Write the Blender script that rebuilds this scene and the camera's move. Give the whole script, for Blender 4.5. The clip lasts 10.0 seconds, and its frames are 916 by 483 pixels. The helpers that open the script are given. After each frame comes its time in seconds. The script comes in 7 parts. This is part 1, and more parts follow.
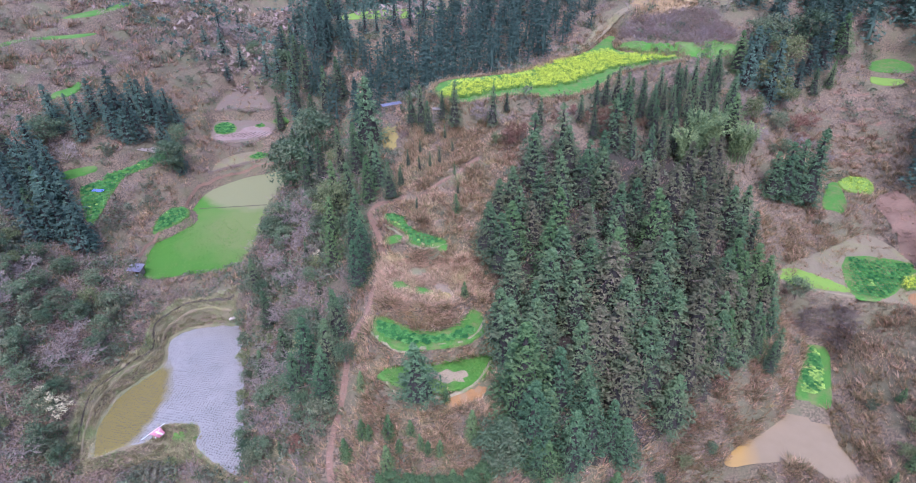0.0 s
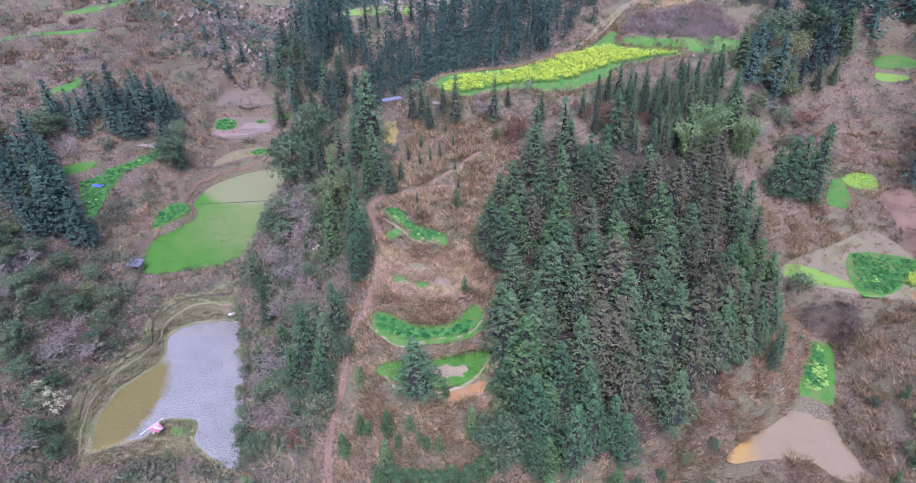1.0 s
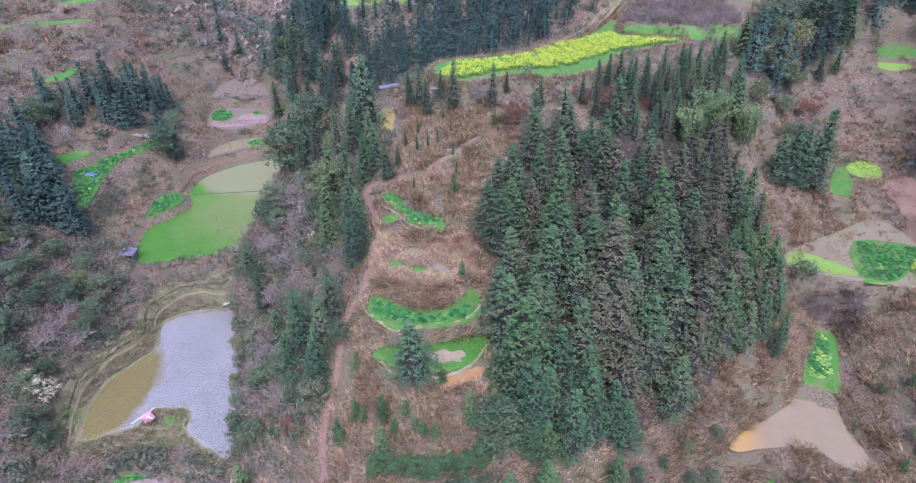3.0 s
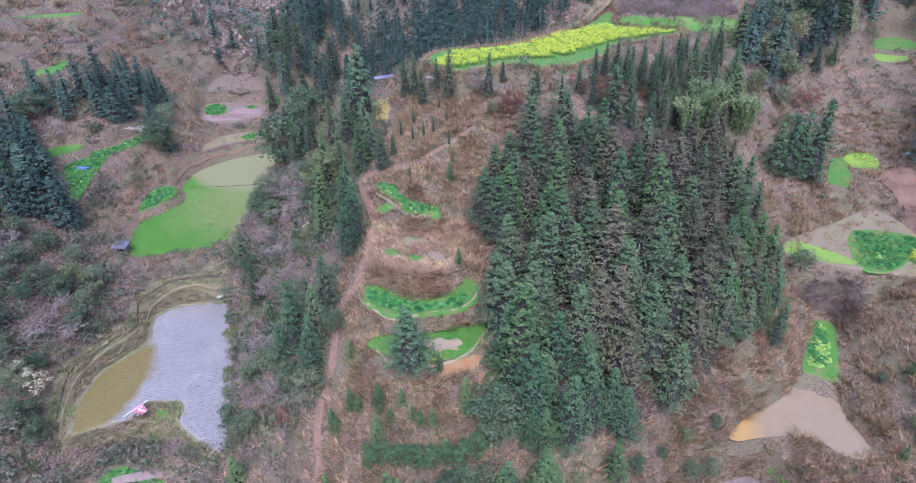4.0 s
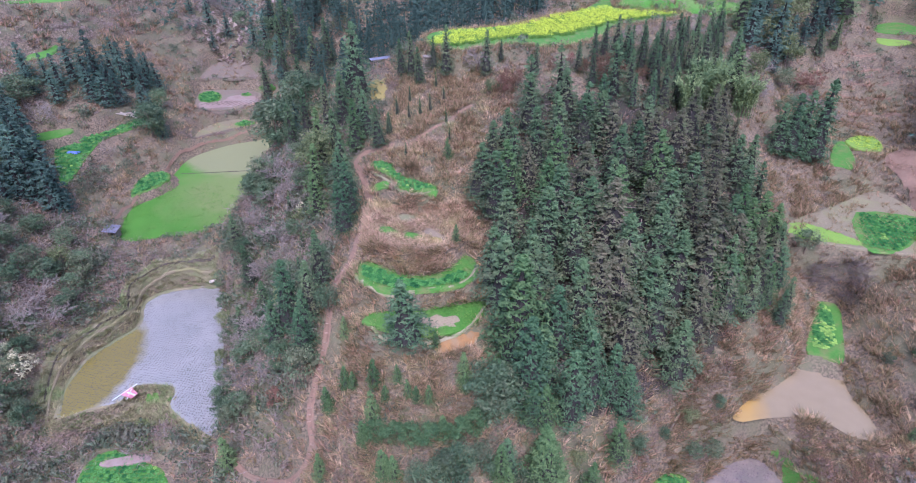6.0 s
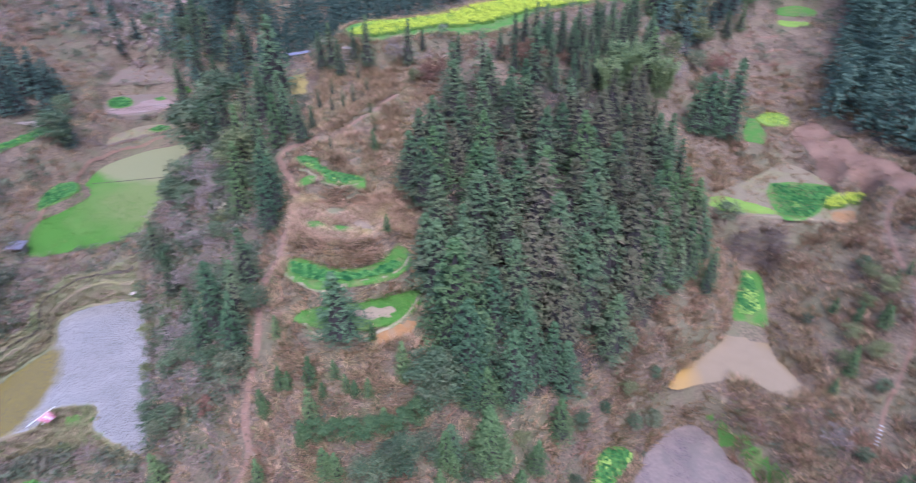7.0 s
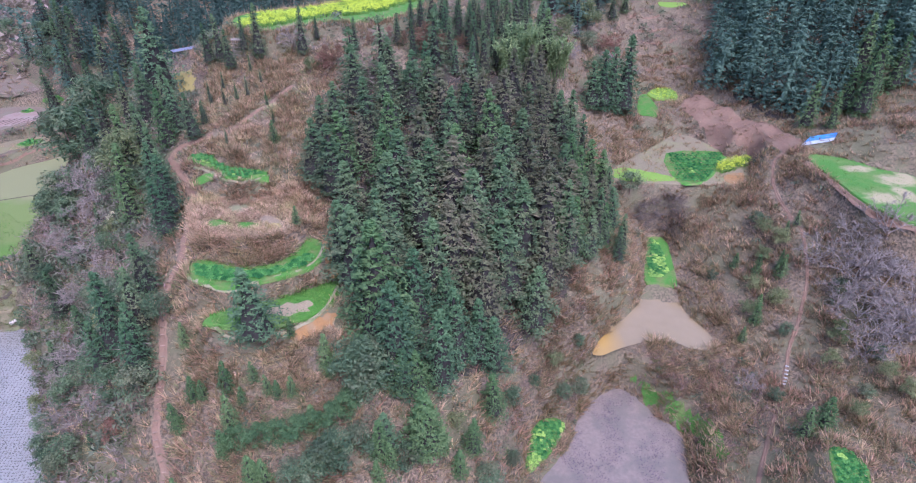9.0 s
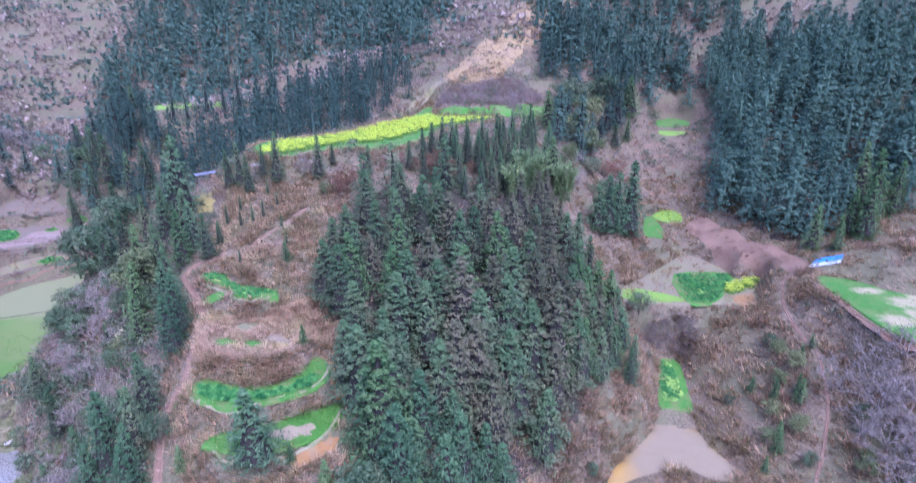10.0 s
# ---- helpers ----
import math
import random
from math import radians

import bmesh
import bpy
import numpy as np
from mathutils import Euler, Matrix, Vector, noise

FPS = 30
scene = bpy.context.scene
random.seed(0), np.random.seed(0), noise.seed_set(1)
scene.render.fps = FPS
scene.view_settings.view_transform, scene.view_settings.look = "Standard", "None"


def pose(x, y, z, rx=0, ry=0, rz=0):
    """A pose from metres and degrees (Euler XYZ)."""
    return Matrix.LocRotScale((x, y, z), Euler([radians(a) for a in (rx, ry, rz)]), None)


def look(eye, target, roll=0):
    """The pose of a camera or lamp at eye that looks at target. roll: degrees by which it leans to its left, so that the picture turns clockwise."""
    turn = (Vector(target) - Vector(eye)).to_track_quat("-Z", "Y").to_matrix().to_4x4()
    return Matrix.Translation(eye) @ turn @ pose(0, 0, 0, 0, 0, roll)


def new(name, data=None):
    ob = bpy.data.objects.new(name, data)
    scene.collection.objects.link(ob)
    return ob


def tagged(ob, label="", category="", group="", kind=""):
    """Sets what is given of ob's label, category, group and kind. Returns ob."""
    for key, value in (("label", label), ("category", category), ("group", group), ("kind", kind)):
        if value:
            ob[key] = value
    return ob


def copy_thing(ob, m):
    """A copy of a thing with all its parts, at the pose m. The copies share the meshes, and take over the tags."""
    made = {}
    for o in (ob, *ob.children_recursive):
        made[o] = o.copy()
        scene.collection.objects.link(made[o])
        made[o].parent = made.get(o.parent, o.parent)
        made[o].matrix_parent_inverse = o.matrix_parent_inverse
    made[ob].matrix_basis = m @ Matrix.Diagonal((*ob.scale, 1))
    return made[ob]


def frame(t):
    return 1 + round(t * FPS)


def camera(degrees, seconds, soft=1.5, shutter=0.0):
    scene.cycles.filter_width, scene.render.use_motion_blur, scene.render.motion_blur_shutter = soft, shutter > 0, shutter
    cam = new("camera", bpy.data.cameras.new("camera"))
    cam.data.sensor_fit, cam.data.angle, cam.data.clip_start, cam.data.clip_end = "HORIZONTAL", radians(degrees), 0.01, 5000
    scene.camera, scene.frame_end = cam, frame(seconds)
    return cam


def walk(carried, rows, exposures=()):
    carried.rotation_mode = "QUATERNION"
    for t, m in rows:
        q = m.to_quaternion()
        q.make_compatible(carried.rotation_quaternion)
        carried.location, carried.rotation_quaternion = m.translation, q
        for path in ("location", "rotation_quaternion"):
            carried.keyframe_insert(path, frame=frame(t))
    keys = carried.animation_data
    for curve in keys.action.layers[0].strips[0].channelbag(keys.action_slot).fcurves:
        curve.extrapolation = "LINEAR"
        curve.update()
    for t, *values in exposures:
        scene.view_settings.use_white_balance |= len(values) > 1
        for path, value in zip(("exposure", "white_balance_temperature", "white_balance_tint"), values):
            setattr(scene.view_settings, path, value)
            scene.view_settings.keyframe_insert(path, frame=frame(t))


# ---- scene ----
cam = camera(72.8, 10.0, soft=1.05, shutter=0.5)
PATH = [
    (0, (0.491, 0.005, 59.05), (0.265, 1.659, 57.948), 2.3),
    (0.5, (0.66, 0.112, 58.594), (0.429, 1.765, 57.492), 2.3),
    (1, (0.73, 0.203, 58.089), (0.498, 1.855, 56.986), 2.3),
    (1.5, (0.875, 0.339, 57.472), (0.642, 1.992, 56.37), 2.4),
    (2, (0.961, 0.388, 56.83), (0.728, 2.041, 55.729), 2.4),
    (2.5, (0.977, 0.462, 56.196), (0.744, 2.115, 55.094), 2.4),
    (4, (0.969, 0.368, 53.651), (0.753, 2.024, 52.551), 2.5),
    (4.5, (0.999, 0.402, 52.788), (0.785, 2.059, 51.688), 2.6),
    (5, (1.046, 0.402, 51.963), (0.832, 2.058, 50.863), 2.6),
    (6.5, (1.349, 0.431, 49.257), (1.153, 2.092, 48.16), 2.7),
    (7, (1.845, 0.411, 48.369), (1.836, 2.089, 47.281), 2.8),
    (7.5, (1.518, 0.436, 47.35), (1.748, 2.105, 46.273), 3.0),
    (8, (1.316, 0.45, 46.328), (1.589, 2.116, 45.255), 3.0),
    (8.5, (1.244, 0.466, 45.624), (1.523, 2.131, 44.553), 3.0),
    (9, (1.316, 0.551, 45.619), (1.593, 2.218, 44.55), 3.0),
    (9.5, (1.447, 0.621, 45.911), (1.718, 2.372, 44.983), 2.8),
    (10, (1.548, 0.415, 45.967), (1.8, 2.258, 45.233), 2.6),
]
walk(cam, [(t, look(eye, target, roll)) for t, eye, target, roll in PATH], exposures=[(0, 1.43, 4970, 25), (9, 1.43, 4970, 25), (10, 1.64, 4550, 31)])

# ---- daylight: a bright overcast winter sky ----
SUN_UP, SUN_FROM = radians(58), radians(172)
world = bpy.data.worlds.new("overcast_sky")
scene.world = world
world.use_nodes = True
wt = world.node_tree
sky = wt.nodes.new("ShaderNodeTexSky")
sky.sky_type, sky.sun_disc = "NISHITA", False
sky.sun_elevation, sky.sun_rotation = SUN_UP, SUN_FROM
sky.air_density, sky.dust_density, sky.ozone_density = 1.0, 3.0, 1.0
wt.nodes["Background"].inputs[1].default_value = 0.135
wt.links.new(sky.outputs[0], wt.nodes["Background"].inputs[0])
sun = new("sun", bpy.data.lights.new("sun", "SUN"))
sun.data.energy, sun.data.angle, sun.data.color = 1.15, radians(24), (1.0, 0.95, 0.9)
sun_dir = Vector((math.sin(SUN_FROM) * math.cos(SUN_UP), math.cos(SUN_FROM) * math.cos(SUN_UP), math.sin(SUN_UP)))
sun.matrix_basis = look((0, 0, 150), Vector((0, 0, 150)) - sun_dir)


# ---- materials ----
def surface(name, a, b, c=None, fine=3.0, broad=0.25, rough=0.9, bump=0.3, island=0.0, each=0.0, spec=0.2, leafy=0.0, tip=None, crisp=0.18):
    """A matt natural surface: two colours in a fine grain, a third in broad patches, paler towards a tip for new growth
    and painted skylight, varied by piece or by object.
    """
    m = bpy.data.materials.new(name)
    m.use_nodes = True
    nt = m.node_tree
    nd, ln = nt.nodes, nt.links
    bsdf = nd["Principled BSDF"]
    bsdf.inputs["Roughness"].default_value = rough
    bsdf.inputs["Specular IOR Level"].default_value = spec
    geo = nd.new("ShaderNodeNewGeometry")

    def grain(scale, detail):
        n = nd.new("ShaderNodeTexNoise")
        n.inputs["Scale"].default_value, n.inputs["Detail"].default_value = scale, detail
        n.inputs["Roughness"].default_value = 0.65
        ln.new(geo.outputs["Position"], n.inputs["Vector"])
        return n

    def mix(f, x, y, lo, hi):
        r = nd.new("ShaderNodeMapRange")
        r.inputs[1].default_value, r.inputs[2].default_value = lo, hi
        ln.new(f, r.inputs[0])
        k = nd.new("ShaderNodeMix")
        k.data_type = "RGBA"
        ln.new(r.outputs[0], k.inputs[0])
        for value, slot in ((x, k.inputs[6]), (y, k.inputs[7])):
            if isinstance(value, tuple):
                slot.default_value = (*value, 1)
            else:
                ln.new(value, slot)
        return k.outputs[2]

    small = grain(fine, 6)
    col = mix(small.outputs[0], a, b, 0.5 - crisp, 0.5 + crisp)
    if c:
        col = mix(grain(broad, 5).outputs[0], col, c, 0.47, 0.62)
    # Paler with height: new growth, plus skylight on the top painted in.
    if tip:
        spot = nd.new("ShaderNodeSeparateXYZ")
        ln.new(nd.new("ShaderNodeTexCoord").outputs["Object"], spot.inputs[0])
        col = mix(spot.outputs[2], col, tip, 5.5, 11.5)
    for amount, source in ((island, geo.outputs["Random Per Island"]), (each, nd.new("ShaderNodeObjectInfo").outputs["Random"])):
        if amount:
            hsv = nd.new("ShaderNodeHueSaturation")
            r = nd.new("ShaderNodeMapRange")
            r.inputs[3].default_value, r.inputs[4].default_value = 1 - amount, 1 + amount
            ln.new(source, r.inputs[0])
            ln.new(r.outputs[0], hsv.inputs["Value"])
            h = nd.new("ShaderNodeMapRange")
            h.inputs[3].default_value, h.inputs[4].default_value = 0.5 + 0.06 * amount, 0.5 - 0.06 * amount
            ln.new(source, h.inputs[0])
            ln.new(h.outputs[0], hsv.inputs["Hue"])
            ln.new(col, hsv.inputs["Color"])
            col = hsv.outputs[0]
    ln.new(col, bsdf.inputs["Base Color"])
    if bump:
        bp = nd.new("ShaderNodeBump")
        bp.inputs["Strength"].default_value, bp.inputs["Distance"].default_value = bump, 0.12
        ln.new(small.outputs[0], bp.inputs["Height"])
        ln.new(bp.outputs[0], bsdf.inputs["Normal"])
    if leafy:
        tr = nd.new("ShaderNodeBsdfTranslucent")
        ln.new(col, tr.inputs[0])
        ms = nd.new("ShaderNodeMixShader")
        ms.inputs[0].default_value = leafy
        ln.new(bsdf.outputs[0], ms.inputs[1])
        ln.new(tr.outputs[0], ms.inputs[2])
        ln.new(ms.outputs[0], nd["Material Output"].inputs[0])
    return m


def water(name, a, b, rough=0.06, ripple=0.04, broad=0.2, wet=0.5):
    """Shallow silty water: the silt's colour under a smooth reflecting skin."""
    m = surface(name, a, b, None, fine=broad, rough=rough, bump=0, spec=wet)
    nd, ln = m.node_tree.nodes, m.node_tree.links
    n = nd.new("ShaderNodeTexNoise")
    n.inputs["Scale"].default_value, n.inputs["Detail"].default_value = 2.5, 3
    ln.new(nd["Geometry"].outputs["Position"], n.inputs["Vector"])
    bp = nd.new("ShaderNodeBump")
    bp.inputs["Strength"].default_value, bp.inputs["Distance"].default_value = ripple, 0.05
    ln.new(n.outputs[0], bp.inputs["Height"])
    ln.new(bp.outputs[0], nd["Principled BSDF"].inputs["Normal"])
    return m


def stained(m, colour, centre, radii, soft=0.2, frayed=0.6, size=0.35):
    """Another growth or silt in a part of a surface, with a soft frayed edge."""
    nd, ln = m.node_tree.nodes, m.node_tree.links
    slot = nd["Principled BSDF"].inputs["Base Color"]
    before = slot.links[0].from_socket
    at = nd["Geometry"].outputs["Position"]
    for operation, value in (("SUBTRACT", centre), ("DIVIDE", radii)):
        k = nd.new("ShaderNodeVectorMath")
        k.operation = operation
        k.inputs[1].default_value = value
        ln.new(at, k.inputs[0])
        at = k.outputs[0]
    far = nd.new("ShaderNodeVectorMath")
    far.operation = "LENGTH"
    ln.new(at, far.inputs[0])
    n = nd.new("ShaderNodeTexNoise")
    n.inputs["Scale"].default_value, n.inputs["Detail"].default_value = size, 6
    ln.new(nd["Geometry"].outputs["Position"], n.inputs["Vector"])
    add = nd.new("ShaderNodeMath")
    add.operation = "MULTIPLY_ADD"
    add.inputs[1].default_value = frayed
    ln.new(n.outputs[0], add.inputs[0])
    ln.new(far.outputs["Value"], add.inputs[2])
    r = nd.new("ShaderNodeMapRange")
    r.inputs[1].default_value, r.inputs[2].default_value = 1 + soft + frayed / 2, 1 - soft + frayed / 2
    ln.new(add.outputs[0], r.inputs[0])
    k = nd.new("ShaderNodeMix")
    k.data_type = "RGBA"
    k.inputs[7].default_value = (*colour, 1)
    ln.new(r.outputs[0], k.inputs[0])
    ln.new(before, k.inputs[6])
    ln.new(k.outputs[2], slot)
    return m


PLUMES = surface("pale_pink_plumes", (0.62, 0.44, 0.275), (0.46, 0.315, 0.19), (0.54, 0.42, 0.21), fine=0.9, broad=0.3, bump=0, island=0.4, leafy=0.4)
GROUND = surface("dry_hillside", (0.235, 0.165, 0.105), (0.072, 0.055, 0.036), (0.14, 0.122, 0.066), crisp=0.1, fine=3.2, broad=0.12, bump=1.0)
SOIL = surface("trodden_soil", (0.245, 0.142, 0.092), (0.17, 0.102, 0.068), (0.215, 0.135, 0.088), fine=2.5, broad=0.5, bump=0.6)
ORANGE_SOIL = surface("orange_clay", (0.33, 0.17, 0.06), (0.24, 0.13, 0.055), (0.26, 0.165, 0.085), fine=3.0, broad=0.7, bump=0.7)
BANK = surface("grassy_bank", (0.20, 0.185, 0.09), (0.14, 0.14, 0.065), (0.23, 0.185, 0.11), fine=3.5, broad=0.4, bump=0.9)
LAWN = surface("bright_grass", (0.058, 0.162, 0.019), (0.095, 0.205, 0.031), (0.135, 0.195, 0.052), fine=4.0, broad=0.14, bump=0.8)
GOLD_GRASS = surface("golden_ridge_grass", (0.34, 0.225, 0.105), (0.23, 0.155, 0.08), (0.28, 0.19, 0.11), fine=1.2, broad=0.2, bump=0.8)
TAN_PLOT = surface("tan_fallow_plot", (0.24, 0.185, 0.112), (0.19, 0.15, 0.088), (0.215, 0.19, 0.088), fine=4, broad=0.25, bump=0.8)
BROWN_PLOT = surface("brown_fallow_plot", (0.215, 0.15, 0.105), (0.15, 0.11, 0.08), (0.18, 0.145, 0.10), fine=3, broad=0.3, bump=0.8)
PINK_PLOT = surface("reddish_tilled_plot", (0.29, 0.19, 0.155), (0.22, 0.15, 0.12), (0.27, 0.2, 0.165), fine=1.6, broad=0.25, bump=0.5)
GREEN_PLOT = surface("green_plot", (0.058, 0.160, 0.022), (0.095, 0.205, 0.034), (0.145, 0.17, 0.052), fine=3.5, broad=0.6, bump=0.7)
CABBAGE = surface("cabbage_leaf", (0.042, 0.150, 0.034), (0.10, 0.255, 0.058), fine=6, bump=0.2, each=0.45, rough=0.6, leafy=0.15)
YELLOW_CABBAGE = surface("yellow_green_leaf", (0.32, 0.44, 0.09), (0.23, 0.38, 0.08), fine=6, bump=0.2, each=0.3, rough=0.6, leafy=0.15)
BLOSSOM = surface("yellow_blossom", (0.70, 0.72, 0.06), (0.58, 0.66, 0.08), fine=4, bump=0, island=0.25, leafy=0.25)
STALK = surface("rape_stalk", (0.15, 0.27, 0.055), (0.20, 0.31, 0.065), fine=3, bump=0, island=0.2, leafy=0.2)
# Tip colours hold both fresh needles and the skylit look of crown tops.
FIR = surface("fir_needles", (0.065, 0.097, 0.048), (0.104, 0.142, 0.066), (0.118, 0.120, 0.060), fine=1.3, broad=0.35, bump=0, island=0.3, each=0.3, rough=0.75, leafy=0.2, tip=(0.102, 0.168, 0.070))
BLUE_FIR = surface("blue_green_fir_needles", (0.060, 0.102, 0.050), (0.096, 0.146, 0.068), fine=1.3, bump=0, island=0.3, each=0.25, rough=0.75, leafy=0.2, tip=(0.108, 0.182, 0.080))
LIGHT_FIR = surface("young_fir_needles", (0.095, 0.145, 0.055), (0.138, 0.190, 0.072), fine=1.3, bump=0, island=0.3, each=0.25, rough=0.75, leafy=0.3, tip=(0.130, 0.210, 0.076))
BROWN_FIR = surface("browned_fir_needles", (0.158, 0.138, 0.078), (0.115, 0.115, 0.062), (0.098, 0.118, 0.056), fine=1.3, broad=0.5, bump=0, island=0.3, each=0.3, leafy=0.3)
# Needles lightened and blued: distance haze is put into their colour.
HAZED_FIR = surface("hazed_fir_needles", (0.080, 0.124, 0.094), (0.114, 0.160, 0.116), fine=0.9, bump=0, island=0.18, each=0.3, rough=0.9, spec=0.05, leafy=0.35)
# Fallen needles, coloured extra dark for the shade between the trees.
SHADED_LITTER = surface("shaded_needle_litter", (0.075, 0.055, 0.04), (0.04, 0.032, 0.026), (0.05, 0.045, 0.03), fine=3, broad=0.5, bump=0.8)
# Dead inner twigs, with the crown's inner shade painted into the dark colour.
SHADE_CORE = surface("shaded_inner_twigs", (0.055, 0.045, 0.038), (0.035, 0.030, 0.026), fine=4, bump=0.6)
EVERGREEN = surface("evergreen_leaves", (0.088, 0.130, 0.066), (0.122, 0.165, 0.082), (0.138, 0.145, 0.078), fine=1.8, broad=0.3, bump=0, island=0.4, each=0.3, rough=0.6, leafy=0.3)
OLIVE = surface("olive_leaves", (0.15, 0.175, 0.075), (0.19, 0.195, 0.085), fine=1.5, bump=0, island=0.4, each=0.25, leafy=0.3)
RUSSET = surface("russet_leaves", (0.215, 0.115, 0.07), (0.165, 0.095, 0.062), fine=1.5, bump=0, island=0.35, each=0.2, leafy=0.2)
STRAW = surface("straw_plumes", (0.47, 0.345, 0.185), (0.31, 0.225, 0.12), (0.30, 0.215, 0.115), fine=0.9, broad=0.14, bump=0, island=0.6, leafy=0.4)
PINK_STRAW = surface("pinkish_dry_grass", (0.355, 0.235, 0.135), (0.235, 0.155, 0.09), (0.30, 0.22, 0.105), fine=0.9, broad=0.14, bump=0, island=0.6, leafy=0.4)
TWIG = surface("grey_twigs", (0.27, 0.22, 0.18), (0.205, 0.16, 0.135), fine=2, bump=0, island=0.3)
BARK = surface("brown_bark", (0.19, 0.13, 0.095), (0.13, 0.09, 0.065), fine=6, bump=0.4)
BAMBOO = surface("bamboo_leaves", (0.235, 0.285, 0.115), (0.185, 0.245, 0.10), fine=1.2, bump=0, island=0.35, each=0.2, leafy=0.35)
PALE_LEAF = surface("pale_cream_leaves", (0.66, 0.58, 0.36), (0.54, 0.47, 0.27), fine=2, bump=0, island=0.3, leafy=0.3)
PADDY_WATER = water("silty_paddy_water", (0.27, 0.245, 0.215), (0.32, 0.285, 0.25))
POND_WATER = water("muddy_pond_water", (0.24, 0.17, 0.088), (0.275, 0.195, 0.108), ripple=0.02)
stained(PADDY_WATER, (0.205, 0.155, 0.035), (-59.2, 56, -16.5), (6.6, 11.5, 60), 0.12, 0.35, 0.5)
stained(POND_WATER, (0.36, 0.215, 0.06), (29.6, 58.2, -7), (2.6, 4.4, 40), 0.45, 0.4, 0.5)
MEADOW = surface("meadow_grass", (0.060, 0.160, 0.017), (0.088, 0.190, 0.025), (0.072, 0.175, 0.021), fine=4.0, broad=0.2, bump=0.8)
stained(MEADOW, (0.155, 0.19, 0.056), (-58, 104, -12.8), (11, 11, 60), 0.4, 0.9, 0.25)
stained(MEADOW, (0.215, 0.205, 0.095), (-65, 124, -12.8), (14, 13.5, 60), 0.1, 0.35, 0.3)
EAST_MEADOW = surface("east_meadow_grass", (0.058, 0.155, 0.024), (0.09, 0.19, 0.034), (0.12, 0.18, 0.046), fine=4.0, broad=0.2, bump=0.8)
for spot, radii in (((72.5, 74.5, 8), (2.2, 1.0, 40)), ((75.8, 70.5, 8), (2.6, 1.6, 40)), ((70.0, 65.5, 8), (2.4, 1.6, 40)), ((74, 66.5, 8), (1.2, 2.4, 40)), ((78, 71.5, 8), (1.2, 1.6, 40))):
    stained(EAST_MEADOW, (0.33, 0.27, 0.15), spot, radii, 0.35, 1.3, 0.9)
MUD = surface("wet_mauve_mud", (0.245, 0.182, 0.14), (0.175, 0.13, 0.105), (0.16, 0.128, 0.10), fine=2.2, broad=0.35, rough=0.4, bump=0.7, spec=0.4)
STUBBLE = surface("rice_stubble", (0.065, 0.058, 0.045), (0.10, 0.085, 0.065), fine=3, bump=0, island=0.3)
CLOTH_PINK = surface("faded_pink_cloth", (0.62, 0.22, 0.28), (0.70, 0.32, 0.36), fine=1.5, bump=0.2)
CLOTH_WHITE = surface("white_sheet", (0.78, 0.78, 0.80), (0.66, 0.68, 0.72), fine=1.5, bump=0.2)
CLOTH_BLUE = surface("blue_sheet", (0.12, 0.33, 0.70), (0.17, 0.42, 0.75), fine=1.5, bump=0.2)
TIN = surface("blue_grey_roof_sheet", (0.25, 0.255, 0.34), (0.32, 0.32, 0.40), fine=1.5, bump=0.2, rough=0.5)
WOOD = surface("weathered_wood", (0.27, 0.22, 0.18), (0.18, 0.14, 0.115), fine=6, bump=0.4)
STONE = surface("pale_stone", (0.40, 0.37, 0.33), (0.30, 0.27, 0.24), fine=4, bump=0.5)
WATER_LINE = surface("plot_furrow", (0.10, 0.075, 0.055), (0.075, 0.06, 0.045), fine=3, bump=0.3)
HEDGE_LEAF = surface("hedge_leaves", (0.072, 0.125, 0.05), (0.108, 0.165, 0.064), fine=1.5, bump=0, island=0.4, rough=0.6, leafy=0.25)
RUSSET_SCRUB = surface("reddish_brown_scrub", (0.26, 0.175, 0.135), (0.20, 0.135, 0.11), (0.22, 0.17, 0.11), fine=1.2, broad=0.15, bump=0, island=0.4, leafy=0.3)
OCHRE_GRASS = surface("ochre_grass", (0.30, 0.22, 0.06), (0.24, 0.19, 0.07), fine=2, bump=0.4)
YELLOW_GRASS = surface("yellow_green_grass", (0.21, 0.295, 0.042), (0.16, 0.255, 0.045), fine=2.5, bump=0.5)
MUD_DARK = surface("dark_mud", (0.15, 0.105, 0.11), (0.11, 0.08, 0.085), fine=3, bump=0, island=0.3, rough=0.6)
GREY_ROOF = surface("grey_roof_sheet", (0.23, 0.21, 0.26), (0.30, 0.28, 0.33), fine=2, bump=0.2)
CLOTH_VIOLET = surface("violet_blue_sheet", (0.22, 0.25, 0.75), (0.27, 0.33, 0.8), fine=2, bump=0.2)
PALE_HEAP = surface("pale_straw", (0.52, 0.42, 0.36), (0.42, 0.34, 0.28), fine=3, bump=0.4)
BRUSHWOOD = surface("mauve_brushwood", (0.28, 0.215, 0.185), (0.20, 0.155, 0.135), (0.26, 0.20, 0.15), fine=2, broad=0.2, bump=0, island=0.25)
FALLOW = surface("pinkish_fallow_soil", (0.29, 0.205, 0.13), (0.19, 0.14, 0.09), (0.20, 0.18, 0.09), fine=3.5, broad=0.5, bump=0.9)
LITTER = surface("straw_litter", (0.37, 0.275, 0.17), (0.23, 0.165, 0.10), (0.30, 0.235, 0.14), fine=5, broad=0.8, bump=0.9)
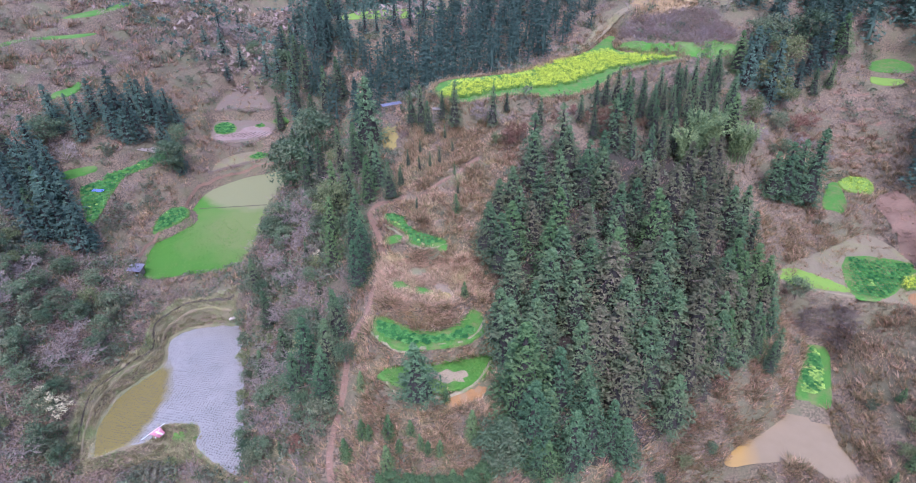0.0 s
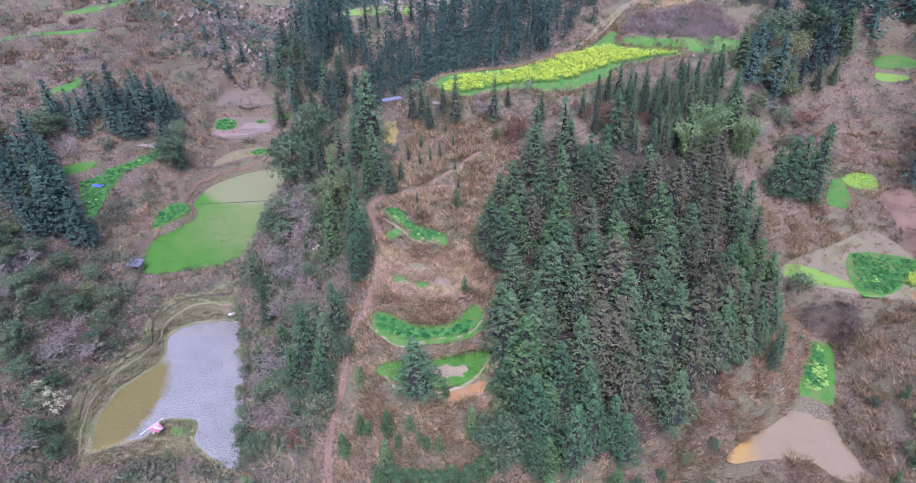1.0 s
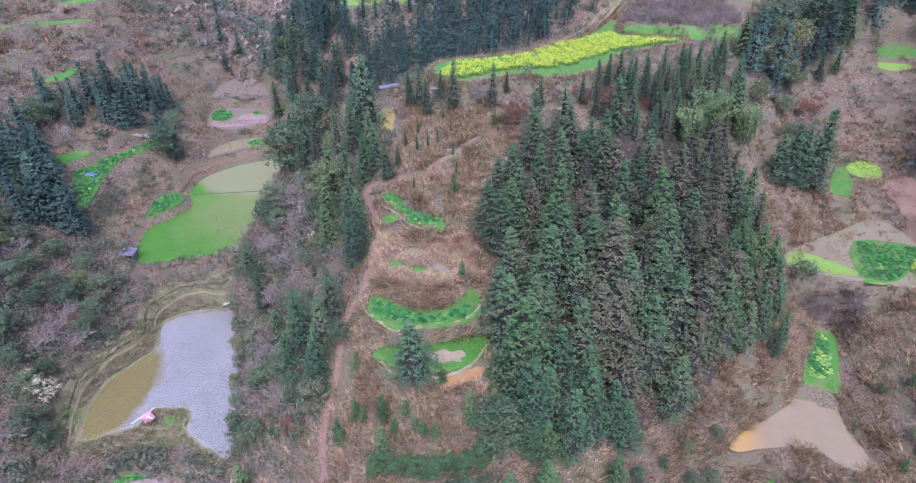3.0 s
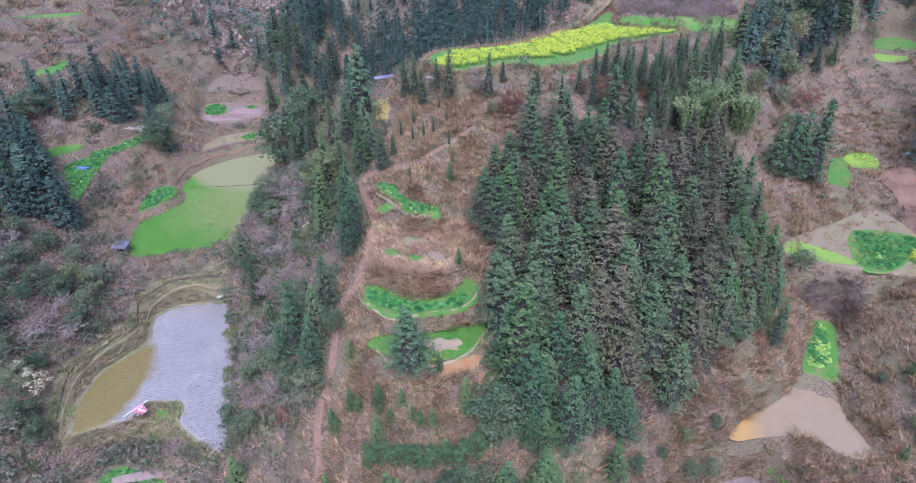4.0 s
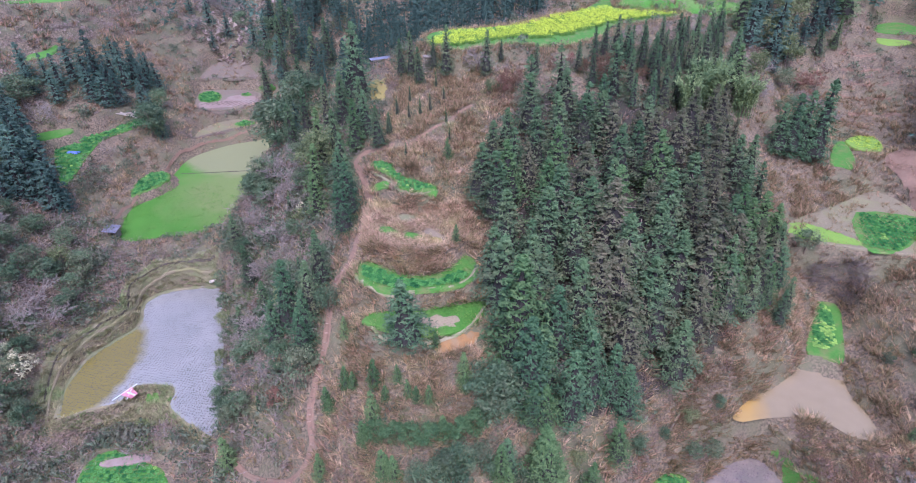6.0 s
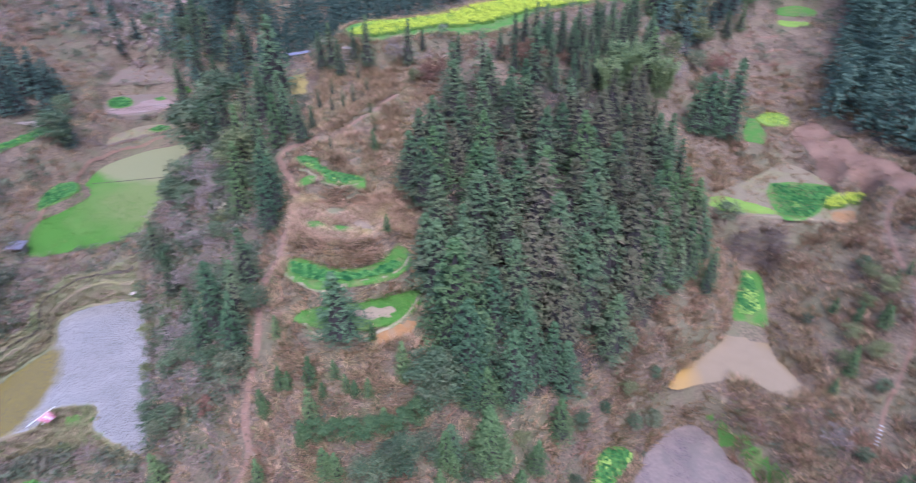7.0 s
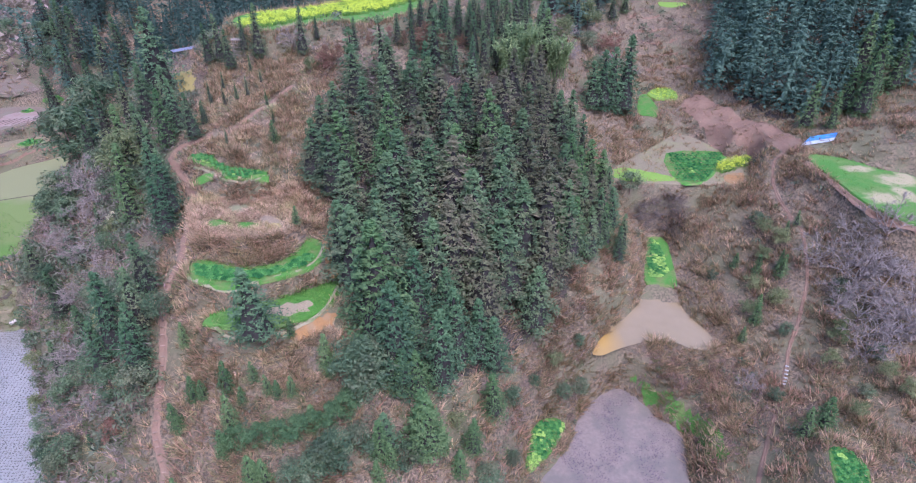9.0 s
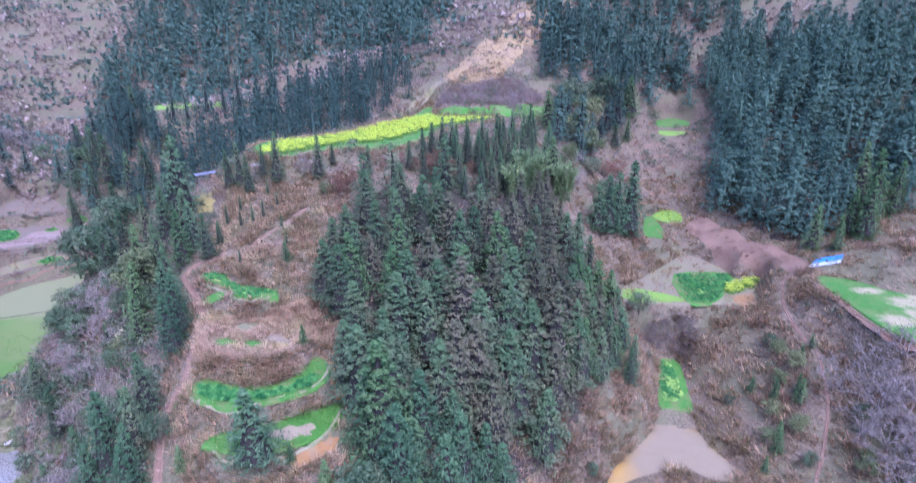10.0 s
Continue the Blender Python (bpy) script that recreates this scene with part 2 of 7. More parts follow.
GRASS_BLADES = surface("green_grass_blades", (0.075, 0.185, 0.024), (0.118, 0.22, 0.038), (0.155, 0.21, 0.058), fine=1.5, broad=0.2, bump=0, island=0.35, leafy=0.3)
BANK_BLADES = surface("olive_bank_grass", (0.28, 0.25, 0.12), (0.35, 0.285, 0.16), (0.22, 0.25, 0.10), fine=1.5, broad=0.3, bump=0, island=0.35, leafy=0.3)
DEAD_WOOD = surface("dead_twigs", (0.26, 0.19, 0.145), (0.18, 0.13, 0.10), fine=3, bump=0, island=0.3)
# Evergreen leaf colour made lighter and greyer to carry a veil of haze.
HAZED_LEAF = surface("haze_dulled_scrub", (0.112, 0.138, 0.080), (0.155, 0.172, 0.100), (0.17, 0.155, 0.10), fine=1.8, broad=0.3, bump=0, island=0.45, rough=0.6, leafy=0.3)
STEP_SOIL = surface("pale_clay_step", (0.30, 0.20, 0.14), (0.21, 0.14, 0.10), fine=4, bump=0.6, each=0.2)
# Dry scrub paler than the near one, with distance haze in its colour.
HAZED_SCRUB = surface("far_brown_scrub", (0.34, 0.255, 0.205), (0.26, 0.195, 0.16), (0.29, 0.235, 0.16), fine=0.8, broad=0.08, bump=0, island=0.35, leafy=0.3)
DARK_BRUSH = surface("dark_brushwood", (0.19, 0.145, 0.122), (0.13, 0.10, 0.085), fine=2, bump=0, island=0.3)
DARK_BANK = surface("dark_earth_bank", (0.17, 0.115, 0.085), (0.10, 0.07, 0.052), (0.14, 0.115, 0.07), fine=3, broad=0.5, bump=0.8, crisp=0.12)

# ---- the lie of the land ----
# spot heights of the landform, line by line
RIDGE = [(-14, 34, -7.5), (-7, 42.5, 0.5), (-7, 49, 3.6), (-11, 66, 8.6), (-15, 84, 14), (-10, 94, 17.5), (2.7, 100, 19.5),
         (8, 44, -3), (14, 60, 2.0), (21, 78, 6), (22, 95, 14), (30, 116, 18), (16, 136, 23.5), (18, 165, 31), (28, 157, 31), (36, 168, 36.5), (45, 181, 41.5), (56, 198, 49), (24, 205, 42)]
LEFT_SLOPE = [(-19, 42, -6.2), (-21, 56.5, 4.4), (-24.3, 79.4, 9.9), (-28.5, 110, 14), (-29, 60, -3), (-34, 80, 1), (-37, 96, 5),
              (-42, 120, 1), (-38, 62, -14), (-26, 40, -14), (-20, 130, 15), (-42, 146, 11), (-57, 153, 11), (-64, 168, 12), (-52, 146, 8), (-28, 30, -17)]
LEFT_VALLEY = [(-60, 48, -17.5), (-64, 64, -14), (-72, 70, -11), (-74, 95, -12), (-80, 95, -10.5), (-88, 84, -5), (-100, 70, 2), (-78, 52, -6),
               (-84, 124, -6), (-100, 112, -1), (-105, 146, 3), (-72, 153, -5), (-72, 190, -2), (-88, 187, -1), (-130, 160, 12), (-150, 110, 18)]
RIGHT_VALLEY = [(18.5, 49, -9), (22, 54, -8), (27, 60, -2.5), (35, 70, -0.5), (48, 77.5, -3.2), (47, 63, -5.5), (48, 96, 2.2), (38, 105, 9), (61, 134, 11),
                (64, 124, 7.3), (63, 107, 5.4), (41, 118, 13.5), (49, 49, -7), (52, 36, -4), (56, 60, -1.5), (62, 72, 4), (36, 30, -13)]
FAR = [(82, 110, 17), (80, 90, 12), (85, 78, 14), (90, 130, 26), (112, 105, 32), (75, 60, 4), (70, 40, 0), (120, 150, 44), (72, 160, 24), (70, 190, 36), (-95, 230, 4),
       (-55, 235, 30), (-12, 205, 30), (-50, 330, 70), (20, 260, 50), (110, 220, 66), (-150, 230, 18), (-190, 320, 45), (60, 330, 90)]
AROUND = [(0, 0, -22), (-60, 10, -22), (60, 5, -16), (-130, 20, 5), (130, 20, 20), (0, -80, -28), (-120, -80, 0), (120, -80, 5), (-200, 160, 30), (190, 160, 80)]


def thin_plate(spots):
    """A smooth sheet through spot heights; returns its height function."""
    p = np.array(spots, float)
    xy, n = p[:, :2] / 100, len(p)
    def kern(d2):
        return d2 * np.log(d2 + 1e-9)
    d2 = ((xy[:, None] - xy[None]) ** 2).sum(2)
    a = np.zeros((n + 3, n + 3))
    a[:n, :n] = kern(d2) + np.eye(n) * 0.0003
    a[:n, n], a[:n, n + 1:] = 1, xy
    a[n, :n], a[n + 1:, :n] = 1, xy.T
    w = np.linalg.solve(a, np.concatenate([p[:, 2], [0, 0, 0]]))
    def height(x, y):
        q = np.stack([np.asarray(x, float), np.asarray(y, float)], -1) / 100
        out = w[n] + q @ w[n + 1:]
        for k in range(n):
            out = out + w[k] * kern(((q - xy[k]) ** 2).sum(-1))
        return out
    return height

# ---- the fields: level, width of the bank round them, outline ----
FIELDS = {}
FIELDS["paddy"] = (-16.55, 2.2, [(-49.8, 78.4), (-54.6, 77.2), (-58.1, 75.2), (-59.5, 71.8), (-57.4, 67.0), (-58.8, 62.9), (-60.3, 59.1), (-60.2, 55.1), (-59.1, 51.7), (-57.1, 48.1), (-54.1, 50.3), (-50.9, 52.1), (-50.8, 55.0), (-46.0, 56.1), (-44.5, 54.9), (-43.4, 52.2), (-36.9, 49.0), (-35.6, 48.9), (-37.3, 53.9), (-41.4, 63.3), (-46.4, 73.1)])
FIELDS["meadow"] = (-12.78, 2.0, [(-69.4, 83.3), (-61.8, 86.5), (-53.0, 89.3), (-53.2, 97.3), (-56.4, 108.7), (-57.7, 121.1), (-61.1, 130.0), (-65.0, 128.0), (-69.3, 124.7), (-73.8, 118.0), (-74.5, 112.8), (-73.5, 106.2), (-73.7, 99.8), (-74.3, 94.5), (-72.8, 88.8)])
FIELDS["terr_tan"] = (-10.8, 1.6, [(-76.0, 121.8), (-77.3, 127.3), (-75.4, 132.1), (-70.7, 135.6), (-62.6, 136.8), (-61.6, 133.6), (-68.5, 130.6), (-72.7, 126.7)])
FIELDS["terr_pink"] = (-9.2, 1.6, [(-82.8, 135.7), (-87.0, 145.7), (-85.5, 148.5), (-77.2, 150.6), (-71.6, 149.4), (-67.7, 143.1), (-72.0, 139.1), (-77.0, 136.0)])
FIELDS["terr_brown"] = (-7, 2, [(-88.1, 150.1), (-90.8, 160.0), (-89.4, 166.3), (-84.0, 166.7), (-74.3, 154.8), (-80.2, 154.2)])
FIELDS["small_green"] = (-11.3, 1.5, [(-75.5, 96.1), (-77.3, 100.8), (-77.1, 105.1), (-74.1, 106.5), (-72.0, 103.7), (-72.9, 100.1), (-74.4, 97.0)])
FIELDS["lveg"] = (-6.4, 2, [(-84.4, 90.4), (-89.5, 95.8), (-94.7, 102.7), (-94.2, 107.2), (-90.8, 111.4), (-88.8, 117.3), (-86.4, 123.1), (-84.4, 120.2), (-86.0, 114.0), (-88.2, 108.6), (-86.6, 101.4), (-83.1, 91.2)])
FIELDS["lstrip"] = (-4.5, 2, [(-98.7, 101.4), (-99.4, 104.8), (-95.3, 108.6), (-93.7, 106.4), (-96.2, 102.2)])
FIELDS["lfar"] = (5, 3, [(-111.0, 120.5), (-113.0, 123.8), (-111.8, 127.4), (-112.3, 132.0), (-109.2, 128.1), (-108.5, 123.0)])
FIELDS["lroad"] = (10.5, 3, [(-134.6, 134.4), (-133.4, 141.8), (-126.6, 145.8), (-122.6, 148.3), (-120.6, 152.9), (-123.4, 151.8), (-127.9, 148.6), (-135.0, 144.0), (-137.1, 136.3)])
FIELDS["lroad2"] = (13, 3, [(-131.9, 155.9), (-126.6, 159.3), (-124.7, 166.9), (-124.0, 174.7), (-126.7, 176.6), (-128.4, 168.6), (-131.3, 160.3)])
FIELDS["ffield"] = (17, 3, [(-55.6, 160.9), (-46.8, 164.3), (-35.2, 169.1), (-23.7, 177.3), (-19.9, 183.4), (-21.1, 190.5), (-28.3, 185.2), (-40.4, 177.7), (-53.0, 168.9)])
FIELDS["terr_mid"] = (8.9, 1.4, [(-18.6, 67.2), (-17.0, 69.2), (-13.8, 70.0), (-9.6, 68.2), (-7.0, 65.2), (-7.2, 62.6), (-9.6, 60.6), (-13.0, 60.0), (-16.2, 61.0), (-18.0, 63.7)])
FIELDS["terr1"] = (7.06, 1.1, [(-17.6, 57.0), (-17.6, 58.7), (-15.6, 58.5), (-13.1, 57.2), (-10.0, 57.1), (-7.8, 58.4), (-6.1, 61.3), (-5.7, 62.8), (-4.3, 61.9), (-3.8, 59.5), (-4.1, 57.9), (-6.2, 56.0), (-9.5, 54.7), (-12.9, 53.8), (-15.1, 54.3), (-16.8, 55.4)])
FIELDS["terr2"] = (5.2, 1.1, [(-15.2, 51.1), (-13.2, 52.4), (-9.3, 53.5), (-5.7, 55.1), (-2.6, 56.6), (-2.3, 55.3), (-2.8, 53.3), (-4.0, 51.6), (-6.3, 50.1), (-10.5, 49.4), (-14.5, 50.2)])
FIELDS["terr3"] = (11, 1.5, [(-20.9, 76.1), (-20.7, 77.6), (-18.5, 77.1), (-17.2, 74.9), (-15.1, 73.4), (-12.8, 72.7), (-11.0, 72.0), (-12.1, 70.8), (-13.7, 70.1), (-15.5, 70.6), (-17.1, 72.9), (-19.0, 74.5)])
FIELDS["rape"] = (21.6, 3, [(-18.9, 102.7), (-17.4, 107.8), (-11.0, 111.8), (-3.8, 116.8), (2.6, 124.8), (8.5, 134.2), (12.7, 146.0), (14.4, 145.0), (13.7, 136.5), (19.3, 133.8), (26.5, 134.1), (26.7, 131.7), (18.6, 124.9), (13.2, 119.9), (11.3, 114.3), (7.0, 108.2), (2.0, 104.2), (-5.0, 103.6), (-12.3, 98.3), (-16.3, 98.5)])
FIELDS["rfield"] = (2.6, 1.8, [(40.9, 88.1), (50.2, 95.5), (58.6, 101.8), (62.6, 95.7), (62.3, 91.6), (66.1, 90.8), (60.7, 81.8), (57.6, 81.7), (53.9, 82.2), (47.0, 82.5), (39.8, 83.4)])
FIELDS["rgreen"] = (5.5, 3, [(57.7, 116.0), (60.7, 119.0), (63.8, 118.5), (63.7, 115.0), (61.9, 112.1), (58.4, 112.7)])
FIELDS["rgreen_b"] = (5.2, 3, [(51.7, 106.0), (55.5, 114.9), (57.7, 115.9), (56.7, 108.5), (54.7, 104.3), (53.2, 104.8)])
FIELDS["rmeadow"] = (8.4, 2.5, [(68.4, 79.9), (73.1, 78.0), (75.9, 74.5), (79.7, 71.6), (77.0, 65.7), (70.6, 58.4), (67.4, 61.8), (66.5, 64.9), (66.8, 70.7), (66.9, 76.5)])
FIELDS["pond"] = (-7.2, 1.8, [(28.4, 56.0), (31.1, 59.2), (34.6, 61.9), (37.8, 64.8), (40.0, 67.5), (42.7, 67.5), (44.0, 65.5), (44.1, 62.3), (44.9, 59.5), (45.2, 56.6), (43.8, 55.3), (41.5, 55.5), (38.5, 57.7), (34.2, 56.9), (31.5, 56.1), (29.3, 55.3)])
FIELDS["mud"] = (-13.1, 2.2, [(26.1, 51.2), (29.4, 54.0), (32.8, 55.2), (34.8, 52.8), (35.9, 49.7), (37.9, 47.2), (35.7, 40.8), (33.2, 34.2), (16.1, 36.0), (18.6, 41.9), (20.8, 44.8), (23.3, 46.5)])
FIELDS["mudveg"] = (-12.6, 1.5, [(19.8, 49.7), (22.4, 50.8), (23.7, 49.9), (23.1, 48.3), (20.2, 45.0), (17.7, 43.2), (17.7, 44.7)])
FIELDS["patch"] = (-5.7, 2, [(43.6, 76.4), (45.3, 79.9), (47.9, 79.2), (46.4, 73.2), (44.3, 66.9), (41.9, 67.5), (40.1, 68.5)])
FIELDS["veg_br"] = (-3.7, 2, [(46.0, 36.1), (47.7, 36.4), (48.7, 34.5), (47.9, 32.5), (46.2, 30.3), (44.0, 31.1)])
FIELDS["lowveg"] = (-19, 2.5, [(-50.3, 41.2), (-50.7, 44.2), (-48.6, 46.3), (-42.5, 45.1), (-40.5, 44.3), (-37.7, 39.8), (-47.8, 38.0)])
FIELDS["rfar"] = (17, 3, [(69.4, 143.6), (71.7, 148.5), (76.1, 147.7), (77.1, 145.5), (74.0, 142.4), (70.8, 142.0)])
FIELDS["rfar_b"] = (17.7, 3, [(71.5, 149.6), (74.4, 156.9), (80.4, 160.6), (82.9, 156.4), (79.4, 150.1)])


def curve_round(pts, n=4, closed=True):
    """Points on a smooth line through the given ones."""
    p = [np.array(q, float) for q in pts]
    k, out = len(p), []
    for i in range(k if closed else k - 1):
        a, b, c, d = (p[(i + j) % k] if closed else p[min(max(i + j, 0), k - 1)] for j in (-1, 0, 1, 2))
        for s in range(n):
            u = s / n
            out.append(0.5 * (2 * b + (c - a) * u + (2 * a - 5 * b + 4 * c - d) * u * u + (3 * b - a - 3 * c + d) * u ** 3))
    if not closed:
        out.append(p[-1])
    return np.array(out)


def outline_distance(poly, x, y):
    """Distance to an outline, negative inside."""
    x, y = np.asarray(x, float), np.asarray(y, float)
    best, inside = np.full(x.shape, 1e9), np.zeros(x.shape, bool)
    for (ax, ay), (bx, by) in zip(poly, np.roll(poly, -1, 0)):
        dx, dy = bx - ax, by - ay
        u = np.clip(((x - ax) * dx + (y - ay) * dy) / (dx * dx + dy * dy + 1e-9), 0, 1)
        best = np.minimum(best, np.hypot(x - ax - u * dx, y - ay - u * dy))
        if ay != by:
            inside ^= ((ay > y) != (by > y)) & (x < (bx - ax) * (y - ay) / (by - ay) + ax)
    return np.where(inside, -best, best)


def ripple(x, y, size, seed):
    """Smooth waves of about that size, between -1 and 1."""
    rng, out = np.random.RandomState(seed), 0
    for k in range(7):
        a, f, ph = rng.uniform(0, 6.3), 2 * math.pi / size * rng.uniform(0.6, 1.7), rng.uniform(0, 6.3)
        out = out + np.sin(f * (x * math.cos(a) + y * math.sin(a)) + ph)
    return out / 4


MIDDLES = [(*np.mean(o, 0), z) for z, m, o in FIELDS.values()]
land = thin_plate(RIDGE + LEFT_SLOPE + LEFT_VALLEY + RIGHT_VALLEY + FAR + AROUND + MIDDLES)
ROUND = {n: curve_round(o) for n, (z, m, o) in FIELDS.items()}


# old terraces: outline and height of a step
BENCHES = [([(58, 136), (54, 119), (62, 120), (70, 112), (80, 128), (78, 140), (68, 141)], 1.1),
           ([(-160, 150), (-128, 190), (-100, 172), (-99, 142), (-118, 112), (-140, 118)], 2.2),
           ([(36, 104), (38, 90), (52, 97), (58, 106), (50, 120), (42, 122)], 1.0)]


def ground_z(x, y):
    """The height of the ground sheet."""
    x, y = np.asarray(x, float), np.asarray(y, float)
    far = np.clip((np.hypot(x, y - 110) - 170) / 200, 0, 1)
    far = far * far * (3 - 2 * far)
    hills = 55 + 45 * ripple(x, y, 700, 5)
    z = land(np.clip(x, -230, 230), np.clip(y, -120, 360)) * (1 - far) + hills * far
    for o, rise in BENCHES:
        w = np.clip(0.5 - outline_distance(np.array(o, float), x, y) / 8, 0, 1)
        k = z / rise + 0.35 * ripple(x, y, 25, 8)
        z = z + (np.floor(k) + np.clip((k - np.floor(k) - 0.62) / 0.38, 0, 1) - k) * rise * w
    z = z + 0.35 * ripple(x, y, 7, 1) + 0.16 * ripple(x, y, 2.6, 2) + far * 8 * ripple(x, y, 120, 3)
    for n, (level, bank, o) in FIELDS.items():
        p = ROUND[n]
        lo, hi = p.min(0) - bank - 1, p.max(0) + bank + 1
        near = (x > lo[0]) & (x < hi[0]) & (y > lo[1]) & (y < hi[1])
        if near.any():
            xs, ys = x[near], y[near]
            d = outline_distance(p, xs, ys)
            w = np.clip(1 - d / bank, 0, 1)
            w = w * w * (3 - 2 * w)
            z = np.array(z)
            z[near] = z[near] * (1 - w) + (level - 0.12) * w
    return z

# ---- where the larger trees stand (x, y, height), and the trodden ways ----
HILL_WEST = [(-45.4, 79.1, 6.4), (-40.1, 71.6, 7.4), (-33.6, 63.1, 6.4), (-26.4, 55.2, 10.1), (-27.9, 54.1, 7.4), (-22.9, 50.6, 7.4), (-23.2, 54.0, 8.3), (-23.0, 52.0, 7.4), (-22.8, 57.6, 7.8), (-22.2, 65.4, 7.4), (-22.5, 68.4, 7.8), (-25.6, 76.5, 7.4), (-23.3, 72.1, 6.4), (-24.3, 84.3, 7.4), (-21.3, 80.3, 6.4), (-30.0, 97.2, 12.9), (-25.6, 74.1, 7.4), (-38.2, 64.2, 5.5), (-54.3, 133.7, 8.3)]
HILL_WEST_UPPER = [(-20.2, 83.2, 3.5), (-59.1, 144.0, 12), (-52.0, 136.2, 11), (-48.9, 137.7, 11), (-60.7, 139.6, 10), (-38.7, 96.7, 9), (-41.2, 95.8, 9), (-33.9, 94.1, 9), (-20.4, 98.2, 7), (-18.4, 94.9, 6), (-22.1, 99.1, 6), (-14.4, 95.5, 8), (-8.1, 95.8, 7), (-6.0, 100.2, 3.5), (-0.4, 97.3, 5), (-16.4, 96.4, 5), (-65.2, 138.8, 9), (-65.3, 149.7, 10)]
FRONT_TREES = [(-10.4, 48.7, 8.5), (-13.0, 45.7, 4), (-16.4, 46.2, 3), (-17.9, 44.6, 3.5), (-12.9, 40.7, 3.5), (-12.5, 42.6, 4.5), (-10.1, 37.6, 4), (-31.0, 43.6, 5.5), (-17.2, 38.8, 4), (-3.5, 46.2, 4.5), (1.3, 39.2, 5), (5.1, 40.3, 8), (-8.9, 44.4, 2.5), (-17.7, 50.8, 3), (-10.3, 45.5, 2.5), (-7.0, 49.2, 2.2), (-7.1, 62.9, 2.5), (-10.6, 77.4, 3), (-8.9, 37.4, 3.5), (2.3, 38.5, 3.5)]
EAST_PAIR = [(41.2, 103.9, 8.9), (42.9, 104.5, 10.9), (45.0, 106.0, 11.4), (47.6, 106.1, 14.2)]
EAST_TALL = [(44.3, 130.6, 12.3), (47.9, 132.6, 8.7), (40.7, 133.4, 11.0), (38.4, 133.8, 8.7), (58.2, 145.0, 10.3), (62.8, 149.0, 9.8), (55.0, 142.5, 8.6), (33.9, 110.9, 8.6)]
RAPE_EDGE = [(8.8, 102.0, 6), (10.2, 104.5, 6), (12.2, 107.3, 6.5), (14.6, 106.0, 6), (17.0, 108.6, 6.5), (20.1, 111.0, 6.5), (23.5, 114.8, 6.5), (27.0, 118.2, 6.5), (30.1, 121.1, 6.5), (32.0, 120.6, 7), (17.9, 102.5, 7), (21.5, 105.8, 7), (24.9, 109.5, 7), (14.1, 97.4, 7), (8.5, 96.1, 6), (6.3, 99.6, 5), (19.7, 96.7, 8), (26.5, 109.5, 7), (30.0, 112.9, 7), (32.6, 112.7, 7)]
WEST_CLUSTER = [(-106.6, 114.4, 9), (-101.6, 116.6, 8), (-98.4, 124.2, 8), (-97.1, 127.4, 8), (-96.5, 130.8, 8.5), (-93.9, 130.5, 8), (-92.1, 132.0, 8), (-95.6, 117.5, 8), (-93.0, 118.1, 8), (-89.7, 133.1, 7), (-88.8, 87.3, 11), (-84.8, 84.5, 10), (-81.2, 83.2, 9.5), (-93.0, 92.4, 12), (-88.6, 90.9, 10), (-80.7, 84.8, 7), (-86.3, 83.0, 9), (-80.0, 116.0, 6), (-88.1, 123.3, 7), (-91.2, 120.3, 8)]
EAST_SLOPE_FRONT = [(72.4, 88.5, 8), (82.8, 89.8, 12), (78.7, 88.8, 8), (74.6, 85.4, 6), (79.4, 86.1, 10), (45.8, 39.5, 4.5), (58.8, 67.6, 2.5), (56.1, 63.5, 3), (47.9, 55.5, 2.5), (84.0, 95.1, 11), (86.1, 89.1, 9), (60.6, 68.4, 2.5)]
HILL_PATH = [(-21.4, 39.7), (-19.8, 40.3), (-19.0, 42.1), (-20.3, 45.3), (-20.3, 48.2), (-20.0, 50.6), (-20.1, 52.6), (-20.3, 54.7), (-20.4, 56.3), (-19.2, 59.5), (-19.2, 63.4), (-19.5, 67.8), (-20.0, 70.9), (-21.8, 74.7), (-23.9, 78.5), (-23.2, 80.0), (-20.8, 80.0), (-18.4, 80.1)]
UPPER_PATH = [(-16.6, 80.1), (-14.9, 82.5), (-12.7, 84.0), (-10.6, 87.0), (-8.7, 88.7)]
VALLEY_PATH = [(39.7, 36.0), (41.6, 38.6), (44.2, 41.8), (49.8, 48.6), (52.2, 52.1), (54.9, 55.3), (58.2, 60.1), (60.4, 65.1), (61.0, 68.9), (61.3, 73.7), (62.6, 78.4), (64.8, 82.3), (67.6, 83.7)]
PADDY_PATH = [(-34.8, 46.8), (-30.7, 44.3), (-27.9, 42.4), (-25.1, 41.2), (-21.4, 39.7)]
MEADOW_PATH = [(-73.6, 87.2), (-74.9, 92.2), (-74.5, 96.3), (-73.6, 101.3), (-74.8, 107.0), (-75.8, 113.8), (-75.2, 117.2), (-72.9, 122.1), (-67.7, 128.0), (-61.7, 131.3)]
DIRT = [(62.2, 109.7), (65.7, 112.0), (67.1, 106.6), (68.2, 96.9), (70.1, 90.3), (69.5, 83.4), (66.7, 84.2), (66.4, 91.7), (63.0, 93.3), (62.4, 98.3), (61.7, 102.7)]
CLAY = [(-7.0, 49.5), (-5.0, 50.6), (-3.3, 52.0), (-2.3, 51.8), (-3.0, 50.4), (-5.4, 49.2), (-7.2, 48.9)]
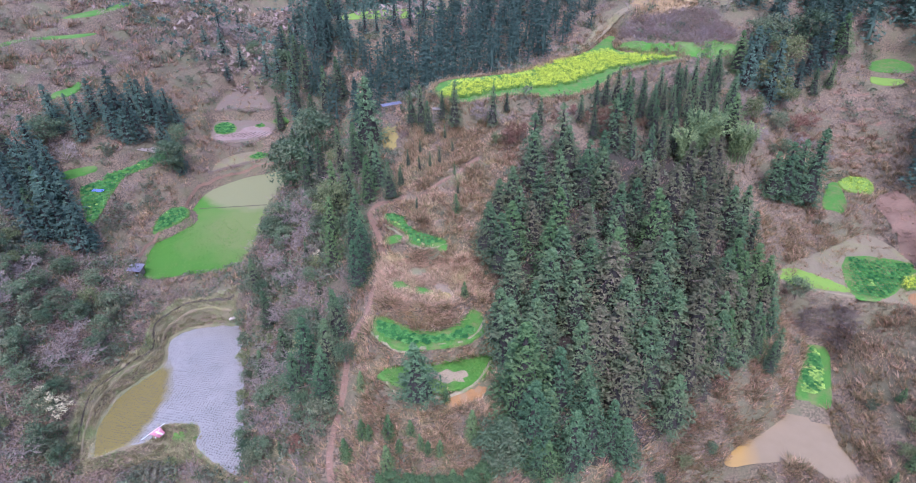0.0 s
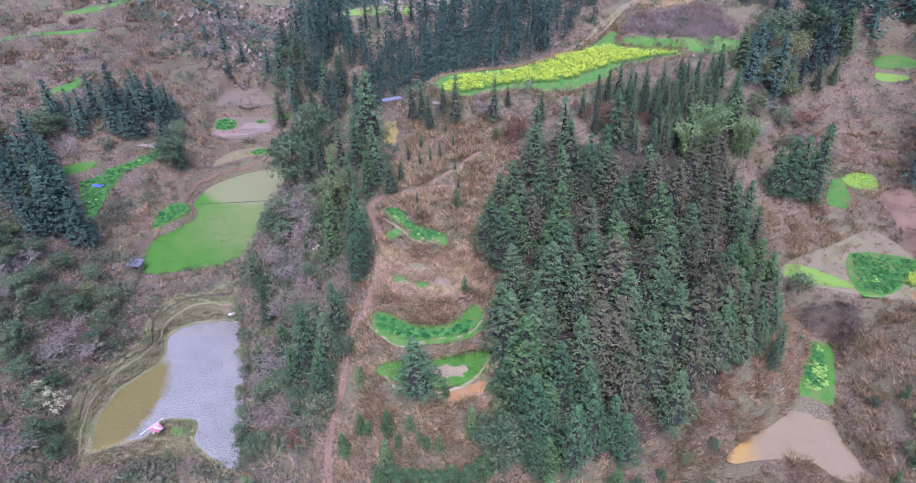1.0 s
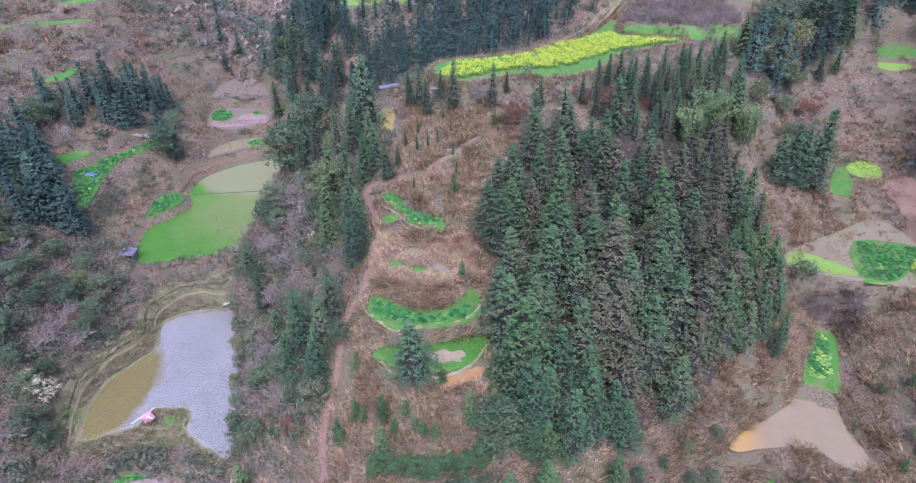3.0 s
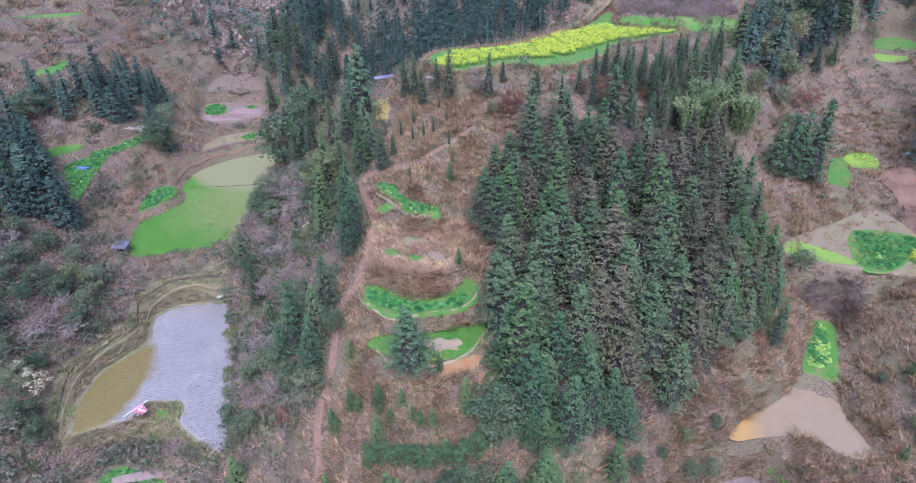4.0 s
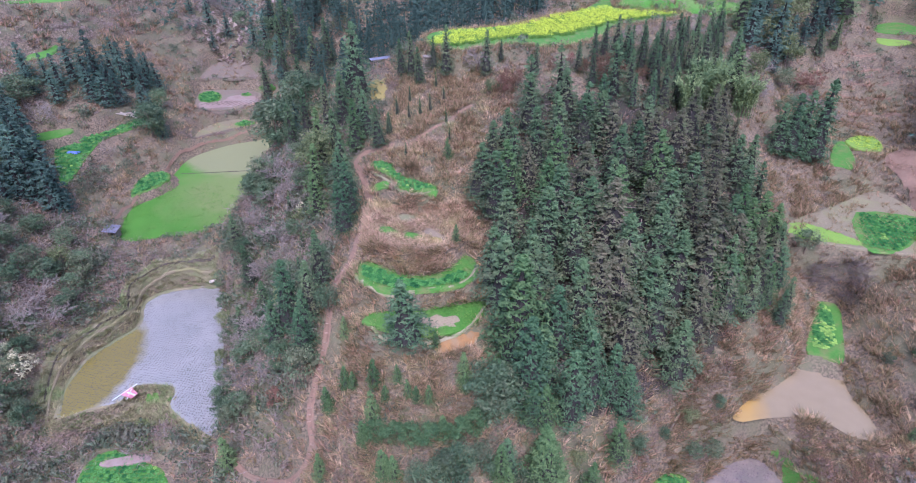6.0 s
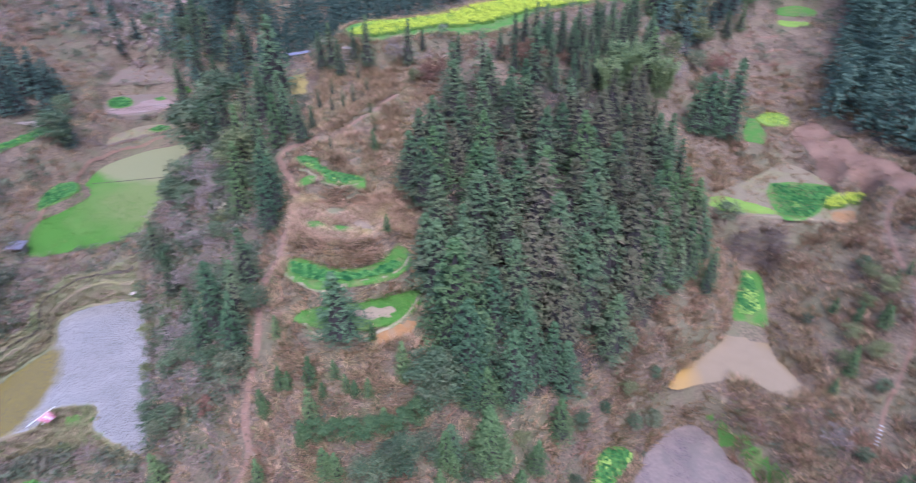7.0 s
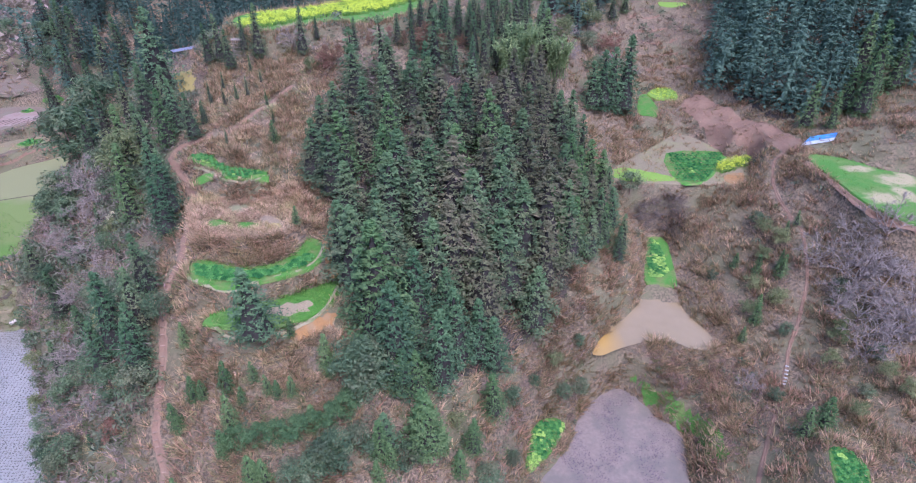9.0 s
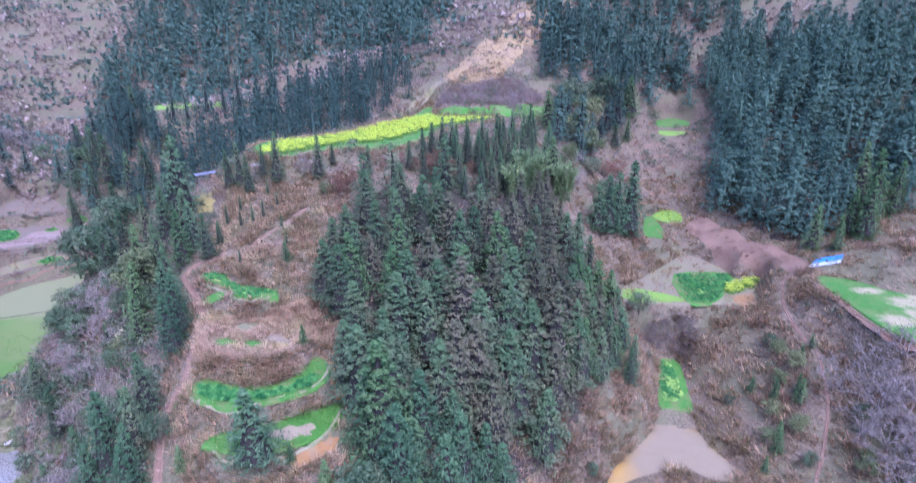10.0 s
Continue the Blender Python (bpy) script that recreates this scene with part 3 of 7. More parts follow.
CLAY2 = [(-4.2, 61.5), (-3.3, 60.8), (-2.5, 58.6), (-2.5, 57.0), (-3.1, 56.9), (-3.6, 58.1)]
OCHRE = [(-28.4, 102.0), (-27.1, 102.3), (-24.9, 100.0), (-23.7, 94.4), (-25.6, 94.9)]
EAST_WOOD = [(69.8, 120.3), (68.7, 106.5), (69.8, 96.0), (71.3, 91.0), (75.5, 89.3), (82.8, 94.1), (87.5, 88.6), (112, 98), (125, 130), (114, 158), (101, 179), (90, 168), (84, 140)]
RAPE_WOOD = [(-50, 132), (-36, 120), (-18, 113), (-3, 122), (8, 142), (12, 158), (6, 172), (-12, 166), (-24, 160), (-36, 152), (-48, 150), (-60, 164), (-70, 160), (-60, 142)]
FAR_WOOD = [(-90, 205), (-58, 186), (-30, 198), (-14, 200), (4, 186), (12, 172), (18, 184), (26, 215), (20, 250), (-20, 300), (-85, 300), (-100, 250)]
BACK_WOOD = [(45, 160), (40, 200), (60, 260), (150, 260), (130, 190), (92, 180), (84, 157), (68, 155)]
EVERGREENS = [(-44.3, 90.0, 6.5), (-2.9, 37.8, 4.5), (-4.7, 36.9, 4), (-6.6, 36.9, 3.5), (-0.7, 44.8, 6), (-31.2, 48.5, 4), (-32.4, 48.1, 3.5), (41.4, 82.1, 4), (1.0, 45.3, 5.5), (-22.2, 48.5, 5), (-20.5, 53.8, 4), (-68.6, 72.2, 5), (-67.4, 67.6, 4), (-63.7, 48.2, 5), (-60.9, 46.7, 4.5), (-78.8, 66.2, 5), (-78.9, 75.9, 4), (-74.5, 76.4, 4), (-82.6, 118.6, 5), (-80.2, 115.9, 4.5), (-32.3, 73.1, 3.5), (-74.2, 59.2, 4)]
OLIVES = [(-36.6, 98.9, 4), (-33.9, 87.8, 4.5), (-30.6, 87.3, 4), (-36.8, 89.1, 3.5), (-6.6, 91.8, 2.5), (-31.9, 74.8, 3), (45.0, 132.8, 8), (47.7, 130.2, 7), (39.5, 118.9, 6), (52.3, 40.3, 2.5), (54.2, 47.9, 3), (56.4, 50.5, 3), (57.9, 44.0, 3), (58.3, 41.6, 3), (52.9, 58.2, 3)]
RUSSETS = [(-4.2, 93.1, 3.5), (10.9, 98.6, 5), (9.7, 97.5, 4), (13.0, 98.0, 4), (-2.6, 93.4, 3), (-36.0, 65.4, 3), (-25.4, 47.5, 3), (-3.7, 74.5, 4), (6.3, 82.7, 3)]
BARES = [(62.1, 57.1, 6.5), (64.0, 55.1, 6), (58.6, 54.7, 5), (57.8, 47.8, 5), (61.5, 48.9, 6), (45.3, 48.4, 3), (66.7, 60.1, 5), (-36.7, 64.9, 4.5), (-36.8, 83.2, 5), (-38.9, 82.4, 4), (-37.6, 75.9, 4), (-41.3, 81.0, 4), (-36.8, 70.7, 4), (-40.8, 89.3, 5), (-9.3, 97.0, 4), (-99.9, 106.6, 5)]
PALES = [(-64.4, 52.3, 5.2), (-66.8, 52.9, 3.8), (-31.7, 75.8, 2.5)]
BAMBOOS = [(24.9, 100.3, 9), (27.2, 102.2, 9), (28.8, 104.0, 9.5), (33.8, 106.6, 8.5), (35.6, 107.5, 8), (23.4, 96.6, 8)]
HEDGE = [(-11.6, 41.1), (-9.8, 40.8), (-7.9, 40.4), (-6.2, 40.5), (-4.8, 41.0), (-3.1, 41.4), (-1.8, 42.1), (-1.1, 43.5)]
SCAFFOLD = [(-17.0, 96.4)]
HUT = [(-28.3, 109.5)]
SHED = [(-71.4, 83.8)]
TARP = [(68.9, 83.0), (70.9, 84.0), (74.1, 82.5), (73.0, 81.5)]
STEPS = [(50.9, 50.0), (50.4, 49.2), (49.9, 48.5), (49.4, 47.9)]
PINK = [(-50.5, 53.3)]
SACK = [(-51.0, 78.7)]
HILLPATCH = [(-18.7, 72.0), (-12.2, 71.0), (-12.4, 62.8), (-15.6, 63.4)]
GOLD = [(-11.4, 61.6), (-9.6, 63.2), (-8.6, 62.2), (-10.4, 60.9)]
KNOLL_WOOD = [(38, 153), (45, 151), (58, 147), (66, 149), (69, 160), (72, 166), (89, 172), (60, 182), (48, 176)]
THICKET = [(57.9, 56.6), (60.8, 63.0), (66, 62.9), (72, 62.3), (68, 54), (63.8, 46.9), (59, 46.6), (57.6, 50)]


# ---- building helpers ----
def link(name, verts, faces, material, parent=None, label="", smooth=False):
    me = bpy.data.meshes.new(name)
    me.from_pydata(verts if isinstance(verts, list) else verts.tolist(), [], faces if isinstance(faces, list) else faces.tolist())
    me.materials.append(material)
    if smooth:
        me.polygons.foreach_set("use_smooth", [True] * len(me.polygons))
    ob = new(name, me)
    ob.parent = parent
    if label:
        ob["label"] = label
    return ob


def part(name, bm, material, parent, label="", smooth=False):
    me = bpy.data.meshes.new(name)
    bm.to_mesh(me)
    bm.free()
    me.materials.append(material)
    if smooth:
        me.polygons.foreach_set("use_smooth", [True] * len(me.polygons))
    ob = new(name, me)
    ob.parent = parent
    if label:
        ob["label"] = label
    return ob


def box(bm, sx, sy, sz, m):
    made = bmesh.ops.create_cube(bm, size=1, matrix=m @ Matrix.Diagonal((sx, sy, sz, 1)))
    bmesh.ops.bevel(bm, geom=list({e for v in made["verts"] for e in v.link_edges}), offset=min(sx, sy, sz) * 0.15, segments=1, affect="EDGES")


def scatter(n, lo, hi, seed):
    rng = np.random.RandomState(seed)
    return np.stack([rng.uniform(lo[0], hi[0], n), rng.uniform(lo[1], hi[1], n)], 1)


# ---- the ground: one sheet to the horizon ----
def reach(lo, hi, step, out):
    mid, side, s = list(np.arange(lo, hi + 0.01, step)), [], step
    d = 0
    while d < out:
        s *= 1.22
        d += s
        side.append(d)
    return np.array([lo - v for v in side[::-1]] + mid + [hi + v for v in side])


gx, gy = reach(-146, 98, 0.88, 3000), reach(27, 180, 0.88, 3000)
GX, GY = np.meshgrid(gx, gy)
GZ = ground_z(GX, GY)
nx, ny = len(gx), len(gy)
idx = np.arange(nx * ny).reshape(ny, nx)
ground = link("ground", np.stack([GX.ravel(), GY.ravel(), GZ.ravel()], 1),
              np.stack([idx[:-1, :-1].ravel(), idx[:-1, 1:].ravel(), idx[1:, 1:].ravel(), idx[1:, :-1].ravel()], 1), GROUND, smooth=True)
tagged(ground, "brown dry winter hillside of grass, scrub and old terraces", "ground", kind="structure")


def sheet_z(x, y):
    """Height of the built sheet, between its corners."""
    x, y = np.asarray(x, float), np.asarray(y, float)
    i, j = np.clip(np.searchsorted(gx, x) - 1, 0, nx - 2), np.clip(np.searchsorted(gy, y) - 1, 0, ny - 2)
    u, v = (x - gx[i]) / (gx[i + 1] - gx[i]), (y - gy[j]) / (gy[j + 1] - gy[j])
    return (GZ[j, i] * (1 - u) + GZ[j, i + 1] * u) * (1 - v) + (GZ[j + 1, i] * (1 - u) + GZ[j + 1, i + 1] * u) * v


def near_field(x, y, margin=0.4):
    """Where a field, a pond or a way lies, within the margin."""
    out = np.zeros(x.shape, bool)
    for p in CLEAR:
        lo, hi = p.min(0) - margin, p.max(0) + margin
        k = (x > lo[0]) & (x < hi[0]) & (y > lo[1]) & (y < hi[1])
        if k.any():
            out[k] |= outline_distance(p, x[k], y[k]) < margin
    return out


def flat(name, outline, level, material, label, category, rim=0.0, thick=0.35, kind="structure", parent=None):
    """A level plot with a rounded lip."""
    p = outline
    bm = bmesh.new()
    mid = p.mean(0)
    inner = [bm.verts.new((*(q + (mid - q) / (np.linalg.norm(mid - q) + 1e-6) * 0.25), level)) for q in p]
    outer = [bm.verts.new((*q, level - 0.06 + rim)) for q in p]
    foot = [bm.verts.new((*(q - (mid - q) / (np.linalg.norm(mid - q) + 1e-6) * 0.2), level - thick)) for q in p]
    bm.faces.new(inner)
    n = len(p)
    for i in range(n):
        j = (i + 1) % n
        bm.faces.new((inner[i], outer[i], outer[j], inner[j]))
        bm.faces.new((outer[i], foot[i], foot[j], outer[j]))
    bmesh.ops.recalc_face_normals(bm, faces=bm.faces)
    ob = part(name, bm, material, parent)
    PLOTS[name] = ob
    return tagged(ob, label, category, kind=kind) if parent is None else ob


def overlay(name, outline, level, material, label, category, seed=0):
    """A patch of another growth within a plot, with a frayed edge."""
    c = curve_round(outline, 14)
    rng = np.random.RandomState(seed)
    mid = c.mean(0)
    c = mid + (c - mid) * (1 + 0.05 * rng.normal(size=len(c)))[:, None]
    bm = bmesh.new()
    face = bm.faces.new([bm.verts.new((*q, level)) for q in c])
    face.normal_update()
    if face.normal.z < 0:
        face.normal_flip()
    bmesh.ops.triangulate(bm, faces=bm.faces)
    return tagged(part(name, bm, material, None), label, category, kind="structure")


def ribbon(name, line, width, material, label, category="path", lift=0.1, seed=0):
    """A trodden way laid on the ground, worn hollow in the middle."""
    c = curve_round(line, 8, closed=False)
    keep = [c[0]]
    for q in c[1:]:
        if np.linalg.norm(q - keep[-1]) > 0.45:
            keep.append(q)
    c = np.array(keep)
    d = np.gradient(c, axis=0)
    d /= np.linalg.norm(d, axis=1)[:, None]
    side = np.stack([-d[:, 1], d[:, 0]], 1)
    rng = np.random.RandomState(seed)
    verts, faces, cols = [], [], 5
    for k, q in enumerate(c):
        w = width * (0.8 + 0.4 * rng.rand())
        for s, dz in zip((-1, -0.5, 0, 0.5, 1), (-0.12, 0.0, -0.04, 0.0, -0.12)):
            e = q + side[k] * w * 0.5 * s
            z = max(float(sheet_z(*e)), float(sheet_z(*q)) - 0.15)
            verts.append((e[0], e[1], z + lift + dz + rng.uniform(-0.02, 0.02)))
    for k in range(len(c) - 1):
        for s in range(cols - 1):
            a = k * cols + s
            faces.append((a, a + 1, a + cols + 1, a + cols))
    ob = link(name, verts, faces, material)
    return tagged(ob, label, category, kind="structure"), c


def draped(name, outline, material, label, category, lift=0.07, step=0.5):
    """A patch of bare soil that follows the slope."""
    p = curve_round(outline)
    lo, hi = p.min(0), p.max(0)
    xs, ys = np.arange(lo[0], hi[0] + step, step), np.arange(lo[1], hi[1] + step, step)
    X, Y = np.meshgrid(xs, ys)
    D = outline_distance(p, X, Y) + 0.35 * ripple(X, Y, 2.0, 9)
    Z = sheet_z(X, Y) + lift - np.clip(D, 0, 1) * 0.8
    k = np.arange(X.size).reshape(X.shape)
    ok = (D[:-1, :-1] < step) & (D[1:, 1:] < step) & (D[1:, :-1] < step) & (D[:-1, 1:] < step)
    f = np.stack([k[:-1, :-1][ok], k[:-1, 1:][ok], k[1:, 1:][ok], k[1:, :-1][ok]], 1)
    ob = link(name, np.stack([X.ravel(), Y.ravel(), Z.ravel()], 1), f, material, smooth=True)
    return tagged(ob, label, category, kind="structure")


# ---- fields, ponds and ways ----
def lev(n):
    return FIELDS[n][0]


PLOTS = {}
flat("meadow_lawn", ROUND["meadow"], lev("meadow"), MEADOW, "bright green mown meadow on a valley terrace", "meadow")
flat("terrace_tan", ROUND["terr_tan"], lev("terr_tan"), TAN_PLOT, "tan fallow terrace plot above the meadow", "field")
flat("terrace_pink", ROUND["terr_pink"], lev("terr_pink"), BROWN_PLOT, "brown tilled terrace plot with a cabbage patch", "field")
flat("terrace_brown", ROUND["terr_brown"], lev("terr_brown"), BROWN_PLOT, "bare brown terrace plot in the valley", "field")
flat("plot_small", ROUND["small_green"], lev("small_green"), GREEN_PLOT, "small green vegetable plot beside the meadow", "field")
flat("plot_west", ROUND["lveg"], lev("lveg"), GREEN_PLOT, "curved green vegetable plot on the west slope", "field")
flat("plot_strip", ROUND["lstrip"], lev("lstrip"), LAWN, "narrow strip of bright grass", "field")
flat("plot_far_west", ROUND["lfar"], lev("lfar"), LAWN, "far strip of bright green grass", "field")
flat("terrace_road", ROUND["lroad"], lev("lroad"), LAWN, "far green terrace strip with a pale edge", "field")
flat("terrace_road_2", ROUND["lroad2"], lev("lroad2"), LAWN, "far green terrace strip on the hill", "field")
flat("field_far", ROUND["ffield"], lev("ffield"), YELLOW_GRASS, "far yellow-green field behind the firs", "field")
flat("terrace_cabbage", ROUND["terr1"], lev("terr1"), GREEN_PLOT, "crescent terrace of green cabbages on the hill", "field")
flat("terrace_grass", ROUND["terr2"], lev("terr2"), LAWN, "rounded terrace of bright green grass", "field")
flat("terrace_fallow", ROUND["terr_mid"], lev("terr_mid"), FALLOW, "fallow straw-strewn terrace between grassy banks", "field")
flat("terrace_small", ROUND["terr3"], lev("terr3"), GREEN_PLOT, "narrow curved terrace with vegetables", "field")
flat("field_rape", ROUND["rape"], lev("rape"), GREEN_PLOT, "green field edge round the flowering rape", "field")
flat("field_east", ROUND["rfield"], lev("rfield"), TAN_PLOT, "pale fallow field with vegetable beds", "field")
flat("plot_east", ROUND["rgreen"], lev("rgreen"), YELLOW_GRASS, "small yellow-green plot on the east slope", "field")
flat("plot_east_2", ROUND["rgreen_b"], lev("rgreen_b"), GREEN_PLOT, "small green vegetable plot beside firs", "field")
flat("meadow_east", ROUND["rmeadow"], lev("rmeadow"), EAST_MEADOW, "green sloping meadow with bare spots", "meadow")
flat("plot_pond", ROUND["patch"], lev("patch"), GREEN_PLOT, "narrow green plot above the pond", "field")
flat("plot_mud", ROUND["mudveg"], lev("mudveg"), GREEN_PLOT, "small green plot beside the muddy field", "field")
flat("plot_low", ROUND["veg_br"], lev("veg_br"), GREEN_PLOT, "small green vegetable plot in dry grass", "field")
flat("plot_paddy", ROUND["lowveg"], lev("lowveg"), GREEN_PLOT, "green vegetable beds below the paddy", "field")
flat("field_far_east", ROUND["rfar"], lev("rfar"), YELLOW_GRASS, "far yellow-green terrace plot", "field")
flat("field_far_east_2", ROUND["rfar_b"], lev("rfar_b"), GREEN_PLOT, "far dark green terrace plot", "field")
CLEAR = list(ROUND.values())


# ---- trees ----
CORE_SIDES = 7


def stem(h, r, seg=6, lean=0.0, top=0.15):
    v, f = [], []
    for k in range(5):
        u = k / 4
        rr = r * (1 - u * (1 - top))
        for s in range(seg):
            a = 2 * math.pi * s / seg
            v.append((rr * math.cos(a) + lean * u * u, rr * math.sin(a), h * u - 0.3 * (k == 0)))
    for k in range(4):
        for s in range(seg):
            f.append((k * seg + s, k * seg + (s + 1) % seg, (k + 1) * seg + (s + 1) % seg, (k + 1) * seg + s))
    return v, f


def fir_crown(seed, rows=26, around=9, leaves=11, radius=1.7, low=0.1, ragged=0.25, leaf=0.2, core=0.5, full=0.8):
    """Whorls of drooping boughs with small tufts of needles, round an added cone that keeps the crown dark inside, on a
    stem 10 m tall.
    """
    rng = np.random.RandomState(seed)
    u, ang = [], []
    for k in range(rows):
        n = max(5, int(around * (1 - 0.35 * k / rows)))
        u += [k / (rows - 1)] * n
        ang += [2 * math.pi * (s + rng.uniform(-0.35, 0.35)) / n + k * 0.7 for s in range(n)]
    u = np.clip(np.array(u) + rng.uniform(-0.5, 0.5, len(u)) / rows, 0, 1)
    ang = np.array(ang)
    lobe = 1 + 0.16 * np.sin(2 * ang + 5 * u + rng.uniform(0, 6)) * np.sin(7 * u + rng.uniform(0, 6))
    r = 1.1 * radius * ((1 - u) ** full * 0.95 + 0.04) * (0.72 + 0.28 * np.minimum(1, u * 5 + 0.3)) * lobe * (1 + rng.uniform(-ragged, ragged, len(u)))
    z = 10 * (low + (1 - low) * u)
    droop = np.where(u < 0.85, rng.uniform(0.1, 0.4, len(u)), -0.7)
    u, ang, r, z, droop = (np.repeat(x, leaves) for x in (u, ang, r, z, droop))
    n = len(u)
    t = rng.uniform(0.16, 1.06, n) ** 0.5
    out = np.stack([np.cos(ang), np.sin(ang), np.zeros(n)], 1)
    side = np.stack([-np.sin(ang), np.cos(ang), np.zeros(n)], 1)
    p = out * (r * t)[:, None] + side * (rng.normal(size=n) * (0.06 + 0.13 * r * t))[:, None]
    p[:, 2] = z + 0.2 * r * t - droop * r * t * t + rng.normal(size=n) * 0.07
    nrm = out * 0.5 + np.array((0, 0, 0.8)) + rng.normal(size=(n, 3)) * 0.5
    nrm /= np.linalg.norm(nrm, axis=1)[:, None]
    ax = out + side * (rng.normal(size=n) * 0.9)[:, None] + rng.normal(size=(n, 3)) * 0.4
    ax -= nrm * (ax * nrm).sum(1)[:, None]
    ax /= np.linalg.norm(ax, axis=1)[:, None]
    wd = np.cross(nrm, ax)
    s = (leaf * rng.uniform(0.6, 1.35, n))[:, None]
    v = np.stack([p - ax * s * 0.8 + wd * s * 0.5, p - ax * s * 0.8 - wd * s * 0.5, p + ax * s * 1.2], 1).reshape(-1, 3)
    v, f = v.tolist(), np.arange(3 * n).reshape(-1, 3).tolist()
    i = len(v)
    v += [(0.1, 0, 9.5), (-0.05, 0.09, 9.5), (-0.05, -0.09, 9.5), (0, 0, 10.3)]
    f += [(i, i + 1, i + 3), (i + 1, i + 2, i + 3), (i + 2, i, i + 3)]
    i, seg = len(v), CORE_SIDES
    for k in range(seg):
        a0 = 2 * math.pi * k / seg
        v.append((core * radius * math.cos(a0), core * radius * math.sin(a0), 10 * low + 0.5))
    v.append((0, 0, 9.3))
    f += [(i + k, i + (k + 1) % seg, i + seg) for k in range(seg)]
    return v, f


def leaf_cloud(seed, clumps, leaves, size, spread, flatten=0.8, leaf=0.3, base=0.35):
    """Small leaves in uneven clumps round a crown about 6 m tall."""
    rng = np.random.RandomState(seed)
    v, f = [], []
    for c in range(clumps):
        a, u = rng.uniform(0, 6.28), rng.uniform(0, 1)
        rad = spread * math.sqrt(rng.uniform(0.05, 1)) * math.sin(math.pi * (0.18 + 0.74 * u))
        cen = np.array((rad * math.cos(a), rad * math.sin(a), 6 * (base + (1 - base) * u) * 0.95))
        cr = size * rng.uniform(0.6, 1.2)
        for k in range(leaves):
            d = rng.normal(size=3)
            d /= np.linalg.norm(d)
            p = cen + d * cr * rng.uniform(0.55, 1.05) * np.array((1, 1, flatten))
            n = d + rng.normal(size=3) * 0.5 + np.array((0, 0, 0.4))
            n /= np.linalg.norm(n)
            t = np.cross(n, rng.normal(size=3))
            t /= np.linalg.norm(t) + 1e-6
            b = np.cross(n, t)
            s = leaf * rng.uniform(0.6, 1.3)
            i = len(v)
            v += [tuple(p - t * s), tuple(p + b * s * 0.7), tuple(p + t * s)]
            f.append((i, i + 1, i + 2))
    return v, f


def twigs(seed, h, spread, depth=5, first=7, thick=0.075):
    """A bare crown: limbs that fork into fine twigs."""
    rng = np.random.RandomState(seed)
    v, f = [], []

    def bough(p, d, length, r, level):
        q = p + d * length
        x = np.cross(d, (0.3, 0.2, 1.0))
        x /= np.linalg.norm(x) + 1e-6
        y = np.cross(d, x)
        i = len(v)
        for c, rr in ((p, r), (q, r * 0.55)):
            for s in range(3):
                a = 2.1 * s
                v.append(tuple(c + (x * math.cos(a) + y * math.sin(a)) * rr))
        for s in range(3):
            f.append((i + s, i + (s + 1) % 3, i + 3 + (s + 1) % 3, i + 3 + s))
        if level > 0:
            for k in range(rng.randint(2, 5)):
                nd = d + rng.normal(size=3) * 0.55 + np.array((0, 0, 0.15))
                nd /= np.linalg.norm(nd)
                bough(p + d * length * rng.uniform(0.4, 1), nd, length * rng.uniform(0.5, 0.75), max(r * 0.55, 0.026), level - 1)
    for k in range(first):
        a = rng.uniform(0, 6.28)
        d = np.array((math.cos(a) * spread, math.sin(a) * spread, rng.uniform(0.5, 1.2)))
        d /= np.linalg.norm(d)
        bough(np.array((0, 0, h * rng.uniform(0.05, 0.3))), d, h * rng.uniform(0.3, 0.45), thick, depth - 1)
    return v, f


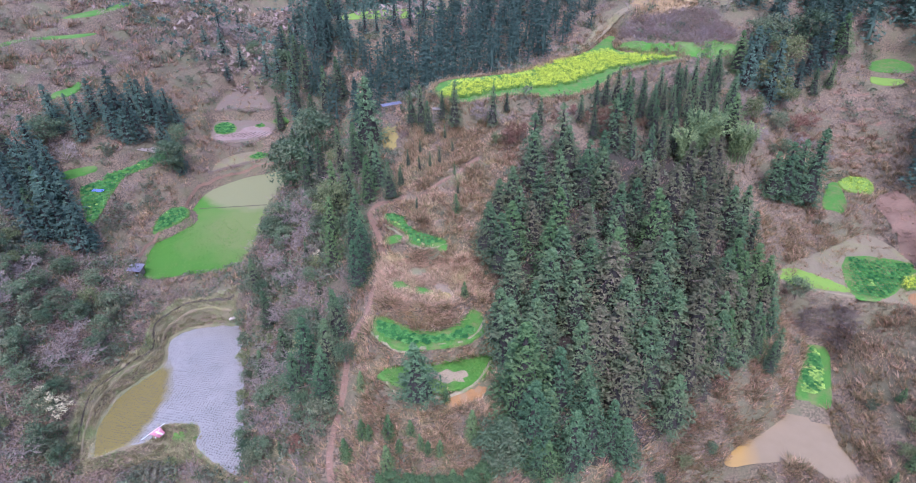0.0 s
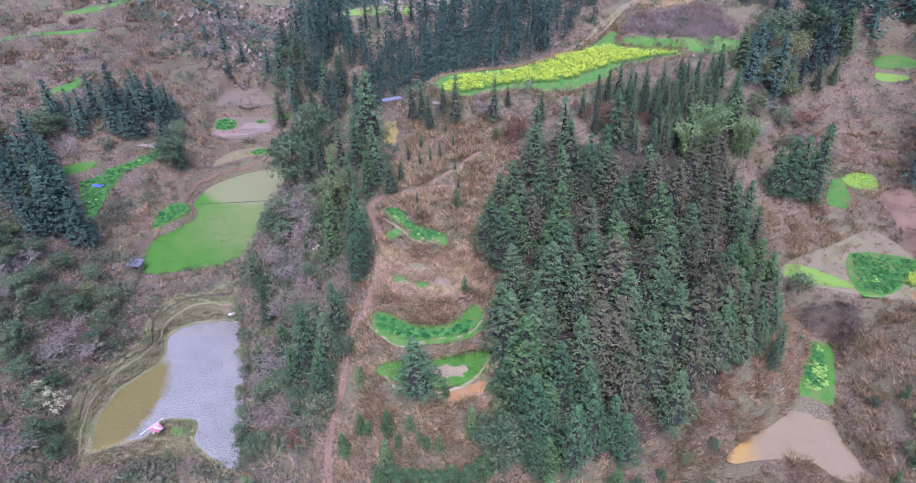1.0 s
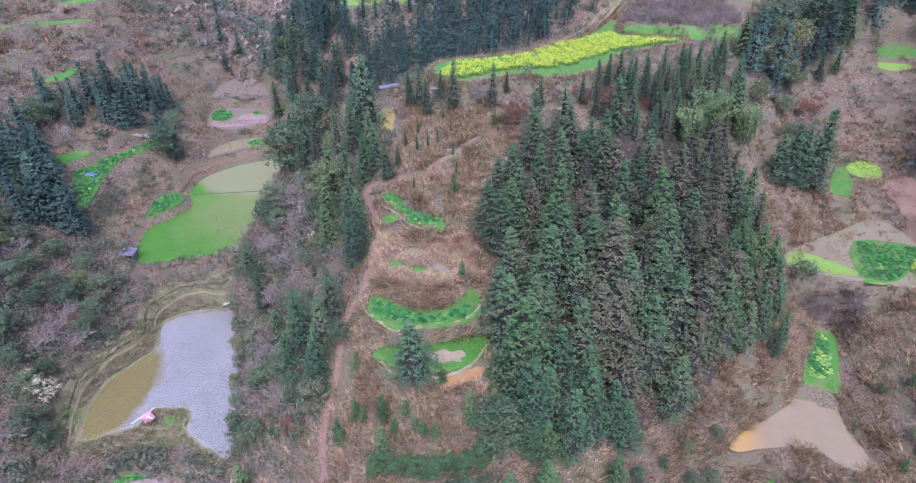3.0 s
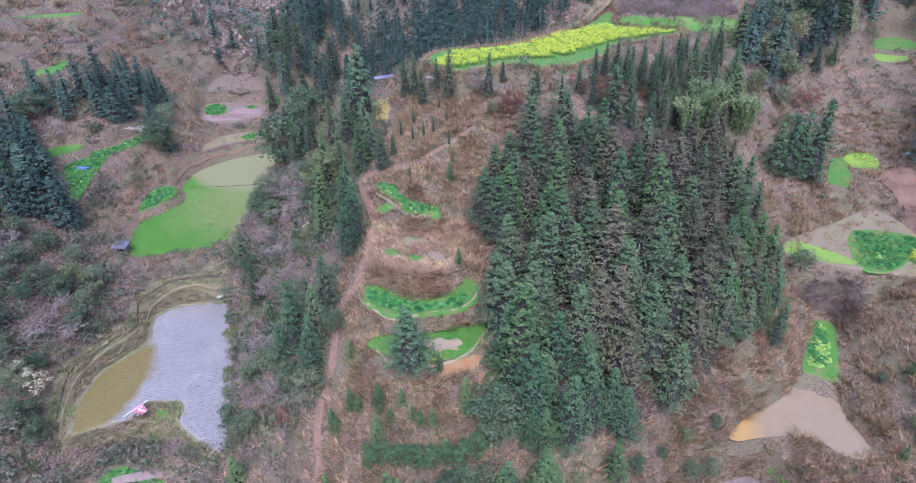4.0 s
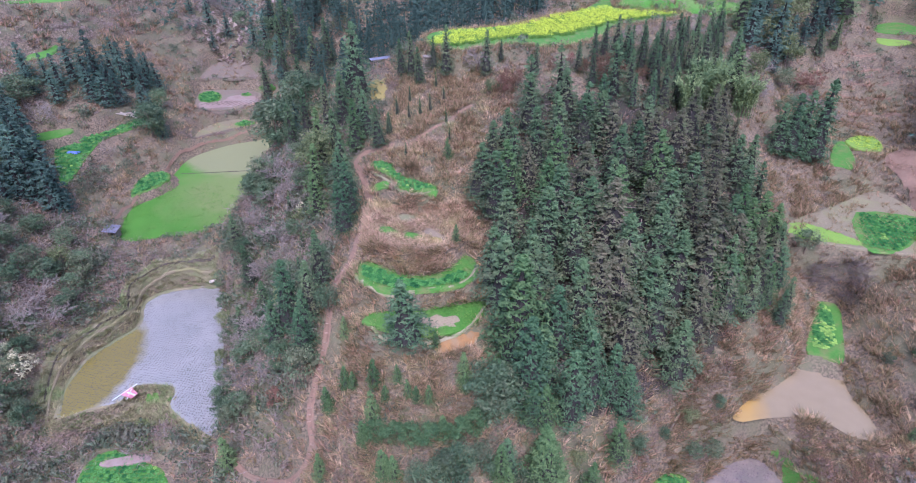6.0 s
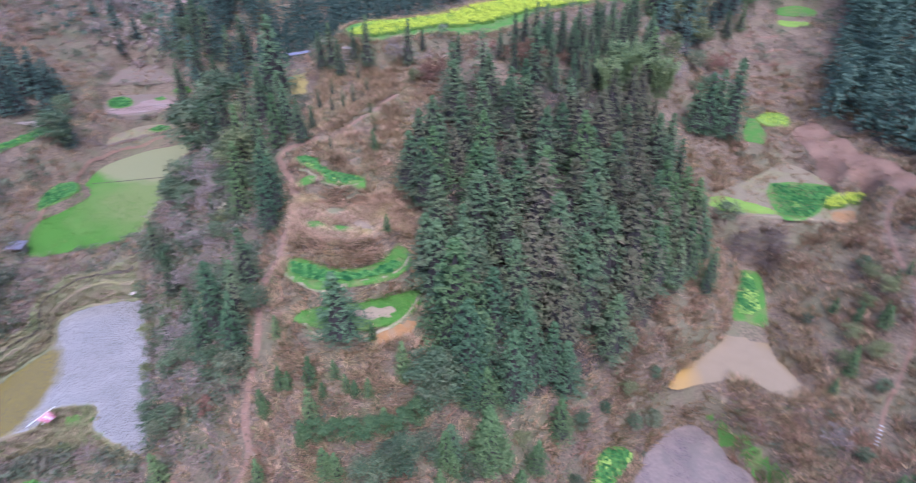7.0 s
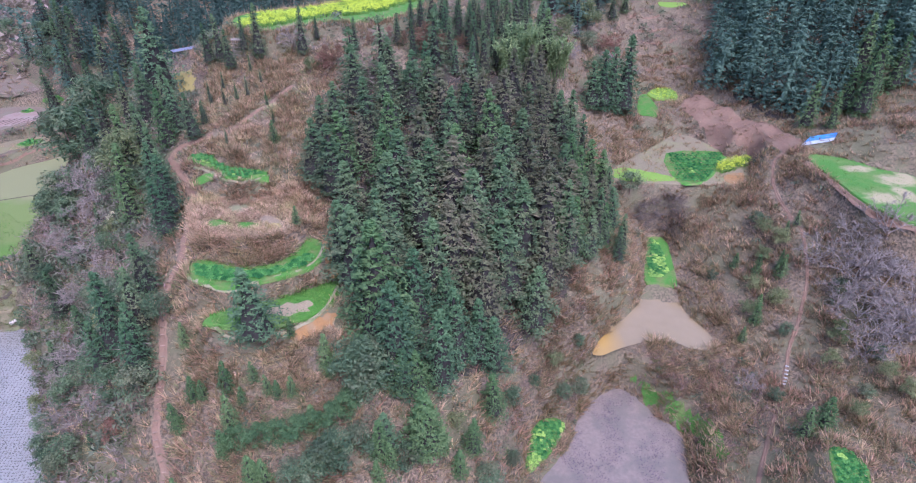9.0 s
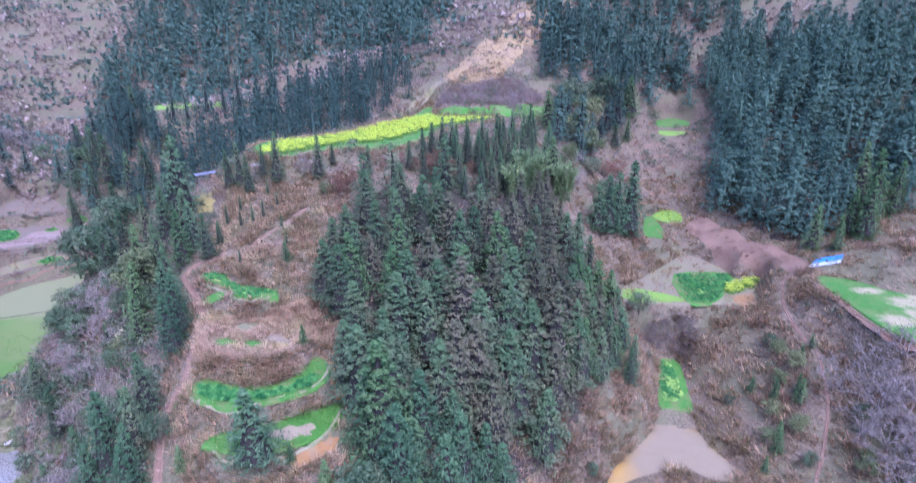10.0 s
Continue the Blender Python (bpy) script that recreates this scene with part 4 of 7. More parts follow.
def spray(seed, culms=26, h=8.0):
    """A bamboo clump: arching culms with leafy tips."""
    rng = np.random.RandomState(seed)
    v, f, sv, sf = [], [], [], []
    for c in range(culms):
        a, out = rng.uniform(0, 6.28), rng.uniform(0.6, 2.6)
        x0, y0 = rng.normal(size=2) * 0.5
        hh = h * rng.uniform(0.75, 1.05)
        pts = [np.array((x0 + math.cos(a) * out * u ** 2.2, y0 + math.sin(a) * out * u ** 2.2, hh * (u - 0.12 * u ** 4))) for u in np.linspace(0, 1, 8)]
        for p, q in zip(pts[:-1], pts[1:]):
            i = len(sv)
            sv += [tuple(p + (0.04, 0, 0)), tuple(p + (-0.02, 0.035, 0)), tuple(p + (-0.02, -0.035, 0)), tuple(q + (0.03, 0, 0)), tuple(q + (-0.015, 0.03, 0)), tuple(q + (-0.015, -0.03, 0))]
            sf += [(i, i + 1, i + 4, i + 3), (i + 1, i + 2, i + 5, i + 4), (i + 2, i, i + 3, i + 5)]
        for k in range(60):
            u = rng.uniform(0.3, 1)
            j = min(int(u * 7), 6)
            p = pts[j] + (pts[j + 1] - pts[j]) * (u * 7 - j)
            d = rng.normal(size=3) * (1, 1, 0.5) + (0, 0, -0.35)
            d /= np.linalg.norm(d)
            w = np.cross(d, (0, 0, 1)) * 0.1
            ln = rng.uniform(0.35, 0.75)
            i = len(v)
            v += [tuple(p), tuple(p + d * ln * 0.5 + w), tuple(p + d * ln), tuple(p + d * ln * 0.5 - w)]
            f.append((i, i + 1, i + 2, i + 3))
    return (v, f), (sv, sf)


PROTO = {}


def template(kind):
    """The meshes of a kind of tree, built once."""
    if kind in PROTO:
        return PROTO[kind]
    base, n = kind.rsplit("_", 1)
    n = int(n)
    if base in ("fir", "light_fir", "brown_fir", "old_fir", "blue_fir"):
        thin = {"brown_fir": 16, "old_fir": 18}.get(base, 20)
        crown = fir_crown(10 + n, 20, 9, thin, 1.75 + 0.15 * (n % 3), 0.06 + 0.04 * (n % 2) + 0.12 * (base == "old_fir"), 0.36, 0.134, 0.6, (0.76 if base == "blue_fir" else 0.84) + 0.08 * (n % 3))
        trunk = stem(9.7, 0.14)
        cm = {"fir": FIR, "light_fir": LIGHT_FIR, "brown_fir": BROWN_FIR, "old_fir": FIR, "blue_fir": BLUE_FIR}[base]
    elif base == "far_fir":
        crown, trunk, cm = fir_crown(40 + n, 18, 8, 10, 1.6 + 0.15 * n, 0.05, 0.3, 0.2, 0.4, 0.75), stem(9.5, 0.13, 4), HAZED_FIR
    elif base == "slim_fir":
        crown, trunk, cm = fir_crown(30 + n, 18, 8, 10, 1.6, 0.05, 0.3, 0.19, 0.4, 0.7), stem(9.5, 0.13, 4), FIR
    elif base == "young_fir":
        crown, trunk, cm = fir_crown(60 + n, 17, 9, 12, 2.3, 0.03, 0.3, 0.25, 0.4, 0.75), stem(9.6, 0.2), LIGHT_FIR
    elif base == "broad":
        crown, trunk, cm = leaf_cloud(70 + n, 30, 56, 0.95, 2.3, leaf=0.2), stem(4.2, 0.16), EVERGREEN
    elif base == "hedge":
        crown, trunk, cm = leaf_cloud(75 + n, 26, 80, 1.1, 2.4, leaf=0.24, base=0.12), stem(3, 0.12), HEDGE_LEAF
    elif base == "olive":
        crown, trunk, cm = leaf_cloud(80 + n, 22, 70, 0.95, 2.3, leaf=0.2), stem(4, 0.14), OLIVE
    elif base == "russet":
        crown, trunk, cm = leaf_cloud(90 + n, 22, 60, 0.9, 2.2, leaf=0.18), stem(4, 0.12), RUSSET
    elif base == "pale":
        crown, trunk, cm = leaf_cloud(95 + n, 18, 34, 0.8, 2.5, leaf=0.2), stem(4, 0.1), PALE_LEAF
    elif base == "bare":
        crown, trunk, cm = twigs(100 + n, 6, 0.8), stem(2.2, 0.14), TWIG
    else:
        (crown, trunk), cm = spray(110 + n), BAMBOO
    out = []
    for name, (v, f), m in (("trunk", trunk, BAMBOO if base == "bamboo" else BARK), ("crown", crown, cm)):
        me = bpy.data.meshes.new(name)
        me.from_pydata(v, [], f)
        me.materials.append(m)
        # The core cone is coloured dark as the shade between the boughs.
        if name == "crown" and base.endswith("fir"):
            me.materials.append(SHADE_CORE)
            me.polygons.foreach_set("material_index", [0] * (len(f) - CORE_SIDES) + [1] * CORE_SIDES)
        out.append(me)
    if base in ("old_fir", "brown_fir"):
        r, v, f = np.random.RandomState(n + 5), [], []
        for k in range(46):
            a, z, ln = r.uniform(0, 6.28), r.uniform(1.2, 7.5), r.uniform(0.7, 1.5)
            d = np.array((math.cos(a), math.sin(a), r.uniform(-0.25, 0.2))) * ln
            w = np.array((-math.sin(a), math.cos(a), 0.3)) * 0.016
            for b0, b1 in ((0, 1), (0.5, 1.1)):
                e = np.array((0, 0, z)) + d * b1 + r.normal(size=3) * 0.18 * (b0 > 0)
                i = len(v)
                v += [tuple(np.array((0, 0, z)) + d * b0 - w), tuple(np.array((0, 0, z)) + d * b0 + w), tuple(e)]
                f.append((i, i + 1, i + 2))
        me = bpy.data.meshes.new("dead_wood")
        me.from_pydata(v, [], f)
        me.materials.append(DEAD_WOOD)
        out.append(me)
    PROTO[kind] = out
    return out


TALL = {"fir": 10, "slim_fir": 10, "blue_fir": 10, "light_fir": 10, "brown_fir": 10, "old_fir": 10, "far_fir": 10, "young_fir": 10, "broad": 6, "hedge": 6, "olive": 6, "russet": 6, "pale": 6, "bare": 6, "bamboo": 8}
SAY = {"fir": ("fir_tree", "tall dark green fir with drooping feathery boughs", "fir tree"),
       "light_fir": ("fir_tree", "light green fir with drooping feathery boughs", "fir tree"),
       "brown_fir": ("fir_tree", "thinning fir with browned needles and bare twigs", "fir tree"),
       "slim_fir": ("fir_tree", "slim dark green fir crowded among taller firs", "fir tree"),
       "blue_fir": ("fir_tree", "dense blue-green fir with a rounded pointed crown", "fir tree"),
       "old_fir": ("fir_tree", "dark green fir with a bare lower trunk", "fir tree"),
       "far_fir": ("fir_tree", "fir in a dense hillside stand, haze tint in its needle colour", "fir tree"),
       "young_fir": ("young_fir", "small bushy yellow-green young fir in dry grass", "fir tree"),
       "broad": ("evergreen_tree", "round-crowned dark evergreen tree among scrub", "tree"),
       "hedge": ("hedge_bush", "dense dark green bush in a low hedge", "bush"),
       "olive": ("scrub_tree", "olive-green bushy tree on the slope", "tree"),
       "russet": ("russet_tree", "bushy tree with russet winter leaves", "tree"),
       "pale": ("pale_tree", "thin tree with pale cream leaves", "tree"),
       "bare": ("bare_tree", "leafless grey tree with a mesh of fine twigs", "tree"),
       "bamboo": ("bamboo_clump", "arching yellow-green bamboo clump", "bamboo")}
FIRST = {}
turn = random.Random(4)
STOOD = []
LEAN_WEST = 3.5  # the wind-set lean of the trees, in degrees


def tree(kind, x, y, h, group, wide=1.0):
    base = kind.rsplit("_", 1)[0]
    s = h / TALL[base]
    x += math.sin(radians(LEAN_WEST)) * h
    z = float(sheet_z(x, y)) - 0.05
    m = pose(x, y, z, turn.uniform(-2.5, 2.5), turn.uniform(-2.5, 2.5) - LEAN_WEST, 0) @ pose(0, 0, 0, 0, 0, turn.uniform(0, 360)) @ Matrix.Diagonal((s * wide, s * wide, s, 1))
    if kind in FIRST:
        ob = copy_thing(FIRST[kind], m)
    else:
        name, label, cat = SAY[base]
        ob = FIRST[kind] = tagged(new(name), label, cat)
        for me, nm in zip(template(kind), ("trunk", "crown", "dead_wood")):
            piece = new("stem_clump" if base == "bamboo" and nm == "trunk" else nm, me)
            piece.parent = ob
            if piece.name.startswith("stem_clump"):
                piece["kind"] = "stuff"
    ob.matrix_basis = m
    ob["group"] = group
    STOOD.append((x, y))
    return ob


def stand(spots, kinds, group, wide=1.0):
    for x, y, h in spots:
        tree(turn.choice(kinds), x, y, h, group, wide * turn.uniform(0.9, 1.12))


def grove(outline, gap, kinds, heights, group, seed, wide=1.0, limit=400):
    """Fill an outlined wood with trees that keep a gap."""
    p = np.array(outline, float)
    lo, hi = p.min(0), p.max(0)
    pts = scatter(int((hi - lo).prod() / gap ** 2 * 4) + 10, lo, hi, seed)
    pts = pts[outline_distance(p, pts[:, 0], pts[:, 1]) < 0]
    if len(pts):
        pts = pts[~near_field(pts[:, 0], pts[:, 1], 1.2)]
    made = 0
    for x, y in pts:
        if made >= limit:
            break
        if all((x - a) ** 2 + (y - b) ** 2 > gap * gap for a, b in STOOD):
            tree(turn.choice(kinds), x, y, turn.uniform(*heights), group, wide * turn.uniform(0.9, 1.15))
            made += 1


WOOD_DARK = [(-3.1, 68.4, 9.3), (-1.3, 64, 8.6), (2.4, 55.6, 11), (3.2, 63.4, 10.6), (-0.3, 83.8, 9), (0.8, 78.1, 9), (4.0, 81, 9), (4.7, 87.9, 8), (9.7, 84.4, 9), (15, 81.8, 9.2), (16.2, 59.3, 12.2), (20.1, 57.3, 9.2), (18, 70.7, 12.3), (-5.5, 71.9, 7.5), (-4.8, 77.4, 6.2), (-3.1, 79.3, 7), (31, 90.1, 8.2), (33.5, 92.5, 8), (7.8, 55.3, 11), (-0.6, 55.6, 10), (-2.1, 58.1, 8), (6.8, 62.4, 11)]
WOOD_BLUE = [(9, 53.4, 7.5), (9.5, 49.6, 10), (7.3, 46.7, 10.6), (12.3, 51.5, 8.6), (14.3, 51.4, 8), (5.2, 52, 9.6), (4.4, 48.7, 8), (2.8, 46, 12), (7.8, 86.3, 8), (10, 89.4, 8), (35.1, 73.7, 7), (0.2, 50.9, 10)]
WOOD_LIGHT = [(-2.1, 70.8, 9), (3.1, 68.3, 10), (4, 73.5, 10.2), (11.4, 68.3, 12.3), (17.8, 79, 11.6), (1.5, 49.8, 13.8), (3.5, 45, 5.6), (5.5, 40.7, 7), (5, 44.8, 6), (30.7, 77, 9), (33.8, 80.9, 9), (35.5, 80.1, 9), (29.9, 79, 9.3)]
WOOD_BROWN = [(10.8, 64.8, 12.8), (7.5, 71.5, 11.2), (14.5, 67, 12.4), (17.4, 85.8, 9), (23.4, 92.4, 9), (21.6, 73.5, 11), (21.9, 64, 13.4), (20.9, 87, 9), (11.5, 59.1, 12), (26.4, 85.9, 10), (24, 83.7, 10), (26.8, 95.3, 9), (29, 91.3, 9), (24.2, 69.2, 12), (26.8, 70.2, 10)]
WOOD_EAST = [(35.8, 70.1, 6), (34.5, 67.6, 5.5), (32.5, 68.7, 7), (30.5, 68.2, 9), (29.5, 66.2, 8), (28.9, 69.4, 9), (26.9, 65.8, 9), (24.9, 63.9, 9), (23.3, 64.5, 11), (36.3, 78.0, 8), (30.9, 73.6, 9), (28.2, 70.9, 9.5), (33.9, 73.9, 8), (25.9, 66.9, 10)]
WOOD_OLD = [(11.6, 83.3, 9), (12.2, 79, 10), (8.7, 66.5, 11), (19.2, 63.3, 12), (12.7, 62.1, 12), (16.3, 65.5, 12), (25.4, 64.2, 10), (21.8, 61.1, 10), (13.1, 55.6, 11), (29.9, 69.6, 9), (9.5, 57.5, 12), (4.2, 66.9, 10.8), (6.9, 82.8, 8.8), (22, 78.5, 10.5), (27.5, 74.5, 10)]
stand(HILL_WEST, ["fir_0", "fir_1", "blue_fir_2", "fir_2"], "firs beside the hill path", 1.3)
stand(HILL_WEST_UPPER, ["fir_0", "fir_3", "fir_2"], "firs on the upper hill", 1.05)
tree("blue_fir_1", *FRONT_TREES[0], "firs on the front slope", 1.65)
stand(FRONT_TREES[1:], ["young_fir_0", "young_fir_1"], "young firs on the front slope")
HILL_FIRS = "firs of the hill wood"
stand(WOOD_BLUE, ["blue_fir_0", "blue_fir_3", "blue_fir_1"], HILL_FIRS, 1.3)
stand(WOOD_LIGHT, ["light_fir_0", "light_fir_1", "light_fir_2"], HILL_FIRS, 1.45)
stand(WOOD_BROWN, ["brown_fir_0", "brown_fir_1", "brown_fir_2"], HILL_FIRS, 1.55)
stand(WOOD_DARK, ["fir_0", "fir_1", "fir_2", "fir_3"], HILL_FIRS, 1.55)
stand(WOOD_OLD, ["old_fir_0", "old_fir_1", "brown_fir_3", "old_fir_2"], HILL_FIRS, 1.55)
stand(WOOD_EAST, ["fir_0", "fir_3", "light_fir_1", "brown_fir_0"], HILL_FIRS, 1.15)
stand(EAST_PAIR, ["blue_fir_0", "blue_fir_3"], "firs on the east slope", 1.35)
stand(EAST_TALL, ["far_fir_0", "light_fir_1", "fir_2"], "tall trees behind the hill wood", 1.5)
stand(RAPE_EDGE, ["fir_0", "fir_1"], "firs beside the rape field")
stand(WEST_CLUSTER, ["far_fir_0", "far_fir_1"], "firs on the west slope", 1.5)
stand(EAST_SLOPE_FRONT, ["light_fir_2", "light_fir_0"], "firs at the east wood's edge", 1.2)
grove([(8, 100.5), (11.5, 106.5), (20, 112.5), (28, 120.5), (33.5, 125.5), (37, 118), (32, 108), (24, 97), (16, 92), (12, 97)], 2.3, ["fir_0", "fir_1", "blue_fir_2", "fir_3"], (5, 8), "firs beside the rape field", 19, 1.0, 90)
grove([(2, 52), (16, 55), (26, 61), (33, 69), (36, 80), (35, 95), (28, 102), (10, 95), (-2, 90), (-3, 80), (1, 62)], 3.1, ["slim_fir_0", "slim_fir_1", "slim_fir_2", "slim_fir_0", "brown_fir_1"], (6.5, 9), HILL_FIRS, 3, 1.4, 150)
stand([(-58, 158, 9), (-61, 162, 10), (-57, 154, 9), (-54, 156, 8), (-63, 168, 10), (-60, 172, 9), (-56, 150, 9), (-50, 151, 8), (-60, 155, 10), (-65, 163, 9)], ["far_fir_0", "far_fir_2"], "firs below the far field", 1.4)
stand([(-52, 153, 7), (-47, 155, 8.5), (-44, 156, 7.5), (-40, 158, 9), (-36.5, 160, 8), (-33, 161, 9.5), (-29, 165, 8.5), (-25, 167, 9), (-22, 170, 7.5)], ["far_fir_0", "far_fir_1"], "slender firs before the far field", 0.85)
stand([(5.5, 40.4, 8), (3.7, 44.7, 6), (10.5, 41.5, 5), (13.4, 46.3, 6), (2.0, 39.8, 5)], ["light_fir_1", "blue_fir_0"], "firs on the front slope", 1.35)
stand([(0.9, 39.0, 3), (1.1, 37.2, 3), (8.9, 39.3, 3.5), (-12.7, 40.8, 2.8), (-9.7, 37.9, 3), (-17.6, 44.3, 2.2), (-15.4, 45.9, 2.4), (-4.8, 41.5, 2.5), (-8.0, 43.9, 2.2), (7.3, 40.7, 3.5), (-6.7, 43.8, 2.4), (-3.2, 45.6, 2.6), (-11.4, 44.2, 2.2)], ["young_fir_0", "young_fir_1"], "young firs on the front slope", 1.1)
stand([(-2.4, 38.7, 3.4), (-0.6, 39.1, 3.4), (-4.0, 37.9, 3), (4.1, 38.8, 3), (-1.0, 44.9, 4.5), (0.3, 43.4, 4)], ["broad_0", "broad_2"], "evergreen bushes on the front slope", 1.3)
stand(EVERGREENS, ["broad_0", "broad_1", "broad_2"], "evergreen trees in the scrub", 1.15)
stand(OLIVES, ["olive_0", "olive_1"], "olive-green scrub trees")
stand(RUSSETS, ["russet_0", "russet_1"], "russet scrub trees")
stand(BARES, ["bare_0", "bare_1"], "bare trees on the slopes", 1.2)
PADDY_EDGE = [(-47.5, 76.5, 3.5), (-45.2, 72, 3), (-43.6, 68.5, 3.2), (-41.8, 65, 2.8), (-40.2, 61, 3.4), (-38.4, 57.5, 3), (-36.4, 53.5, 3.6), (-34.6, 50.5, 3.2)]
EAST_BUSHES = [(50, 59, 2.4), (52, 62, 2.8), (54, 58.5, 2.2), (55, 66, 2.6), (57, 72, 2.4), (48.5, 66, 2.0), (52.5, 54, 2.2), (57.5, 52, 2.4), (60, 57, 2.6), (47, 46, 2.0), (55, 43, 2.2), (59, 47, 2.5)]
stand(PADDY_EDGE, ["broad_0", "broad_2", "olive_1"], "bushes along the paddy", 1.2)
stand(EAST_BUSHES, ["broad_1", "olive_0", "broad_0"], "bushes on the east slope", 1.2)
grove([(-108.6, 100.4), (-107.1, 104.7), (-100.6, 101.4), (-88.8, 93.0), (-81.1, 87.7), (-82.5, 83.5), (-87.1, 79.3), (-94.0, 85.0), (-102.4, 92.0)], 2.9, ["far_fir_0", "far_fir_1", "fir_2"], (8, 12.5), "firs on the west slope", 11, 1.35, 26)
grove([(-107.1, 109.5), (-106.9, 115.8), (-102.4, 122.1), (-101.4, 132.4), (-95.1, 138.9), (-90.0, 136.1), (-89.4, 126.7), (-90.6, 120.8), (-96.0, 115.2), (-103.5, 107.2)], 3.0, ["far_fir_0", "far_fir_1", "far_fir_2", "broad_1"], (6.5, 9.5), "firs above the west plot", 12, 1.35, 30)
stand([(-81.7, 115.2, 8), (-80.0, 117.0, 6), (-83.4, 119.1, 7), (-85.0, 125.4, 5.5)], ["far_fir_0", "broad_2"], "trees below the west slope", 1.3)
grove([(-105.9, 182.1), (-101.4, 198.6), (-94.6, 188.4), (-88.1, 181.6), (-88.7, 168.1), (-91.6, 161.8), (-95.4, 164.1), (-100.5, 168.1)], 4.6, ["broad_0", "bare_1", "far_fir_0", "far_fir_1"], (4, 8), "trees of the far valley", 13, 1.4, 34)
grove([(-80.1, 164.6), (-82.2, 179.1), (-80.8, 191.8), (-70.5, 191.3), (-54.7, 158.7), (-51.9, 139.6), (-43.9, 105.8), (-47.8, 100.1), (-60.6, 136.8), (-66.5, 148.2)], 4.3, ["far_fir_0", "far_fir_1", "far_fir_2", "fir_1", "broad_0", "broad_1"], (6, 11), "trees on the ridge's valley side", 14, 1.2, 52)
grove([(-32.7, 96.5), (-29.1, 94.1), (-25.6, 86.1), (-24.6, 82.9), (-26.5, 77.7), (-26.8, 72.4), (-31.6, 72.7), (-33.0, 84.2), (-31.3, 88.4)], 2.7, ["fir_0", "fir_1", "fir_3", "light_fir_0", "olive_1"], (6, 9.5), "firs beside the hill path", 15, 1.2, 16)
stand([(-44.5, 87.6, 6), (-33.8, 82.0, 4.5), (-36.9, 88.7, 4.5), (-29.4, 78.4, 4), (-41.4, 84.6, 4.2), (-47.2, 90.5, 4.5)], ["broad_0", "broad_1", "broad_2"], "evergreen trees in the scrub", 1.2)
grove([(38.2, 135.7), (46.2, 146.6), (55.7, 149.7), (64.3, 148.2), (59.7, 139.8), (51.2, 130.8), (43.3, 125.0), (38.7, 128.1)], 3.7, ["far_fir_0", "far_fir_1", "broad_1", "olive_0", "fir_2", "light_fir_0"], (5.5, 9.5), "trees behind the hill wood", 16, 1.3, 30)
stand([(-20.1, 87.4, 3.2), (-17.9, 86.0, 2.6), (-16.4, 86.8, 2.8), (-20.4, 83.0, 3.4), (-16.5, 77.4, 2.2), (-15.2, 93.2, 2.6), (-15.1, 87.8, 3.0), (-12.1, 84.6, 2.4), (-13.4, 90.0, 2.2), (-18.8, 90.4, 2.6), (-11.0, 81.0, 2.0)], ["fir_3", "light_fir_0"], "young firs on the open hill", 0.75)
stand([(11.0, 100.9, 3), (13.6, 101.8, 2.6), (16.9, 101.4, 2.6), (9.1, 101.5, 2.4), (-4.6, 92.2, 3.6), (5.2, 101.0, 2.2), (2.4, 98.4, 2.2), (7.4, 99.2, 2.6)], ["russet_0", "russet_1"], "russet scrub trees", 1.1)
grove([(36, 112), (38, 122), (46, 126), (56, 130), (58, 120), (50, 112), (44, 110)], 3.4, ["bare_0", "olive_0", "broad_1", "russet_0"], (2.2, 4.2), "scrub trees on the east slope", 23, 1.25, 26)
grove([(7, 42), (12, 47), (18, 51), (24, 56), (27, 59), (27, 54), (20, 46), (12, 39)], 2.5, ["broad_0", "olive_1", "young_fir_1", "broad_2"], (1.5, 3.0), "bushes at the foot of the wood", 24, 1.3, 34)
grove(THICKET, 2.3, ["bare_0", "bare_1", "bare_2"], (3.2, 5.5), "bare trees of the east thicket", 17, 1.25, 20)
stand([(53.5, 64.1, 3.2), (55.4, 62.0, 3.6), (57.2, 66.6, 3.6), (50.2, 57.2, 3.4), (51.4, 59.0, 2.6), (48.4, 40.2, 4.4), (56.8, 69.4, 3.0), (52.0, 66.8, 2.6)], ["young_fir_0", "young_fir_1", "olive_0"], "young firs beside the valley path", 1.1)
grove([(-92, 78), (-76, 76), (-66, 72), (-66, 58), (-62, 46), (-68, 44), (-80, 60)], 3.1, ["broad_0", "broad_1", "broad_2", "olive_1", "bare_2", "bare_0"], (2.4, 4.8), "scrub trees on the west slope", 21, 1.35, 60)
grove([(-45, 78), (-38, 64), (-33, 50), (-25, 46), (-22.5, 56), (-24, 66), (-28, 76), (-36, 88)], 2.6, ["broad_0", "broad_2", "olive_0", "bare_1", "slim_fir_1"], (2.2, 4.6), "scrub trees between paddy and hill path", 22, 1.25, 55)
stand(PALES, ["pale_0"], "pale-leaved trees")
stand(BAMBOOS, ["bamboo_0", "bamboo_1"], "bamboo beside the wood")
for x, y in HEDGE:
    b = tree("hedge_0", x, y, 2.3, "hedge bushes", 1.35)


